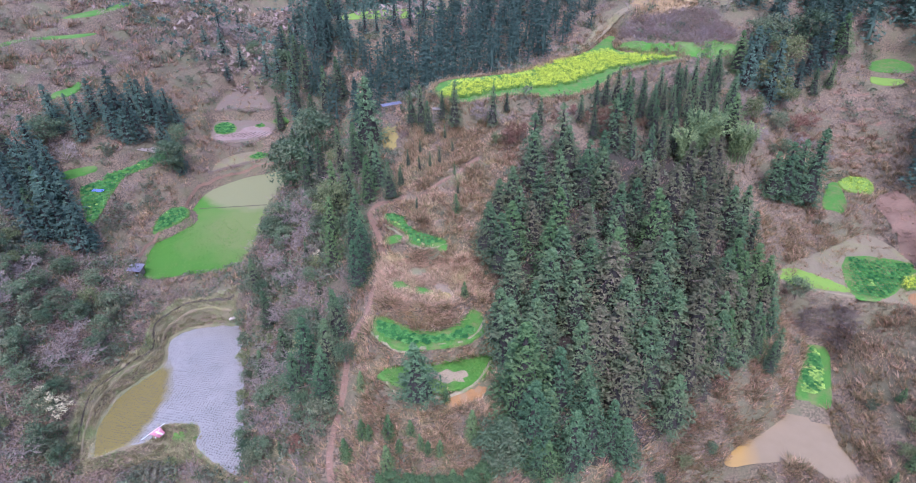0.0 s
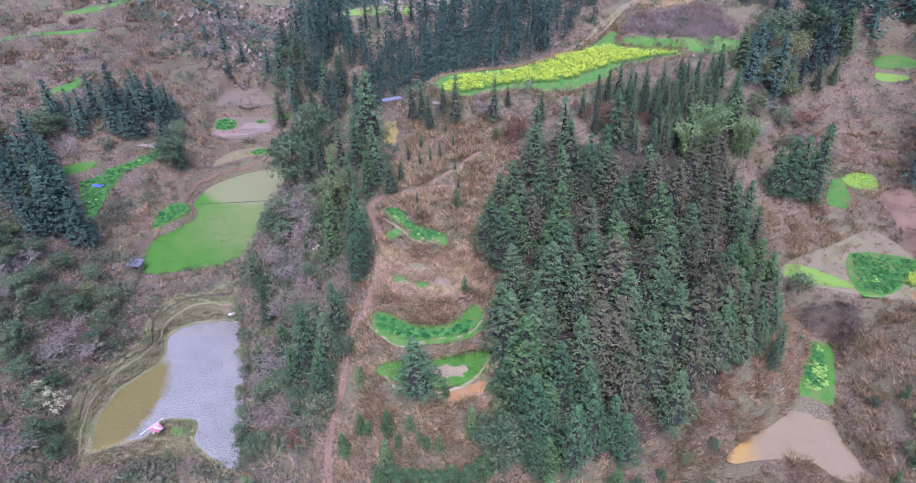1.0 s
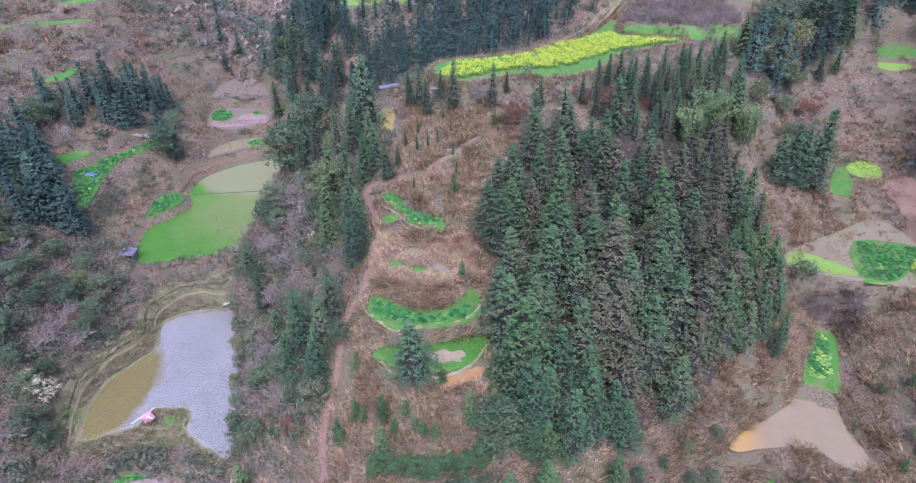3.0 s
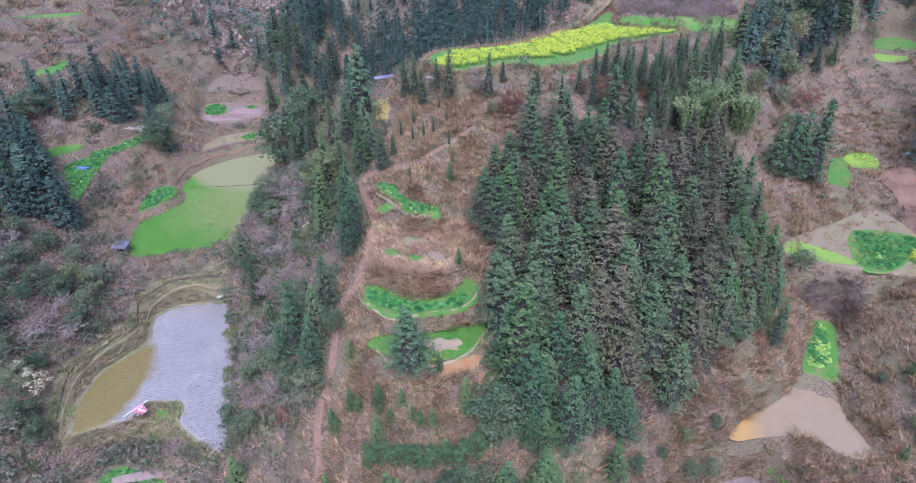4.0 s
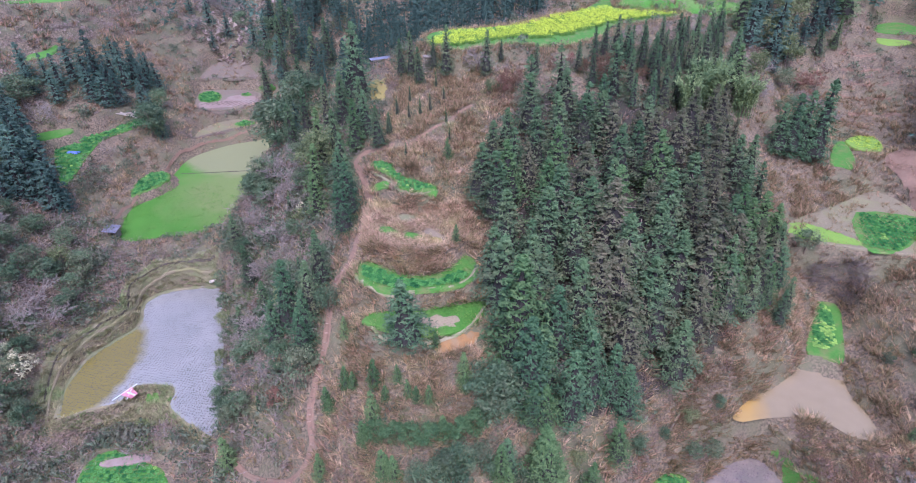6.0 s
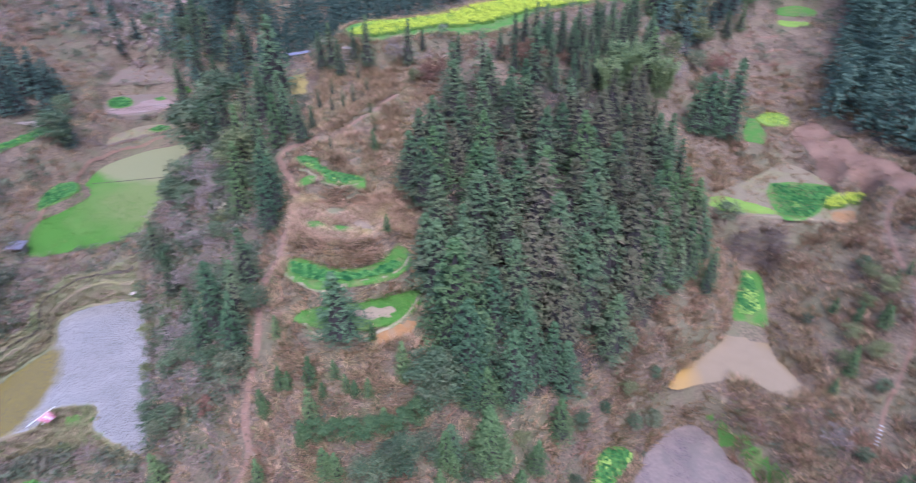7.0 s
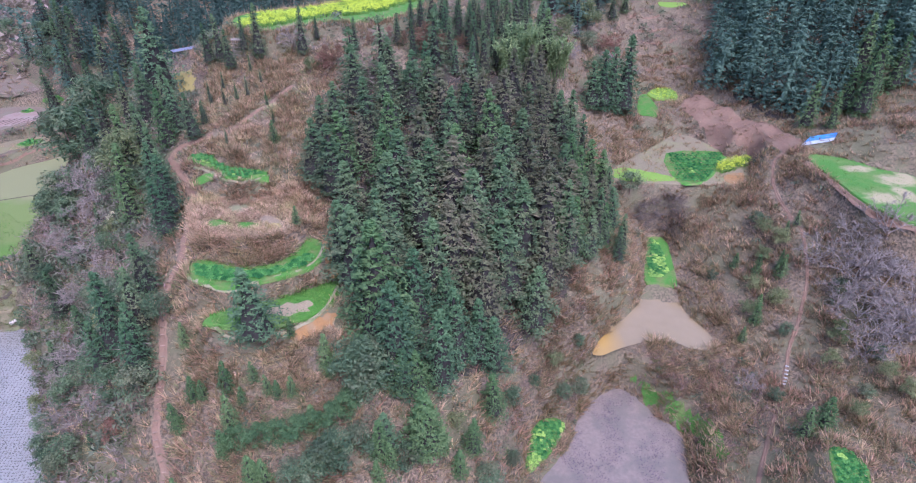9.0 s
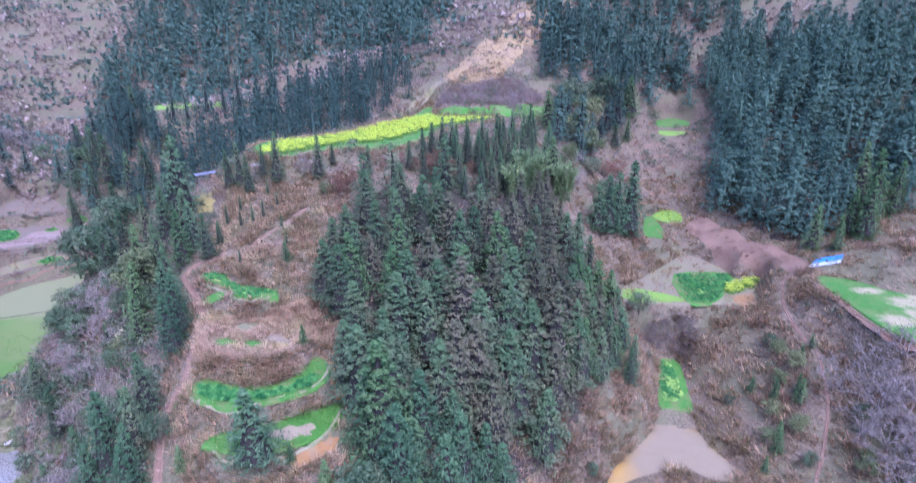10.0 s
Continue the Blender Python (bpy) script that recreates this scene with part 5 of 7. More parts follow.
# ---- joined growth: far woods, scrub and dry grass ----
def fast(name, verts, faces, material, label, category):
    me = bpy.data.meshes.new(name)
    n, k = faces.shape
    me.vertices.add(len(verts))
    me.vertices.foreach_set("co", np.ascontiguousarray(verts, np.float32).ravel())
    me.loops.add(n * k)
    me.loops.foreach_set("vertex_index", np.ascontiguousarray(faces, np.int32).ravel())
    me.polygons.add(n)
    me.polygons.foreach_set("loop_start", np.arange(0, n * k, k, dtype=np.int32))
    me.update(calc_edges=True)
    me.materials.append(material)
    return tagged(new(name, me), label, category, kind="stuff")


def stamp(shape, xy, size, rng, tall=None, sink=0.05):
    """One mesh of many turned and scaled copies of a shape (its corners, its equal-sided faces)."""
    v, f = np.array(shape[0], float), np.array(shape[1], int)
    n = len(xy)
    a = rng.uniform(0, 2 * math.pi, n)
    tall = size if tall is None else tall
    x = (v[None, :, 0] * np.cos(a)[:, None] - v[None, :, 1] * np.sin(a)[:, None]) * size[:, None] + xy[:, :1]
    y = (v[None, :, 0] * np.sin(a)[:, None] + v[None, :, 1] * np.cos(a)[:, None]) * size[:, None] + xy[:, 1:]
    z = v[None, :, 2] * tall[:, None] + sheet_z(xy[:, 0], xy[:, 1])[:, None] - sink
    return np.stack([x, y, z], -1).reshape(-1, 3), (f[None] + (np.arange(n) * len(v))[:, None, None]).reshape(-1, f.shape[1])


def gather(pieces):
    vs, fs, at = [], [], 0
    for v, f in pieces:
        vs.append(v)
        fs.append(f + at)
        at += len(v)
    return np.concatenate(vs), np.concatenate(fs)


def spaced(outline, gap, seed):
    """Points in an outline that keep a gap, with a jittered lattice."""
    p = np.array(outline, float)
    lo, hi = p.min(0), p.max(0)
    rng = np.random.RandomState(seed)
    X, Y = np.meshgrid(np.arange(lo[0], hi[0], gap), np.arange(lo[1], hi[1], gap))
    q = np.stack([X.ravel(), Y.ravel()], 1) + rng.uniform(-0.45, 0.45, (X.size, 2)) * gap
    q = q[outline_distance(p, q[:, 0], q[:, 1]) < 0]
    return q[~near_field(q[:, 0], q[:, 1], 1.5)]


def woodland(name, outline, gap, heights, seed, material, label, wide=1.15, rows=13, leaves=6, leaf=0.34):
    q = spaced(outline, gap, seed)
    rng = np.random.RandomState(seed)
    pick = rng.randint(0, 3, len(q))
    pieces = []
    for k in range(3):
        c = fir_crown(300 + k + seed, rows, 7, leaves, 1.75 + 0.2 * k, 0.04, 0.3, leaf, 0.16, 0.75)
        c = ([(a - b2 * math.tan(radians(LEAN_WEST)), d, b2) for a, d, b2 in c[0]], c[1])
        xy = q[pick == k]
        h = rng.uniform(*heights, len(xy)) / 10
        pieces.append(stamp(c, xy, h * wide, rng, h))
    return fast(name, *gather(pieces), material, label, "woodland")


woodland("east_woodland", EAST_WOOD, 4.0, (9, 14), 1, HAZED_FIR, "dense dark blue-green firs covering the east hillside", 1.3, 19, 9, 0.22)
woodland("rape_woodland", RAPE_WOOD, 3.9, (6, 10.5), 2, HAZED_FIR, "belt of dark firs behind the rape field", 1.1, 14, 6, 0.27)
woodland("knoll_woodland", KNOLL_WOOD, 4.4, (6, 11), 5, HAZED_FIR, "dark firs on the slope behind the knoll", 1.35, 14, 7, 0.28)
woodland("far_woodland", FAR_WOOD, 5.4, (8, 13), 3, HAZED_FIR, "distant dark firs on the hill", 1.4, 9, 4, 0.42)
woodland("back_woodland", BACK_WOOD, 5.0, (8, 13), 4, HAZED_FIR, "distant dark firs on the ridge", 1.4, 10, 4, 0.4)


def tuft(seed, blades, long, lean, wide):
    """A clump of thin pointed blades that lean outwards."""
    rng = np.random.RandomState(seed)
    v, f = [], []
    for b in range(blades):
        a, r = rng.uniform(0, 6.28), rng.uniform(0, 0.3)
        ln, out = long * rng.uniform(0.45, 1.0), lean * rng.uniform(0.2, 1.2)
        c, s = math.cos(a), math.sin(a)
        w = np.array((-s, c, 0)) * wide
        p0, p1 = np.array((c * r, s * r, 0.0)), np.array((c * (r + out), s * (r + out), ln * 0.8))
        i = len(v)
        v += [tuple(p0 + w), tuple(p0 - w), tuple(p1)]
        f.append((i, i + 1, i + 2))
    return v, f


def bush(seed, leaves, leaf, low=0.0):
    """A low mound of leaves about 1 m wide and tall."""
    rng = np.random.RandomState(seed)
    v, f = [], []
    lumps = rng.normal(size=(5, 3)) * (0.32, 0.32, 0.12) + (0, 0, 0.42)
    for k in range(leaves):
        d = rng.normal(size=3)
        d /= np.linalg.norm(d)
        p = lumps[k % 5] + d * (0.34, 0.34, 0.3) * rng.uniform(0.6, 1.1)
        p[2] = abs(p[2])
        n = d + rng.normal(size=3) * 0.6
        n /= np.linalg.norm(n)
        t = np.cross(n, rng.normal(size=3))
        t /= np.linalg.norm(t) + 1e-6
        b = np.cross(n, t)
        s = leaf * rng.uniform(0.6, 1.4)
        i = len(v)
        v += [tuple(p - t * s), tuple(p + b * s * 0.8), tuple(p + t * s)]
        f.append((i, i + 1, i + 2))
    return v, f


def brush(seed, sticks, long, wide):
    """A leafless bush: many thin upright sticks that fork."""
    rng = np.random.RandomState(seed)
    v, f = [], []
    for k in range(sticks):
        d = rng.normal(size=3) * (0.6, 0.6, 0.25) + (0, 0, 0.65)
        d /= np.linalg.norm(d)
        p = rng.normal(size=3) * (0.2, 0.2, 0)
        for part_of in range(3):
            ln = long * rng.uniform(0.3, 0.6)
            q = p + d * ln
            w = np.cross(d, rng.normal(size=3))
            w *= wide / (np.linalg.norm(w) + 1e-6)
            i = len(v)
            v += [tuple(p - w), tuple(p + w), tuple(q)]
            f.append((i, i + 1, i + 2))
            p = p + d * ln * 0.7
            d = d + rng.normal(size=3) * 0.5
            d /= np.linalg.norm(d)
    return v, f


WAYS = [curve_round(w, 4, closed=False) for w in (HILL_PATH, UPPER_PATH, VALLEY_PATH, PADDY_PATH, MEADOW_PATH)]
BEDS = [np.array([(x + 1.3 * math.cos(a) * (1 + 0.2 * math.sin(3 * a + k)), y + 0.75 * math.sin(a)) for a in np.linspace(0, 6.28, 13)[:-1]]) for k, (x, y) in enumerate(HILLPATCH)]
BARE_SPOTS = [curve_round(DIRT), curve_round(OCHRE), curve_round(CLAY), curve_round(CLAY2), *BEDS]
PADDY_RIM = np.array([(-50, 81), (-55, 80), (-60.5, 78.5), (-62.8, 73.5), (-61, 68), (-62.3, 63.8), (-64, 59), (-63.5, 54), (-61.5, 48), (-57, 46.5), (-50, 50), (-43, 50.5), (-36, 47), (-36, 49), (-43, 57), (-46.4, 73)], float)


CLEAR.append(PADDY_RIM)


IN_SIGHT = np.array([(-64, 35), (54, 27), (76, 55), (114, 108), (140, 160), (140, 430), (-262, 430), (-262, 300), (-158, 156), (-98, 78)], float)
UNDER_WOOD = np.array([(5, 56), (16, 60), (24, 66), (29, 74), (28, 84), (22, 90), (10, 82), (4, 74), (2, 66)], float)


def off_way(q, gap, edge=0.35):
    """Leave out what lies on ways and plots, under the closed wood, and behind the surrounding slopes."""
    q = q[(outline_distance(IN_SIGHT, q[:, 0], q[:, 1]) < 0) & (outline_distance(UNDER_WOOD, q[:, 0], q[:, 1]) > 0)]
    keep = ~near_field(q[:, 0], q[:, 1], edge)
    for w in WAYS:
        for p in w:
            keep &= (q[:, 0] - p[0]) ** 2 + (q[:, 1] - p[1]) ** 2 > gap * gap
    for p in BARE_SPOTS:
        keep &= outline_distance(p, q[:, 0], q[:, 1]) > 0.1
    return q[keep]


rng = np.random.RandomState(21)
hilltop = np.array([(-21, 36), (-3, 40), (0, 55), (-3, 75), (-6, 95), (-24, 102), (-26, 84), (-20, 70), (-19, 55), (-19, 44)], float)
east_side = np.array([(14, 30), (100, 30), (96, 120), (60, 135), (38, 118), (35, 80), (24, 62), (14, 52)], float)
west_brown = np.array([(-84, 84), (-74, 88), (-77, 108), (-80, 135), (-92, 150), (-112, 168), (-112, 132), (-86, 126), (-82, 112), (-80, 96)], float)
front = np.array([(-32, 26), (26, 26), (26, 58), (14, 50), (4, 42), (-22, 40)], float)
reed_bank = np.array([(-70, 82), (-53, 88), (-50, 84), (-62, 80)], float)


def zone(q):
    """0 elsewhere, 1 open hilltop and the east side, where dry grass rules."""
    d = np.minimum(np.minimum(outline_distance(hilltop, q[:, 0], q[:, 1]), outline_distance(east_side, q[:, 0], q[:, 1])), outline_distance(west_brown, q[:, 0], q[:, 1]))
    for p in (reed_bank, front):
        d = np.minimum(d, outline_distance(p, q[:, 0], q[:, 1]))
    return np.clip(0.5 - d / 6, 0, 1)


def sown(n, lo, hi, seed, way, edge):
    return off_way(scatter(n, lo, hi, seed), way, edge)


q = np.concatenate([sown(42000, (-112, 30), (98, 150), 31, 0.55, 0.0), sown(9000, (-22, 36), (0, 100), 34, 0.55, 0.1), sown(9000, (20, 30), (72, 80), 35, 0.6, 0.0), sown(4500, (12, 40), (42, 82), 37, 0.6, 0.0), sown(7000, (42, 78), (98, 130), 38, 0.6, 0.0), sown(6500, (-108, 84), (-22, 166), 39, 0.8, 0.2), sown(3500, (-30, 98), (40, 166), 40, 0.8, 0.2), sown(2800, (36, 76), (70, 100), 46, 0.6, 0.0), sown(2600, (18, 44), (48, 62), 47, 0.6, 0.0)])
mixn, grassy = ripple(q[:, 0], q[:, 1], 14, 41) + rng.normal(size=len(q)) * 0.45 + 0.35 * (outline_distance(hilltop, q[:, 0], q[:, 1]) < 0), zone(q)
keep = rng.rand(len(q)) < 0.42 + 0.58 * grassy
q, mixn = q[keep], mixn[keep]
for name, sel, mat, label in (("straw_grass", mixn > 0.05, STRAW, "tall straw-coloured dry grass with pale plumes"),
                              ("pinkish_grass", mixn <= 0.05, PINK_STRAW, "pinkish-brown dry grass on the slopes")):
    xy = q[sel]
    pick = rng.randint(0, 3, len(xy))
    big = rng.uniform(0.45, 1.25, len(xy)) * (0.85 + 0.5 * np.clip(ripple(xy[:, 0], xy[:, 1], 6, 45), -1, 1))
    fast(name, *gather([stamp(tuft(400 + k, 10, 1.0, 0.9, 0.06), xy[pick == k], big[pick == k], rng) for k in range(3)]), mat, label, "dry grass")

q = np.concatenate([sown(16000, (-118, 28), (100, 175), 32, 1.0, 0.3), sown(8000, (-112, 36), (-22, 100), 36, 1.0, 0.3)])
mixn, grassy = ripple(q[:, 0], q[:, 1], 9, 42) + rng.normal(size=len(q)) * 0.5 + 0.3 * (q[:, 0] < -22), zone(q)
keep = rng.rand(len(q)) < 0.8 - 0.42 * grassy
q, mixn, small = q[keep], mixn[keep], 1 - 0.4 * grassy[keep]
for name, lo, hi, mat, label, shape, big in (
        ("evergreen_scrub", 0.7, 9, HAZED_LEAF, "low dark evergreen scrub on the slopes", [bush(500 + k, 42, 0.14) for k in range(3)], (0.8, 2.4)),
        ("olive_scrub", 0.4, 0.7, OLIVE, "low olive-green scrub on the slopes", [bush(510 + k, 36, 0.125) for k in range(3)], (0.7, 1.8)),
        ("bare_scrub", -0.3, 0.4, BRUSHWOOD, "mauve-grey leafless brushwood on the slopes", [brush(520 + k, 10, 1.0, 0.02) for k in range(3)], (1.0, 2.5)),
        ("russet_scrub", -9, -0.3, RUSSET_SCRUB, "low reddish-brown scrub on the slopes", [bush(530 + k, 34, 0.12) for k in range(3)], (0.7, 1.8))):
    sel = (mixn > lo) & (mixn <= hi)
    xy, size = q[sel], small[sel] * rng.uniform(*big, sel.sum())
    pick = rng.randint(0, 3, len(xy))
    fast(name, *gather([stamp(shape[k], xy[pick == k], size[pick == k], rng) for k in range(3)]), mat, label, "scrub")

q = scatter(13000, (-260, 165), (180, 420), 33)
mixn = ripple(q[:, 0], q[:, 1], 30, 43) + rng.normal(size=len(q)) * 0.3
for name, lo, hi, mat, label in (("far_evergreen_scrub", 0.2, 9, HAZED_FIR, "distant dark scrub on the hills"), ("far_brown_scrub", -9, 0.2, HAZED_SCRUB, "distant brown scrub on the hills")):
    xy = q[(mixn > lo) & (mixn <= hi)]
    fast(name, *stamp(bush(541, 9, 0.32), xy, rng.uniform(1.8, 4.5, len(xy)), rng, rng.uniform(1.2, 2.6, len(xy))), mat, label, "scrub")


# pampas clumps with arching pale blades
q = np.concatenate([sown(620, (-21, 34), (12, 56), 48, 0.9, 0.3), sown(800, (-20, 58), (-3, 98), 49, 0.9, 0.3), sown(520, (24, 36), (72, 84), 50, 1.0, 0.5), sown(160, (-40, 40), (-22, 60), 51, 1.0, 0.5)])
fast("pampas_clumps", *stamp(tuft(770, 28, 0.9, 1.05, 0.03), q, rng.uniform(0.7, 1.35, len(q)), rng), PLUMES, "pale arching pampas clumps among dry grass", "dry grass")
# pinkish grass hanging over the bank below the fallow terrace
q = scatter(9000, (-22, 55), (-2, 72), 55)
d = outline_distance(ROUND["terr_mid"], q[:, 0], q[:, 1])
q = q[(d > -0.6) & (d < 2.6) & (outline_distance(ROUND["terr1"], q[:, 0], q[:, 1]) > 0.9) & (q[:, 0] + 0.2 * q[:, 1] > -6.2) & (q[:, 1] < 70)]
fast("bank_plumes", *stamp(tuft(772, 14, 0.9, 1.1, 0.06), q[:850], rng.uniform(0.6, 1.1, min(len(q), 850)), rng), PLUMES, "pinkish plumed grass on the terrace bank", "dry grass")
# olive and brown scrub on the front slope and beside the wood
q = sown(2600, (-30, 30), (48, 62), 56, 0.9, 0.6)
q = q[outline_distance(np.array([(-30, 30), (48, 30), (48, 50), (36, 60), (24, 62), (12, 46), (-8, 44), (-18, 38), (-30, 40)], float), q[:, 0], q[:, 1]) < 0]
mixn = ripple(q[:, 0], q[:, 1], 5, 57) + rng.normal(size=len(q)) * 0.5
for name, sel, mat, label in (("front_green_scrub", mixn > 0.35, HAZED_LEAF, "dull green scrub on the front slope"), ("front_olive_scrub", (mixn <= 0.35) & (mixn > -0.1), OLIVE, "olive scrub on the front slope"), ("front_brown_scrub", mixn <= -0.1, RUSSET_SCRUB, "brown scrub on the front slope")):
    fast(name, *stamp(bush(550, 36, 0.12), q[sel], rng.uniform(0.5, 1.3, sel.sum()), rng), mat, label, "scrub")
q = scatter(4200, (-19, 60), (-6, 71), 58)
q = q[(outline_distance(ROUND["terr_mid"], q[:, 0], q[:, 1]) < 0.2) & (ripple(q[:, 0], q[:, 1], 4, 59) > -0.35)]
q = q[np.min([outline_distance(p, q[:, 0], q[:, 1]) for p in BEDS], 0) > 0]
v, f = stamp(tuft(773, 9, 0.5, 0.6, 0.045), q, rng.uniform(0.5, 1.1, len(q)), rng)
v[:, 2] += 0.12
half = len(f) // 9 // 2 * 9
fast("fallow_straw", v[:half * 3], f[:half], PLUMES, "pale straw standing on the fallow terrace", "dry grass")
fast("fallow_grass", v[half * 3:], f[half:] - half * 3, PINK_STRAW, "brown dry grass on the fallow terrace", "dry grass")
# olive grass among the straw of the open hill
q = sown(5200, (-22, 40), (0, 98), 66, 0.6, 0.1)
q = q[(outline_distance(hilltop, q[:, 0], q[:, 1]) < 1) & (ripple(q[:, 0], q[:, 1], 8, 67) > 0.1)]
fast("hill_grass", *stamp(tuft(775, 9, 0.7, 0.6, 0.06), q, rng.uniform(0.5, 1.1, len(q)), rng), BANK_BLADES, "olive-green grass among straw on the open hill", "grass")
# dark brushwood below the fallow field
thick = np.array([(42.8, 81.7), (44.6, 82.1), (49.2, 81.8), (51.0, 80.5), (49.2, 78.0), (46.5, 80.8), (42.7, 79.6)])
q = scatter(300, thick.min(0), thick.max(0), 52)
q = q[(outline_distance(thick, q[:, 0], q[:, 1]) < 0) & ~near_field(q[:, 0], q[:, 1], 0.6)]
fast("dark_brush", *stamp(brush(526, 16, 1.0, 0.018), q, rng.uniform(0.9, 1.6, len(q)), rng), DARK_BRUSH, "dark mauve brushwood below the fallow field", "scrub")
# low reddish growth on the banks round the pond
q = sown(1500, (16, 42), (46, 60), 53, 0.6, 0.25)
q = q[ripple(q[:, 0], q[:, 1], 4, 54) > -0.2]
fast("pond_scrub", *stamp(bush(536, 34, 0.1), q, rng.uniform(0.4, 1.0, len(q)), rng), RUSSET_SCRUB, "low reddish-brown growth round the pond", "scrub")
spots = []
for outline, n, seed in ((DIRT, 420, 91), (FIELDS["rfield"][2], 380, 92), (FIELDS["terr_tan"][2], 120, 93), (FIELDS["terr_brown"][2], 120, 94)):
    p = np.array(outline)
    q = scatter(n * 2, p.min(0), p.max(0), seed)
    q = q[(outline_distance(p, q[:, 0], q[:, 1]) < 0) & (ripple(q[:, 0], q[:, 1], 5, seed) > -0.1)]
    v, f = stamp(tuft(740, 9, 0.6, 0.6, 0.06), q, rng.uniform(0.5, 1.1, len(q)), rng)
    v[:, 2] += 0.12
    spots.append((v, f))
fast("sparse_grass", *gather(spots), PINK_STRAW, "sparse dry grass on bare plots", "dry grass")


# ---- ways and bare soil ----
PATHS = {}
PATHS["path_hill"], _ = ribbon("path_hill", HILL_PATH, 0.9, SOIL, "narrow reddish footpath worn into the hill", seed=1)
ribbon("path_upper", UPPER_PATH, 0.6, SOIL, "pale footpath through dry grass", seed=2)
ribbon("path_valley", VALLEY_PATH, 0.5, SOIL, "narrow footpath down the east slope", seed=3)
ribbon("path_paddy", PADDY_PATH, 0.6, SOIL, "narrow footpath from the paddy to the hill", seed=4)
ribbon("path_meadow", MEADOW_PATH, 0.5, SOIL, "footpath on the bank above the meadow", seed=5)
for k, line in enumerate([[(61.7, 137.4), (65.5, 137.3), (69.4, 136.9)], [(62.3, 134.3), (66.0, 133.2), (70.0, 132.7)], [(60.3, 131.0), (65.0, 130.0), (70.1, 128.5)], [(60.9, 126.0), (65.0, 125.2), (69.1, 122.9)], [(61.4, 140.6), (65.5, 140.4), (68.9, 140.7)]]):
    ribbon("terrace_edge", line, 0.7, SOIL, "bare soil edge of an old hillside terrace", "bank", 0.06, seed=50 + k)
draped("bare_saddle", DIRT, SOIL, "bare reddish trodden soil on the saddle", "bare soil", 0.22)
draped("clay_bank", CLAY, ORANGE_SOIL, "bare orange clay bank below the terrace", "bare soil")
draped("clay_bank_2", CLAY2, ORANGE_SOIL, "bare orange clay at the terrace's end", "bare soil")
draped("ochre_grass", OCHRE, OCHRE_GRASS, "ochre patch of short dry grass by the shelter", "dry grass")

ribbon("path_ridge", [(-18.6, 107.0), (-11.8, 113.2), (-4.6, 118.2), (2.0, 126.2), (7.6, 135.4), (11.6, 146.6), (15.2, 149.6), (18.6, 152.6)], 1.7, TAN_PLOT, "pale dry strip along the rape field", "path", seed=13)
draped("knoll_grass", [(17.4, 145.3), (20.7, 150.5), (24.0, 153.8), (30.1, 156.9), (31.4, 152.7), (26.6, 148.2), (20.5, 144.7)], GOLD_GRASS, "golden dry grass on top of the knoll", "dry grass", 0.1)
ridge_line = np.array([(21, 150), (27.6, 157.1), (36.2, 168.3), (45.3, 181.3), (55.4, 198.2)])
ridge_side = np.array([(4.0, -3.0), (4.6, -3.2), (4.6, -3.2), (4.8, -3.0), (4.2, -2.4)])
draped("ridge_grass", np.concatenate([ridge_line + ridge_side, (ridge_line - ridge_side)[::-1]]), GOLD_GRASS, "golden dry grass along the ridge", "dry grass", 0.35, 1.0)
draped("rape_margin", [(13.5, 136.4), (15.5, 137.0), (25, 136.6), (38.8, 142.6), (37.5, 138.2), (26.8, 132.6)], LAWN, "narrow green strip below the knoll", "field", 0.12)

# Litter sheets whose dark colour stands for shade in the woods' gaps.
draped("forest_floor", [(2, 50), (8, 47), (16, 53), (24, 59), (32, 68), (35, 76), (35, 95), (28, 102), (14, 95), (0, 92), (-4, 80), (-1, 66), (0, 56)], SHADED_LITTER, "floor of fallen needles with the wood's shade in its colour", "forest floor", 0.08, 0.9)
draped("forest_floor_2", [(71, 120), (70, 106), (71, 96), (73, 92), (84, 95), (96, 96), (100, 110), (96, 140), (86, 150), (80, 135)], SHADED_LITTER, "floor of fallen needles with the east wood's shade in its colour", "forest floor", 0.08, 1.2)

# earth steps cut into the steep part of the hill path
line = curve_round(HILL_PATH[1:10], 10, closed=False)
steps, last = 0, line[0]
for a, b in zip(line[:-1], line[1:]):
    if np.linalg.norm(b - last) < 0.62:
        continue
    d, last = b - a, b
    bm = bmesh.new()
    box(bm, 0.58, 0.14, 0.12, Matrix.Identity(4))
    for v in bm.verts:
        v.co += Vector((noise.noise(v.co * 4 + Vector((steps, 0, 0))), noise.noise(v.co * 4 + Vector((0, steps, 0))), 0)) * 0.06
    st = part("earth_step", bm, STEP_SOIL, PATHS["path_hill"])
    st.matrix_basis = pose(b[0], b[1], float(sheet_z(*b)) + 0.12, 0, 0, math.degrees(math.atan2(d[1], d[0])) + 90 + 8 * math.sin(steps * 2.1))
    steps += 1

# a fringe of pale reeds round the rape field
q = scatter(16000, ROUND["rape"].min(0) - 2, ROUND["rape"].max(0) + 2, 95)
d = outline_distance(ROUND["rape"], q[:, 0], q[:, 1])
q = q[(d > 0) & (d < 1.3 + 0.5 * ripple(q[:, 0], q[:, 1], 9, 96))][:1500]
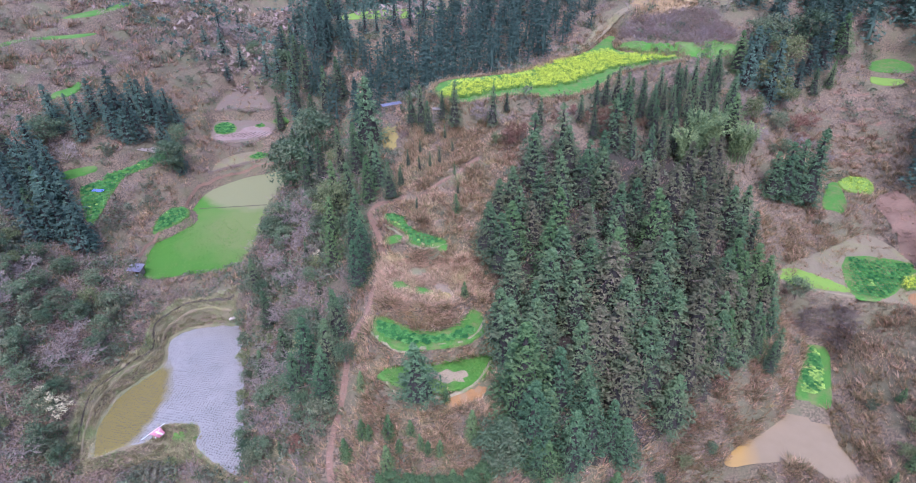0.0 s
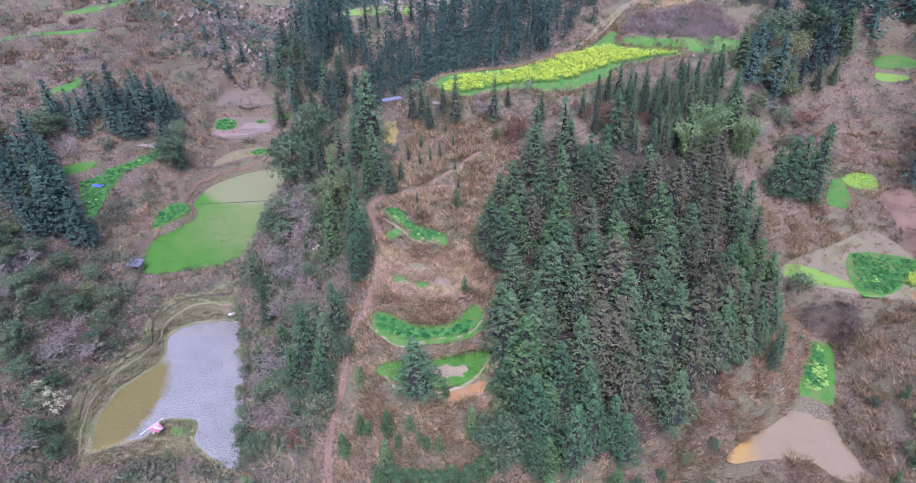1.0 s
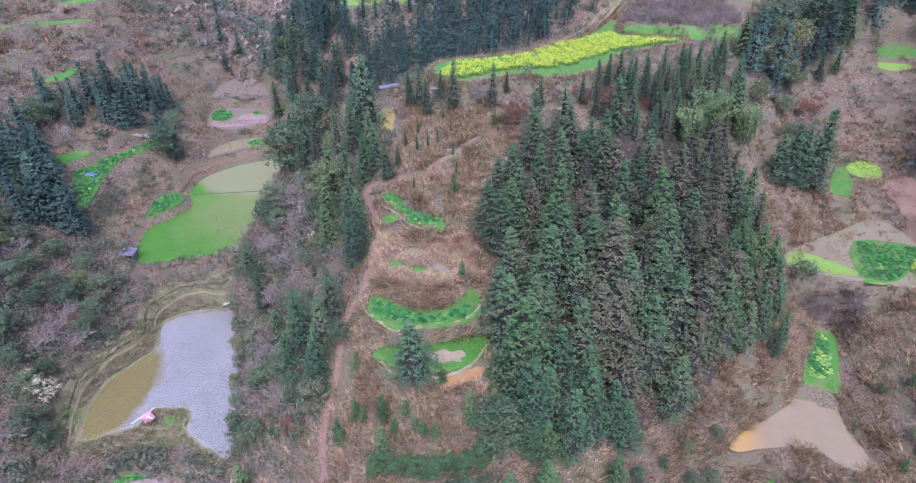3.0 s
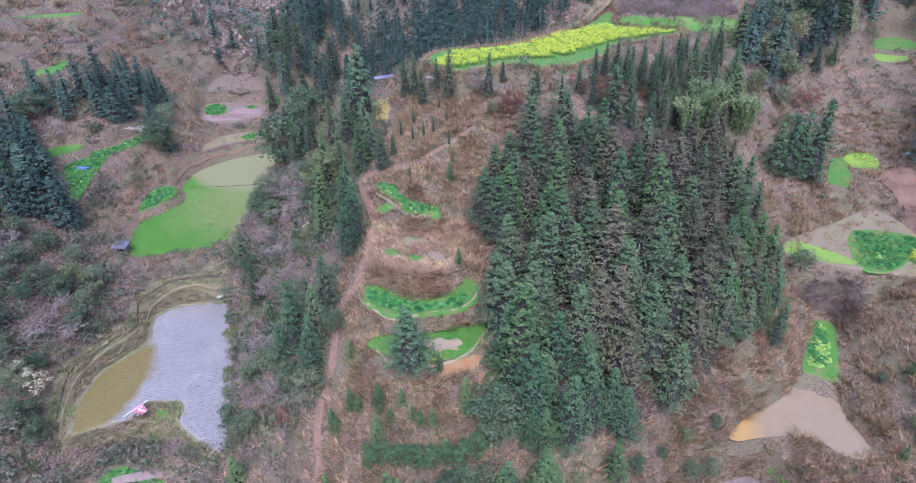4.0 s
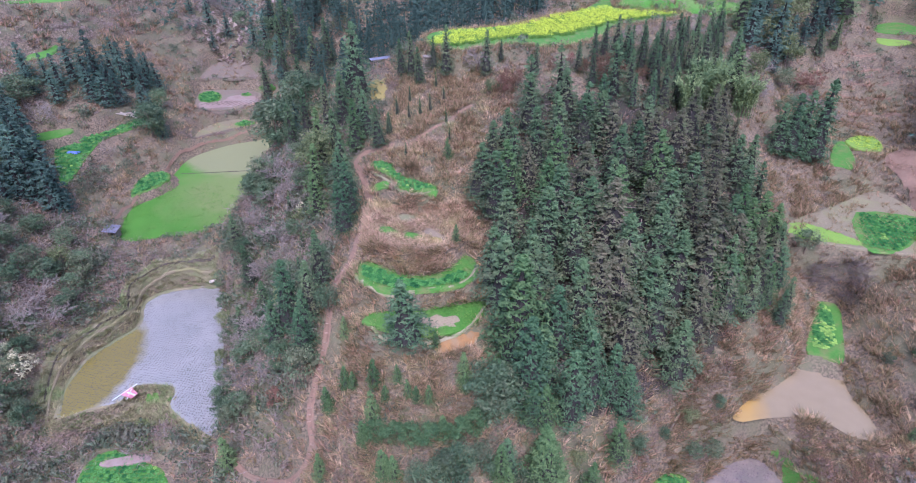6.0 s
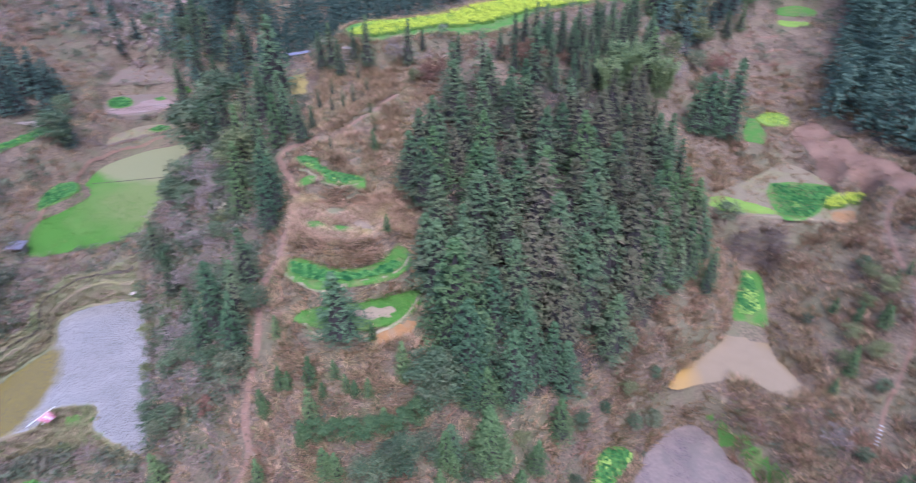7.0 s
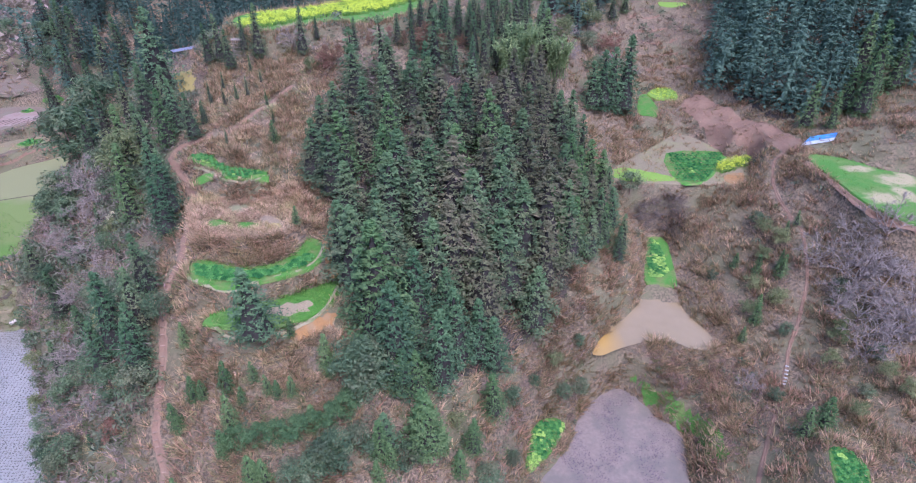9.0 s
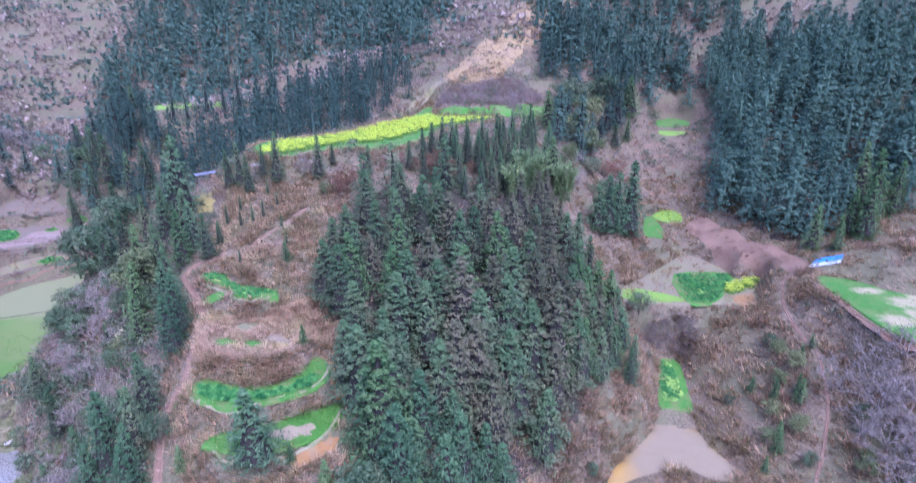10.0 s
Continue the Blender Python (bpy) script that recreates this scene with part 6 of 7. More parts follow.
fast("reed_fringe", *stamp(tuft(750, 10, 1.2, 0.6, 0.06), q, rng.uniform(0.6, 1.2, len(q)), rng), STRAW, "pale dry reeds along the rape field", "dry grass")

# dense brushwood on the knoll's face
knoll = np.array([(13.9, 142.3), (16.1, 145.2), (20.6, 145), (28.9, 149), (34, 150), (39.8, 144.7), (31.4, 137.9), (22.1, 137.4), (15.2, 138.4)])
q = scatter(1300, knoll.min(0), knoll.max(0), 99)
q = q[outline_distance(knoll, q[:, 0], q[:, 1]) < 0]
half = rng.rand(len(q)) < 0.45
fast("knoll_brush", *stamp(brush(525, 15, 1.0, 0.02), q[half], rng.uniform(1.0, 2.0, half.sum()), rng), BRUSHWOOD, "mauve-grey brushwood on the knoll", "scrub")
fast("knoll_scrub", *stamp(bush(535, 40, 0.11), q[~half], rng.uniform(0.8, 1.6, (~half).sum()), rng), RUSSET_SCRUB, "reddish-brown scrub on the knoll", "scrub")
q = scatter(900, (17, 144), (32, 157), 100)
q = q[outline_distance(np.array([(17.4, 145.3), (20.7, 150.5), (24.0, 153.8), (30.1, 156.9), (31.4, 152.7), (26.6, 148.2), (20.5, 144.7)]), q[:, 0], q[:, 1]) < 1]
fast("knoll_straw", *stamp(tuft(765, 10, 1.1, 0.9, 0.09), q, rng.uniform(0.6, 1.2, len(q)), rng), STRAW, "golden straw grass on the knoll", "dry grass")

# scrub and grass on the far west terraces
q = sown(11000, (-235, 80), (-105, 215), 97, 1.0, 0.6)
far_mix = ripple(q[:, 0], q[:, 1], 16, 98) + rng.normal(size=len(q)) * 0.4
for name, sel, mat, label, shape, big in (("west_brown_scrub", far_mix < 0.1, HAZED_SCRUB, "brown scrub on the west terraces", bush(542, 24, 0.10), (1.2, 2.6)),
                                          ("west_straw_grass", (far_mix >= 0.1) & (far_mix < 0.8), PINK_STRAW, "dry grass on the west terraces", tuft(760, 10, 1.1, 0.9, 0.09), (1.2, 2.4)),
                                          ("west_green_scrub", far_mix >= 0.8, HAZED_LEAF, "dull green scrub on the west terraces", bush(543, 24, 0.11), (1.2, 3.0))):
    xy = q[sel]
    fast(name, *stamp(shape, xy, rng.uniform(*big, len(xy)), rng), mat, label, "scrub" if "scrub" in name else "dry grass")


# ---- paddy, ponds and mud ----
def pool(name, outline, level, material, label):
    p = np.array(outline)
    bm = bmesh.new()
    bm.faces.new([bm.verts.new((*q, level)) for q in p])
    bmesh.ops.recalc_face_normals(bm, faces=bm.faces)
    if next(iter(bm.faces)).normal.z < 0:
        bmesh.ops.reverse_faces(bm, faces=bm.faces)
    return tagged(part(name, bm, material, None), label, "water", kind="structure")


def bund(name, line, width, high, material, label, closed=False, seed=7):
    """A rounded earth bank along a line."""
    c = curve_round(line, 5, closed=closed)
    d = np.gradient(c, axis=0)
    d /= np.linalg.norm(d, axis=1)[:, None] + 1e-9
    side = np.stack([-d[:, 1], d[:, 0]], 1)
    rng = np.random.RandomState(seed)
    v, f = [], []
    for k, q in enumerate(c):
        w, h = width * rng.uniform(0.85, 1.2), high * rng.uniform(0.85, 1.15)
        base = float(sheet_z(*q))
        for s, u in ((-1, -0.3), (-0.7, 0.6), (-0.3, 1.0), (0.3, 1.0), (0.7, 0.6), (1, -0.3)):
            v.append((*(q + side[k] * w * 0.5 * s), base + h * u))
    n = len(c)
    for k in range(n if closed else n - 1):
        for s in range(5):
            a, b = k * 6 + s, (k + 1) % n * 6 + s
            f.append((a, a + 1, b + 1, b))
    return tagged(link(name, v, f, material, smooth=True), label, "bank", kind="structure")


for k, line in enumerate(([(-83.2, 134.9), (-77, 135.1), (-71.6, 138.3), (-67.0, 142.6)], [(-76.6, 121.2), (-73.1, 126.0), (-68.8, 129.8), (-61.4, 132.8)], [(-88.5, 149.4), (-80.2, 153.3), (-74.0, 154.0)])):
    bund("bank_terrace", line, 1.5, 0.32, DARK_BANK, "steep dark earth bank of a valley terrace", seed=40 + k)
P = FIELDS["paddy"][2]
pool("water_paddy", ROUND["paddy"], lev("paddy"), PADDY_WATER, "grey silty water over rows of rice stubble")
bund("bank_paddy", P[:10], 1.2, 0.14, BANK, "grassy earth bank along the paddy")
draped("bank_paddy_outer", [(-50.5, 81), (-55, 80.2), (-60, 78.5), (-62.8, 73.5), (-60.8, 68), (-62.3, 63.8), (-64, 59), (-63.5, 54), (-62, 49.5), (-59.5, 50.5), (-61.6, 55), (-61.9, 59.4), (-60, 64), (-58.6, 68), (-60.6, 72.5), (-58.8, 76.2), (-54.8, 78.3), (-50, 79.4)], BANK, "olive-brown grassy bank beside the ditch", "bank", 0.1)
bund("path_crest", [(-50.4, 79.6), (-54.8, 78.7), (-58.6, 76.6), (-60.4, 73.2), (-59.4, 69.4), (-59.6, 65.6), (-61.1, 62.4), (-61.9, 58.6), (-61.6, 54.2), (-60.4, 50.8), (-58.4, 47.4)], 0.5, 0.32, TAN_PLOT, "pale trodden crest of the paddy bank", seed=14)
LIP = surface("pale_dry_lip", (0.34, 0.27, 0.17), (0.22, 0.19, 0.10), (0.18, 0.20, 0.08), fine=3, broad=0.8, bump=0.6)
bund("terrace_lip", [(-17.6, 56.2), (-15.6, 54.6), (-13.4, 53.8), (-11.3, 54.2), (-8.8, 55.3), (-6.2, 56.3), (-4.6, 58.3), (-4.0, 61.0)], 0.5, 0.16, LIP, "pale dry grass lip of the cabbage terrace", seed=15)
bund("terrace_lip_2", [(-15.5, 51.4), (-14.2, 50.1), (-11.8, 49.2), (-7.6, 49.3), (-5.0, 50.5), (-3.4, 52.6), (-2.4, 55.6)], 0.5, 0.16, LIP, "pale dry grass lip of the grass terrace", seed=16)
bund("terrace_lip_3", [(-20.6, 75.0), (-18.0, 72.9), (-15.6, 70.5), (-13.4, 70.0), (-11.0, 71.4)], 0.4, 0.16, LIP, "pale dry grass lip of the small terrace", seed=17)
bund("bank_paddy_south", P[9:12] + P[14:18], 0.8, 0.12, TAN_PLOT, "low pale bank along the paddy", seed=9)
rows, at = [], ROUND["paddy"]
lo, hi = at.min(0), at.max(0)
X, Y = np.meshgrid(np.arange(lo[0], hi[0], 0.43), np.arange(lo[1], hi[1], 0.41))
X, Y = X + 0.12 * ripple(X, Y, 9, 51) * 2, Y + 0.12 * ripple(X, Y, 8, 52) * 2
q = np.stack([X.ravel(), Y.ravel()], 1) + rng.normal(size=(X.size, 2)) * 0.03
keep = (outline_distance(at, q[:, 0], q[:, 1]) < -0.35) & (ripple(q[:, 0], q[:, 1], 11, 53) + rng.normal(size=len(q)) * 0.25 < 1.1)
q = q[keep]
v, f = stamp(bush(611, 10, 0.3), q, rng.uniform(0.22, 0.33, len(q)), rng, rng.uniform(0.2, 0.3, len(q)))
v[:, 2] += 0.14
fast("rice_stubble", v, f, STUBBLE, "rows of cut rice stubble standing in water", "stubble")

pool("water_pond", ROUND["pond"], lev("pond"), POND_WATER, "beige muddy pond water")
mud_field = flat("mud_field", ROUND["mud"], lev("mud"), MUD, "wet mauve-grey mud of a drained paddy", "field")
q = scatter(5200, ROUND["mud"].min(0), ROUND["mud"].max(0), 61)
q = q[(outline_distance(ROUND["mud"], q[:, 0], q[:, 1]) < -0.4) & (ripple(q[:, 0], q[:, 1], 6, 62) > -0.1)]
v, f = stamp(bush(610, 5, 0.2), q, rng.uniform(0.25, 0.6, len(q)), rng, rng.uniform(0.1, 0.2, len(q)))
v[:, 2] += 0.14
fast("mud_clods", v, f, MUD_DARK, "dark clods and stubble in the mud", "clods")
draped("bank_mud_green", [(34, 55.6), (36, 53), (38.2, 49.5), (40, 46), (39.4, 41), (38.2, 41), (38.3, 46.5), (36.6, 49.8), (35.2, 53)], GREEN_PLOT, "green weedy margin beside the mud field", "bank", 0.12)


# ---- vegetable beds ----
def rosette(seed, r=0.3):
    rng = np.random.RandomState(seed)
    v, f = [(0, 0, 0.16)], []
    for ring, (n, rad, hi, lo) in enumerate(((7, r, 0.16, 0.05), (5, r * 0.55, 0.24, 0.1))):
        for k in range(n):
            a = 2 * math.pi * (k + 0.5 * ring) / n + rng.uniform(-0.2, 0.2)
            c, s, w = math.cos(a), math.sin(a), rad * 0.5
            i = len(v)
            v += [(0.03 * c, 0.03 * s, lo), (c * rad * 0.6 - s * w, s * rad * 0.6 + c * w, hi), (c * rad * 0.6 + s * w, s * rad * 0.6 - c * w, hi), (c * rad, s * rad, hi * 0.7)]
            f += [(i, i + 2, i + 1), (i + 1, i + 2, i + 3)]
    me = bpy.data.meshes.new("cabbage")
    me.from_pydata(v, [], f)
    return me


LEAVES = []
for k, m in ((1, CABBAGE), (2, CABBAGE), (3, YELLOW_CABBAGE)):
    me = rosette(k)
    me.materials.append(m)
    LEAVES.append(me)


def bed(plot, outline, level, gap, yellow, seed, limit=290, size=(0.8, 1.3)):
    """Cabbages in rows on a plot."""
    rr = random.Random(seed)
    p = np.array(outline)
    lo, hi = p.min(0), p.max(0)
    ang = rr.uniform(-0.3, 0.3)
    X, Y = np.meshgrid(np.arange(lo[0] - 3, hi[0] + 3, gap), np.arange(lo[1] - 3, hi[1] + 3, gap * 1.1))
    mid = p.mean(0)
    x, y = X.ravel() - mid[0], Y.ravel() - mid[1]
    x, y = x * math.cos(ang) - y * math.sin(ang) + mid[0], x * math.sin(ang) + y * math.cos(ang) + mid[1]
    ok = np.nonzero(outline_distance(p, x, y) < -0.25)[0]
    rr.shuffle(ok)
    for i in ok[:limit]:
        tint = ripple(x[i], y[i], 5, seed) + rr.uniform(-0.5, 0.5)
        ob = new("cabbage", LEAVES[2] if tint > 1.2 - 2 * yellow else LEAVES[rr.randint(0, 1)])
        s = rr.uniform(*size)
        ob.parent = plot
        ob.matrix_basis = pose(x[i] + rr.uniform(-0.07, 0.07), y[i] + rr.uniform(-0.07, 0.07), level - 0.04, 0, 0, rr.uniform(0, 360)) @ Matrix.Diagonal((s, s, s * 1.2, 1))


TB = np.array([(-17.4, 57.0), (-17.2, 58.2), (-15.4, 57.9), (-12.9, 56.7), (-10, 56.5), (-7.8, 57.4), (-6.0, 59.5), (-5.0, 59.6), (-4.6, 57.9), (-6.4, 56.4), (-9.5, 55.1), (-12.9, 54.3), (-15.0, 54.8), (-16.6, 55.7)])
bed(PLOTS["terrace_cabbage"], TB, lev("terr1"), 0.42, 0.3, 1, 290, (1.0, 1.5))
bed(PLOTS["terrace_small"], ROUND["terr3"], lev("terr3"), 0.5, 0.2, 2, 120)
bed(PLOTS["plot_pond"], np.array([(42.2, 73.5), (43.6, 76.4), (45.0, 79.2), (46.4, 78.9), (45.9, 74.5), (44.6, 69.8), (43.0, 68.8), (40.8, 69.0)]), lev("patch"), 0.36, 0.6, 3, 290, (0.7, 1.1))
bed(PLOTS["plot_mud"], ROUND["mudveg"], lev("mudveg"), 0.36, 0.5, 4, 200, (0.6, 1.0))
bed(PLOTS["plot_low"], ROUND["veg_br"], lev("veg_br"), 0.36, 0.15, 5, 200, (0.6, 1.0))
bed(PLOTS["plot_paddy"], ROUND["lowveg"], lev("lowveg"), 0.55, 0.15, 6, 240)
bed(PLOTS["plot_small"], ROUND["small_green"], lev("small_green"), 0.5, 0.1, 7, 120)
bed(PLOTS["plot_west"], ROUND["lveg"], lev("lveg"), 0.6, 0.1, 8, 290, (1, 1.5))
EAST_BED = np.array([(52.4, 93.6), (63.1, 93.6), (60.4, 89.1), (54.5, 82.7), (49.6, 82.9)])
east_bed = flat("plot_east_bed", curve_round(EAST_BED, 3), lev("rfield") + 0.05, GREEN_PLOT, "green vegetable bed in the fallow field", "field", thick=0.2)
bed(east_bed, EAST_BED, lev("rfield") + 0.05, 0.6, 0.1, 9, 200)
flat("plot_east_red", curve_round([(58.7, 84.8), (62.5, 85.5), (59.9, 81.5), (57.6, 82.2)], 2), lev("rfield") + 0.05, ORANGE_SOIL, "small bed of bare red soil", "field", thick=0.2)
overlay("plot_east_grass", [(41.0, 87.4), (43.5, 88.0), (49.5, 84.5), (48.5, 83.0), (40.5, 83.8)], lev("rfield") + 0.03, YELLOW_GRASS, "yellow-green grassy edge of the fallow field", "field", 3)
ribbon("ditch_meadow", [(-72.6, 109), (-66, 111.2), (-59, 113.7)], 0.3, WATER_LINE, "narrow dark ditch across the meadow", "ditch", 0.17)
LITTER_SPOT = curve_round([(-9.9, 51.6), (-9.2, 52.4), (-8.4, 52.5), (-7.6, 53.3), (-6.4, 53.0), (-5.3, 53.5), (-4.6, 52.6), (-5.2, 52.0), (-4.9, 51.4), (-6.3, 51.2), (-7.2, 50.6), (-8.5, 51.1)], 3)
flat("terrace_bare", LITTER_SPOT, lev("terr2") + 0.015, LITTER, "bare straw-strewn patch on the grass terrace", "field", thick=0.15)
pink = [(-81.4, 136.2), (-83.3, 139.6), (-79.0, 141.7), (-77.8, 145.9), (-72.9, 147.0), (-69.8, 142.9), (-74.4, 138.9)]
overlay("plot_tilled", pink, lev("terr_pink") + 0.03, PINK_PLOT, "reddish tilled bed on the brown terrace", "field", 4)
for k, (name, ring, n, m) in enumerate((("plot_cabbage", [(-86.0, 143.3), (-86.4, 146.0), (-84.4, 147.8), (-81.0, 145.9), (-79.6, 142.4), (-81.1, 139.8), (-84.0, 140.4)], "terr_pink", GREEN_PLOT),
                                        ("plot_tiny", [(-76.4, 147.0), (-75.1, 149.0), (-73.5, 147.7), (-74.5, 146.0)], "terr_pink", GREEN_PLOT),
                                        ("plot_tan_bed", [(-71.3, 132.3), (-70.2, 134.4), (-67.4, 135.0), (-66.8, 132.6), (-69.2, 131.2)], "terr_tan", GREEN_PLOT))):
    ob = flat(name, curve_round(ring, 3), lev(n) + 0.06, m, "green cabbage bed on a fallow terrace", "field", thick=0.2)
    bed(ob, ring, lev(n) + 0.06, 0.62, 0.2, 20 + k, 130, (1.0, 1.5))
flat("plot_terrace_end", curve_round([(-67.3, 140.0), (-65.9, 142.4), (-62.6, 143.2), (-62.7, 140.4)], 3), float(sheet_z(-64.8, 141.5)) + 0.25, GREEN_PLOT, "small green bed at the terrace's end", "field", thick=0.6)
for k in range(9):
    u = k / 8
    a0, b0 = np.array((-82.6, 138.2)) * (1 - u) + np.array((-72.2, 139.9)) * u, np.array((-79.4, 141.2)) * (1 - u) + np.array((-70.6, 144.6)) * u
    ribbon("furrow", [tuple(a0), tuple((a0 + b0) / 2), tuple(b0)], 0.3, WATER_LINE, "dark furrow in the tilled bed", "furrow", 0.18, seed=30 + k)
for ring in BEDS:
    draped("hill_bed", ring, GREEN_PLOT, "tiny green vegetable bed on the hill", "field", 0.19, 0.3)
draped("gold_grass", GOLD, OCHRE_GRASS, "patch of golden grass on the hill", "dry grass", 0.17, 0.4)


flat("plot_paddy_bare", curve_round([(-49.1, 44.2), (-46.7, 45.5), (-44.3, 46.4), (-43.1, 45.5), (-46.0, 44.4), (-48.1, 43.6)], 3), lev("lowveg") + 0.28, PINK_PLOT, "bare tilled strip between vegetable beds", "field", thick=0.5)

# short grass on the lawns, and a fringe along the terraces
sod = []
for n, per in (("meadow", 9), ("terr2", 30), ("terr1", 14), ("terr3", 10), ("rmeadow", 3), ("small_green", 8)):
    p = ROUND[n]
    q = scatter(int((p.max(0) - p.min(0)).prod() * per), p.min(0), p.max(0), len(n) + 80)
    q = q[(outline_distance(p, q[:, 0], q[:, 1]) < 0.25) & (ripple(q[:, 0], q[:, 1], 5, 84) > -0.5)]
    q = q[(outline_distance(TB, q[:, 0], q[:, 1]) > -0.2) & ((n != "meadow") | (q[:, 1] + 3 * ripple(q[:, 0], q[:, 1], 12, 85) < 104))]
    q = q[outline_distance(LITTER_SPOT, q[:, 0], q[:, 1]) > 0.1 * rng.normal(size=len(q))]
    v, f = stamp(tuft(720, 5, 0.2, 0.2, 0.05), q, rng.uniform(0.6, 1.5, len(q)), rng)
    v[:, 2] += 0.12
    sod.append((v, f))
fast("short_grass", *gather(sod), GRASS_BLADES, "short bright green grass on the terraces", "grass")
p = ROUND["paddy"]
ribbon("ditch_paddy", [(-50.3, 80.2), (-55, 79.3), (-59.4, 77.4), (-61.7, 73), (-59.7, 68), (-61.2, 63.9), (-62.9, 59.2), (-62.5, 54.5), (-60.8, 50)], 0.28, WATER_LINE, "narrow dark ditch round the paddy", "ditch", 0.22, seed=21)
q = scatter(14000, PADDY_RIM.min(0), PADDY_RIM.max(0), 86)
q = q[(outline_distance(PADDY_RIM, q[:, 0], q[:, 1]) < 0) & (outline_distance(p, q[:, 0], q[:, 1]) > 0.1)]
fast("bank_grass", *stamp(tuft(730, 9, 0.5, 0.4, 0.06), q, rng.uniform(0.5, 1.3, len(q)), rng, sink=-0.06), BANK_BLADES, "olive-brown grass on the paddy banks", "grass")
for k, (x, y) in enumerate(((-47.6, 54.2), (-45.2, 53.9))):
    ring = np.array([(x + 0.9 * math.cos(a) * (1 + 0.2 * math.sin(3 * a + k)), y + 0.55 * math.sin(a)) for a in np.linspace(0, 6.28, 13)[:-1]])
    draped("paddy_bed", ring, LAWN, "small green bed on the paddy's bank", "field", 0.16, 0.25)


ribbon("path_east_meadow", [(66.4, 77.5), (66.3, 71), (66.0, 65), (66.8, 61.5), (69.5, 58)], 0.9, SOIL, "worn earth edge of the east meadow", seed=12)


# ---- flowering rape ----
def rape_plants(name, outline, inset, per, seed, label, tall=1.0):
    p = np.array(outline)
    lo, hi = p.min(0), p.max(0)
    q = scatter(int((hi - lo).prod() * per), lo, hi, seed)
    d = outline_distance(p, q[:, 0], q[:, 1])
    q = q[(d < -inset) & (ripple(q[:, 0], q[:, 1], 3.5, seed) + 0.4 * ripple(q[:, 0], q[:, 1], 1.2, seed + 1) > -0.75 + 0.5 * np.exp(d / 1.5))]
    r = np.random.RandomState(seed)
    flower, green = [], []
    for k in range(3):
        v, f = bush(700 + k, 14, 0.13)
        v = [(a * 0.55, b * 0.55, 0.55 + 0.55 * c) for a, b, c in v]
        flower.append((v, f))
        green.append(tuft(710 + k, 8, 0.9, 0.5, 0.08))
    pick = r.randint(0, 3, len(q))
    for nm, shapes, m, lb in (("rape_blossom", flower, BLOSSOM, label), ("rape_stalks", green, STALK, "green stalks and leaves of flowering rape")):
        sets = [stamp(shapes[k], q[pick == k], r.uniform(0.8, 1.2, (pick == k).sum()) * tall, r) for k in range(3)]
        fast(nm, *gather(sets), m, lb, "rape")


YELLOW = [(-17.4, 98.8), (-17.2, 103.3), (-15.3, 107.3), (-6.2, 112.9), (1.2, 123.0), (8.7, 131.6), (12.0, 134.4), (15.0, 132.4), (21.9, 132.9), (26.1, 132.6), (18.3, 126.4), (12.1, 121.2), (8.4, 115.7), (3.6, 109.7), (-3.0, 106.6), (-8.1, 104.0), (-10.8, 100.9), (-13.9, 99.0)]
rape_plants("rape", curve_round(YELLOW, 4), 0.3, 9, 71, "bright yellow flowering rape in the hill field")
rape_plants("rape", curve_round([(58.6, 87.6), (61.9, 89.7), (66.1, 90.8), (64.3, 87.6), (57.8, 85.2)], 3), 0.1, 9, 72, "yellow flowering row in the fallow field", 1.1)
rape_plants("rape", ROUND["rgreen"], 0.3, 7, 73, "yellow-green flowering plot on the slope", 0.6)


# ---- small built things ----
def bar(bm, a, b, r):
    a, b = Vector(a), Vector(b)
    m = Matrix.Translation((a + b) / 2) @ (b - a).to_track_quat("Z", "Y").to_matrix().to_4x4()
    bmesh.ops.create_cone(bm, cap_ends=True, segments=6, radius1=r, radius2=r * 0.85, depth=(b - a).length, matrix=m)


def one_bar(name, parent, a, b, r, mat):
    bm = bmesh.new()
    bar(bm, a, b, r)
    return part(name, bm, mat, parent)


def sheet(name, parent, corners, sag, mat, label="", thick=0.03, n=6, ribs=0):
    """A thin sheet between four corners, sagging or ribbed."""
    a, b, c, d = (Vector(v) for v in corners)
    bm = bmesh.new()
    cols = n if not ribs else ribs * 2
    grid = []
    for i in range(cols + 1):
        row = []
        for j in range(n + 1):
            u, w = i / cols, j / n
            p = (a * (1 - u) + b * u) * (1 - w) + (d * (1 - u) + c * u) * w
            p.z -= sag * 16 * u * (1 - u) * w * (1 - w) if not ribs else 0.04 * (i % 2)
            row.append(bm.verts.new(p))
        grid.append(row)
    for i in range(cols):
        for j in range(n):
            bm.faces.new((grid[i][j], grid[i + 1][j], grid[i + 1][j + 1], grid[i][j + 1]))
    bmesh.ops.solidify(bm, geom=list(bm.faces), thickness=thick)
    return part(name, bm, mat, parent, label)


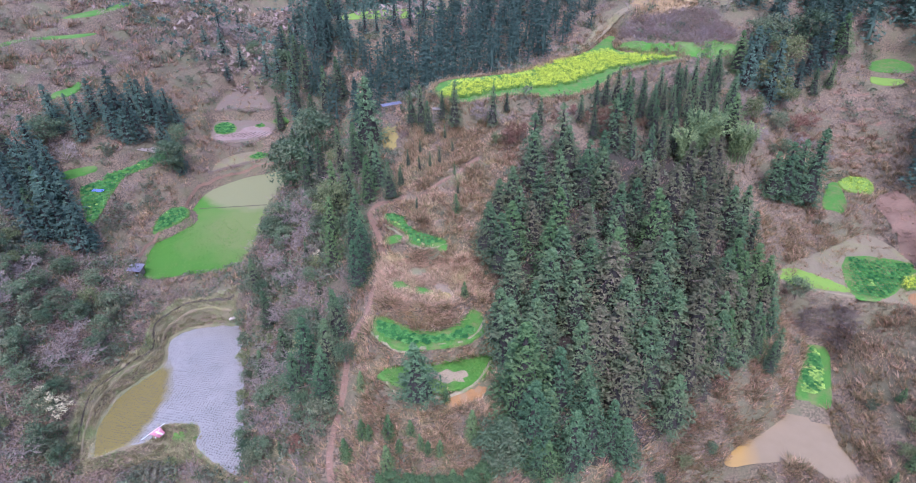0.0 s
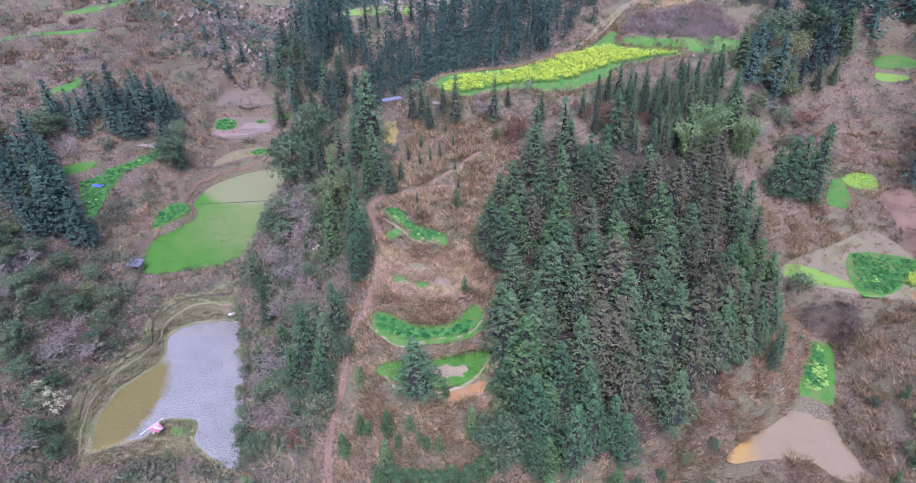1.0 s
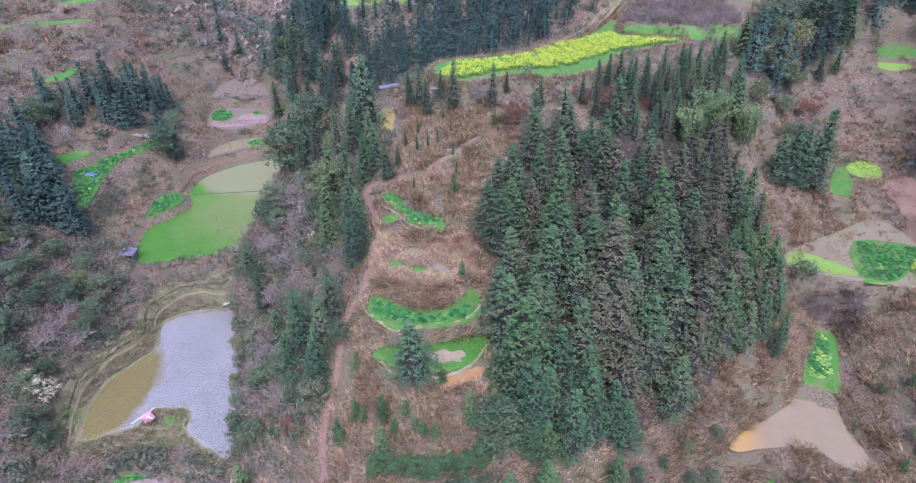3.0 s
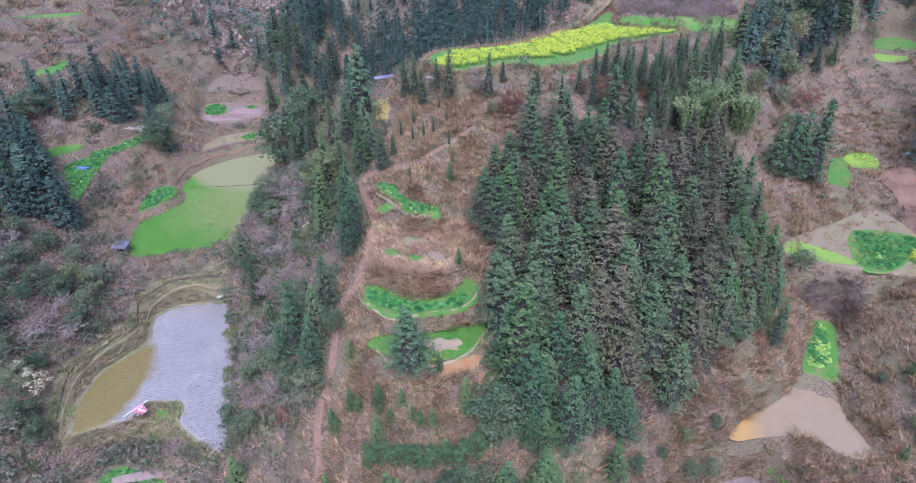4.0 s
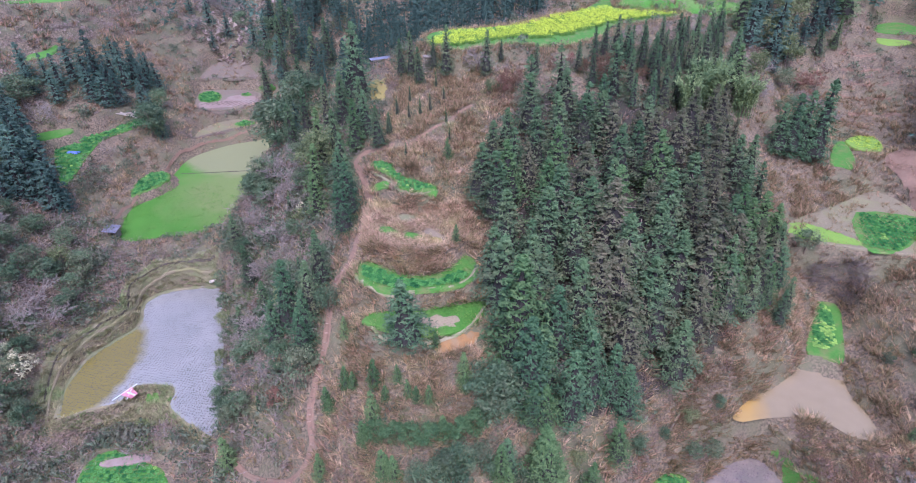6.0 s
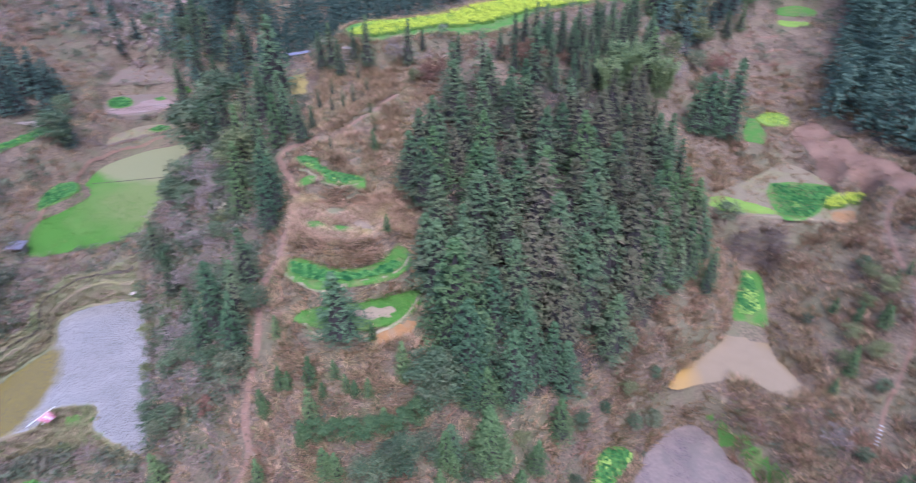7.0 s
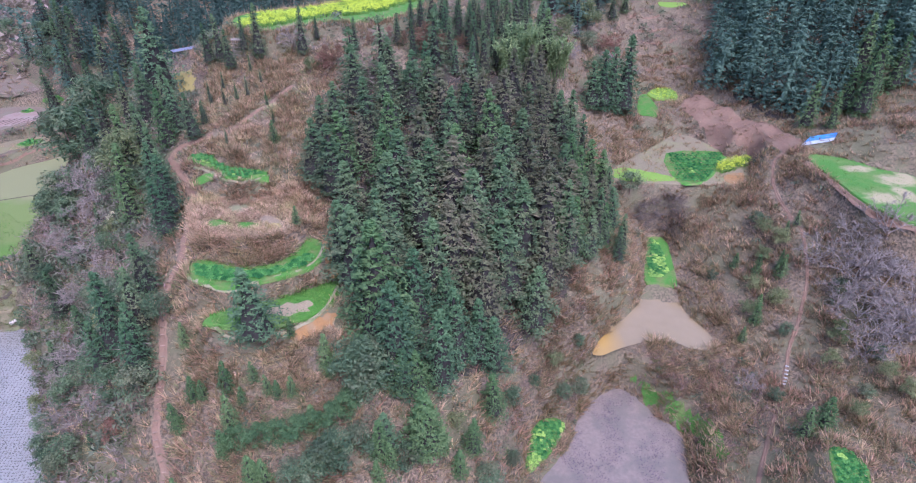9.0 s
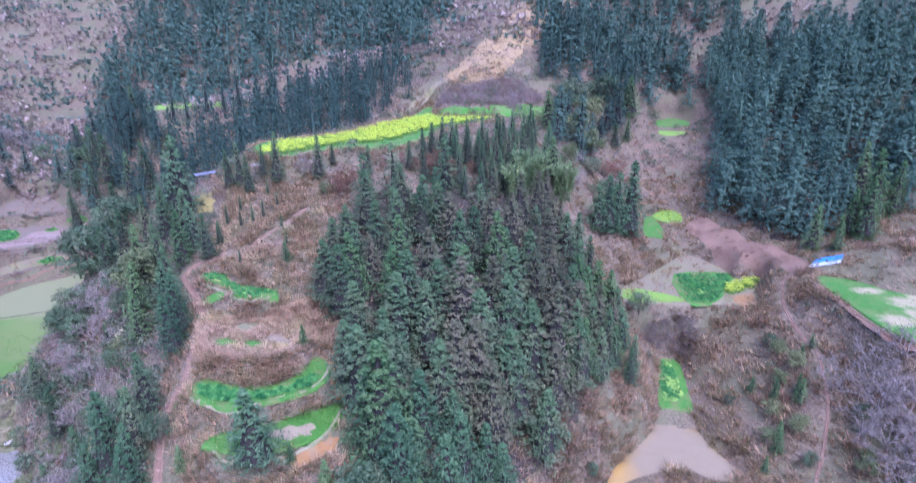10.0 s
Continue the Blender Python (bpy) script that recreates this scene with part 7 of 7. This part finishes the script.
def shelter(x, y, rz):
    z = float(sheet_z(x, y))
    ob = tagged(new("shelter"), "open field shelter with a blue-grey sheet roof on wooden posts", "shelter")
    ob.matrix_basis = pose(x, y, z, 0, 0, rz)
    for px, py, h in ((-1.6, -0.5, 1.5), (1.6, -0.5, 1.5), (-1.6, 0.5, 1.62), (1.6, 0.5, 1.62)):
        one_bar("post", ob, (px, py, -0.6), (px, py, h), 0.07, WOOD)
    one_bar("beam", ob, (-1.8, -0.5, 1.5), (1.8, -0.5, 1.5), 0.06, WOOD)
    one_bar("beam", ob, (-1.8, 0.5, 1.62), (1.8, 0.5, 1.62), 0.06, WOOD)
    sheet("roof", ob, ((-2.0, -0.6, 1.55), (2.0, -0.6, 1.55), (2.0, 0.55, 1.68), (-2.0, 0.55, 1.68)), 0, TIN, "blue-grey ribbed roof sheet", ribs=9)


def lookout(x, y, rz):
    z = float(sheet_z(x, y))
    ob = tagged(new("wooden_rack"), "weathered wooden rack of posts and crossbars", "rack")
    ob.matrix_basis = pose(x, y, z, 0, 0, rz)
    for px in (-0.7, 0.7):
        for py in (-0.45, 0.45):
            one_bar("post", ob, (px, py, -0.4), (px * 0.9, py * 0.9, 2.8), 0.06, WOOD)
    for h in (0.5, 1.1, 1.7, 2.3, 2.75):
        for py in (-0.45, 0.45):
            one_bar("crossbar", ob, (-0.95, py, h), (0.95, py, h), 0.05, WOOD)
    for px in (-0.7, 0.7):
        one_bar("crossbar", ob, (px, -0.7, 1.4), (px, 0.7, 1.4), 0.05, WOOD)
    for k in range(5):
        bm = bmesh.new()
        box(bm, 1.7, 0.18, 0.04, pose(0, -0.42 + 0.21 * k, 2.84, 0, 0, 1.5 * k))
        part("board", bm, WOOD, ob)


def field_shed(x, y, rz):
    z = float(sheet_z(x, y))
    ob = tagged(new("field_shed"), "small dark wooden field shed with a grey roof", "shed")
    ob.matrix_basis = pose(x, y, z, 0, 0, rz)
    for k, (sx, sy, px, py) in enumerate(((2.0, 0.1, 0, 0.75), (0.1, 1.5, -0.95, 0), (0.1, 1.5, 0.95, 0))):
        bm = bmesh.new()
        box(bm, sx, sy, 1.7, pose(px, py, 0.65))
        part("wall", bm, WOOD, ob)
    for px in (-0.95, 0.95):
        one_bar("post", ob, (px, -0.8, -0.3), (px, -0.8, 1.5), 0.06, WOOD)
    sheet("roof", ob, ((-1.3, -1.1, 1.42), (1.3, -1.1, 1.42), (1.3, 1.1, 1.72), (-1.3, 1.1, 1.72)), 0, GREY_ROOF, "grey roof sheet", ribs=7)
    bm = bmesh.new()
    box(bm, 0.5, 0.4, 0.55, pose(0.1, -0.75, 0.2))
    part("sack", bm, CLOTH_WHITE, ob, "pale sack")


shelter(*HUT[0], 40)
lookout(*SCAFFOLD[0], 12)
field_shed(*SHED[0], 5)

# the sheet on the saddle
sz = [float(sheet_z(*p)) for p in TARP]
tarp = tagged(new("ground_sheet"), "blue and white plastic sheet spread over a heap", "plastic sheet")
a, b, c, d = (Vector((*p, h + k)) for p, h, k in zip(TARP, sz, (0.15, 0.6, 0.65, 0.2)))
e0, e1 = d.lerp(c, 0.42), a.lerp(b, 0.42)
sheet("white_part", tarp, (a, e1, e0, d), 0.12, CLOTH_WHITE, "white plastic sheet", 0.04)
sheet("blue_part", tarp, (e1, b, c, e0), 0.12, CLOTH_BLUE, "blue plastic sheet", 0.04)
for p, h in zip(TARP, (0.15, 0.6, 0.65, 0.2)):
    one_bar("peg", tarp, (*p, float(sheet_z(*p)) - 0.3), (*p, float(sheet_z(*p)) + h), 0.04, WOOD)

# cloth on poles beside the paddy
x, y = PINK[0]
z = lev("paddy")
cloth = tagged(new("cloth_rack"), "faded pink cloth spread on white poles beside the paddy", "cloth")
one_bar("pole", cloth, (x - 1.5, y - 1.3, z + 0.05), (x + 0.6, y + 1.6, z + 0.75), 0.045, CLOTH_WHITE)
one_bar("pole", cloth, (x + 0.2, y - 0.6, z - 0.1), (x + 0.3, y + 0.7, z + 0.6), 0.05, CLOTH_WHITE)
sheet("cloth", cloth, ((x - 0.9, y - 0.3, z + 0.3), (x + 0.9, y - 0.5, z + 0.1), (x + 1.3, y + 0.4, z + 0.2), (x + 0.1, y + 1.0, z + 0.65)), 0.08, CLOTH_PINK, "faded pink cloth", 0.03)
sheet("stripe", cloth, ((x - 0.1, y + 0.05, z + 0.40), (x + 1.1, y - 0.1, z + 0.26), (x + 1.2, y + 0.12, z + 0.30), (x, y + 0.3, z + 0.48)), 0.0, CLOTH_WHITE, "white stripe of cloth", 0.03)

# pale sacks at the paddy's corner
x, y = SACK[0]
for k, (dx, dy, s) in enumerate(((0, 0, 0.4), (0.5, 0.15, 0.35))):
    bm = bmesh.new()
    bmesh.ops.create_icosphere(bm, subdivisions=2, radius=s)
    for v in bm.verts:
        v.co.z *= 0.6
        v.co *= 1 + 0.15 * noise.noise(v.co * 2 + Vector((k, 0, 0)))
    sk = part("sack", bm, PALE_HEAP, None, smooth=True)
    sk.matrix_basis = pose(x + dx, y + dy, float(sheet_z(x + dx, y + dy)) + 0.65)
    tagged(sk, "pale filled sack lying on the paddy bank", "sack", "sacks at the paddy")

# stone steps on the valley path
for k in range(6):
    u = k / 5 * 3
    i = min(int(u), 2)
    x, y = np.array(STEPS[i]) + (np.array(STEPS[i + 1]) - np.array(STEPS[i])) * (u - i)
    bm = bmesh.new()
    box(bm, 0.42, 0.18, 0.12, Matrix.Identity(4))
    for v in bm.verts:
        v.co += Vector((noise.noise(v.co * 5 + Vector((k, 0, 0))), noise.noise(v.co * 5 + Vector((0, k, 0))), 0)) * 0.05
    st = part("stone_step", bm, STONE, None)
    st.matrix_basis = pose(x, y, float(sheet_z(x, y)) + 0.14, 0, 0, -25 + 6 * (k % 3))
    tagged(st, "pale flat stone set as a step in the path", "step", "stone steps")

# sheets in the west plot and beside it
for name, x, y, w, ln, rz, mat, label in (("blue_sheet", -89.8, 101.4, 1.1, 2.4, 4, CLOTH_VIOLET, "blue plastic sheet lying in the vegetable plot"),
                                          ("pale_straw_heap", -89.5, 119.2, 1.2, 4.4, 50, PALE_HEAP, "pale straw spread on the slope")):
    z = float(sheet_z(x, y)) + 0.2
    ca, sa = math.cos(radians(rz)), math.sin(radians(rz))
    cs = []
    for u, w2 in ((-1, -1), (1, -1), (1, 1), (-1, 1)):
        px, py = x + ca * u * ln / 2 - sa * w2 * w / 2, y + sa * u * ln / 2 + ca * w2 * w / 2
        cs.append((px, py, float(sheet_z(px, py)) + (0.36 if name == "blue_sheet" else 0.12)))
    ob = sheet(name, None, cs, -0.08, mat, "", 0.05)
    tagged(ob, label, "sheet" if "sheet" in name else "straw")
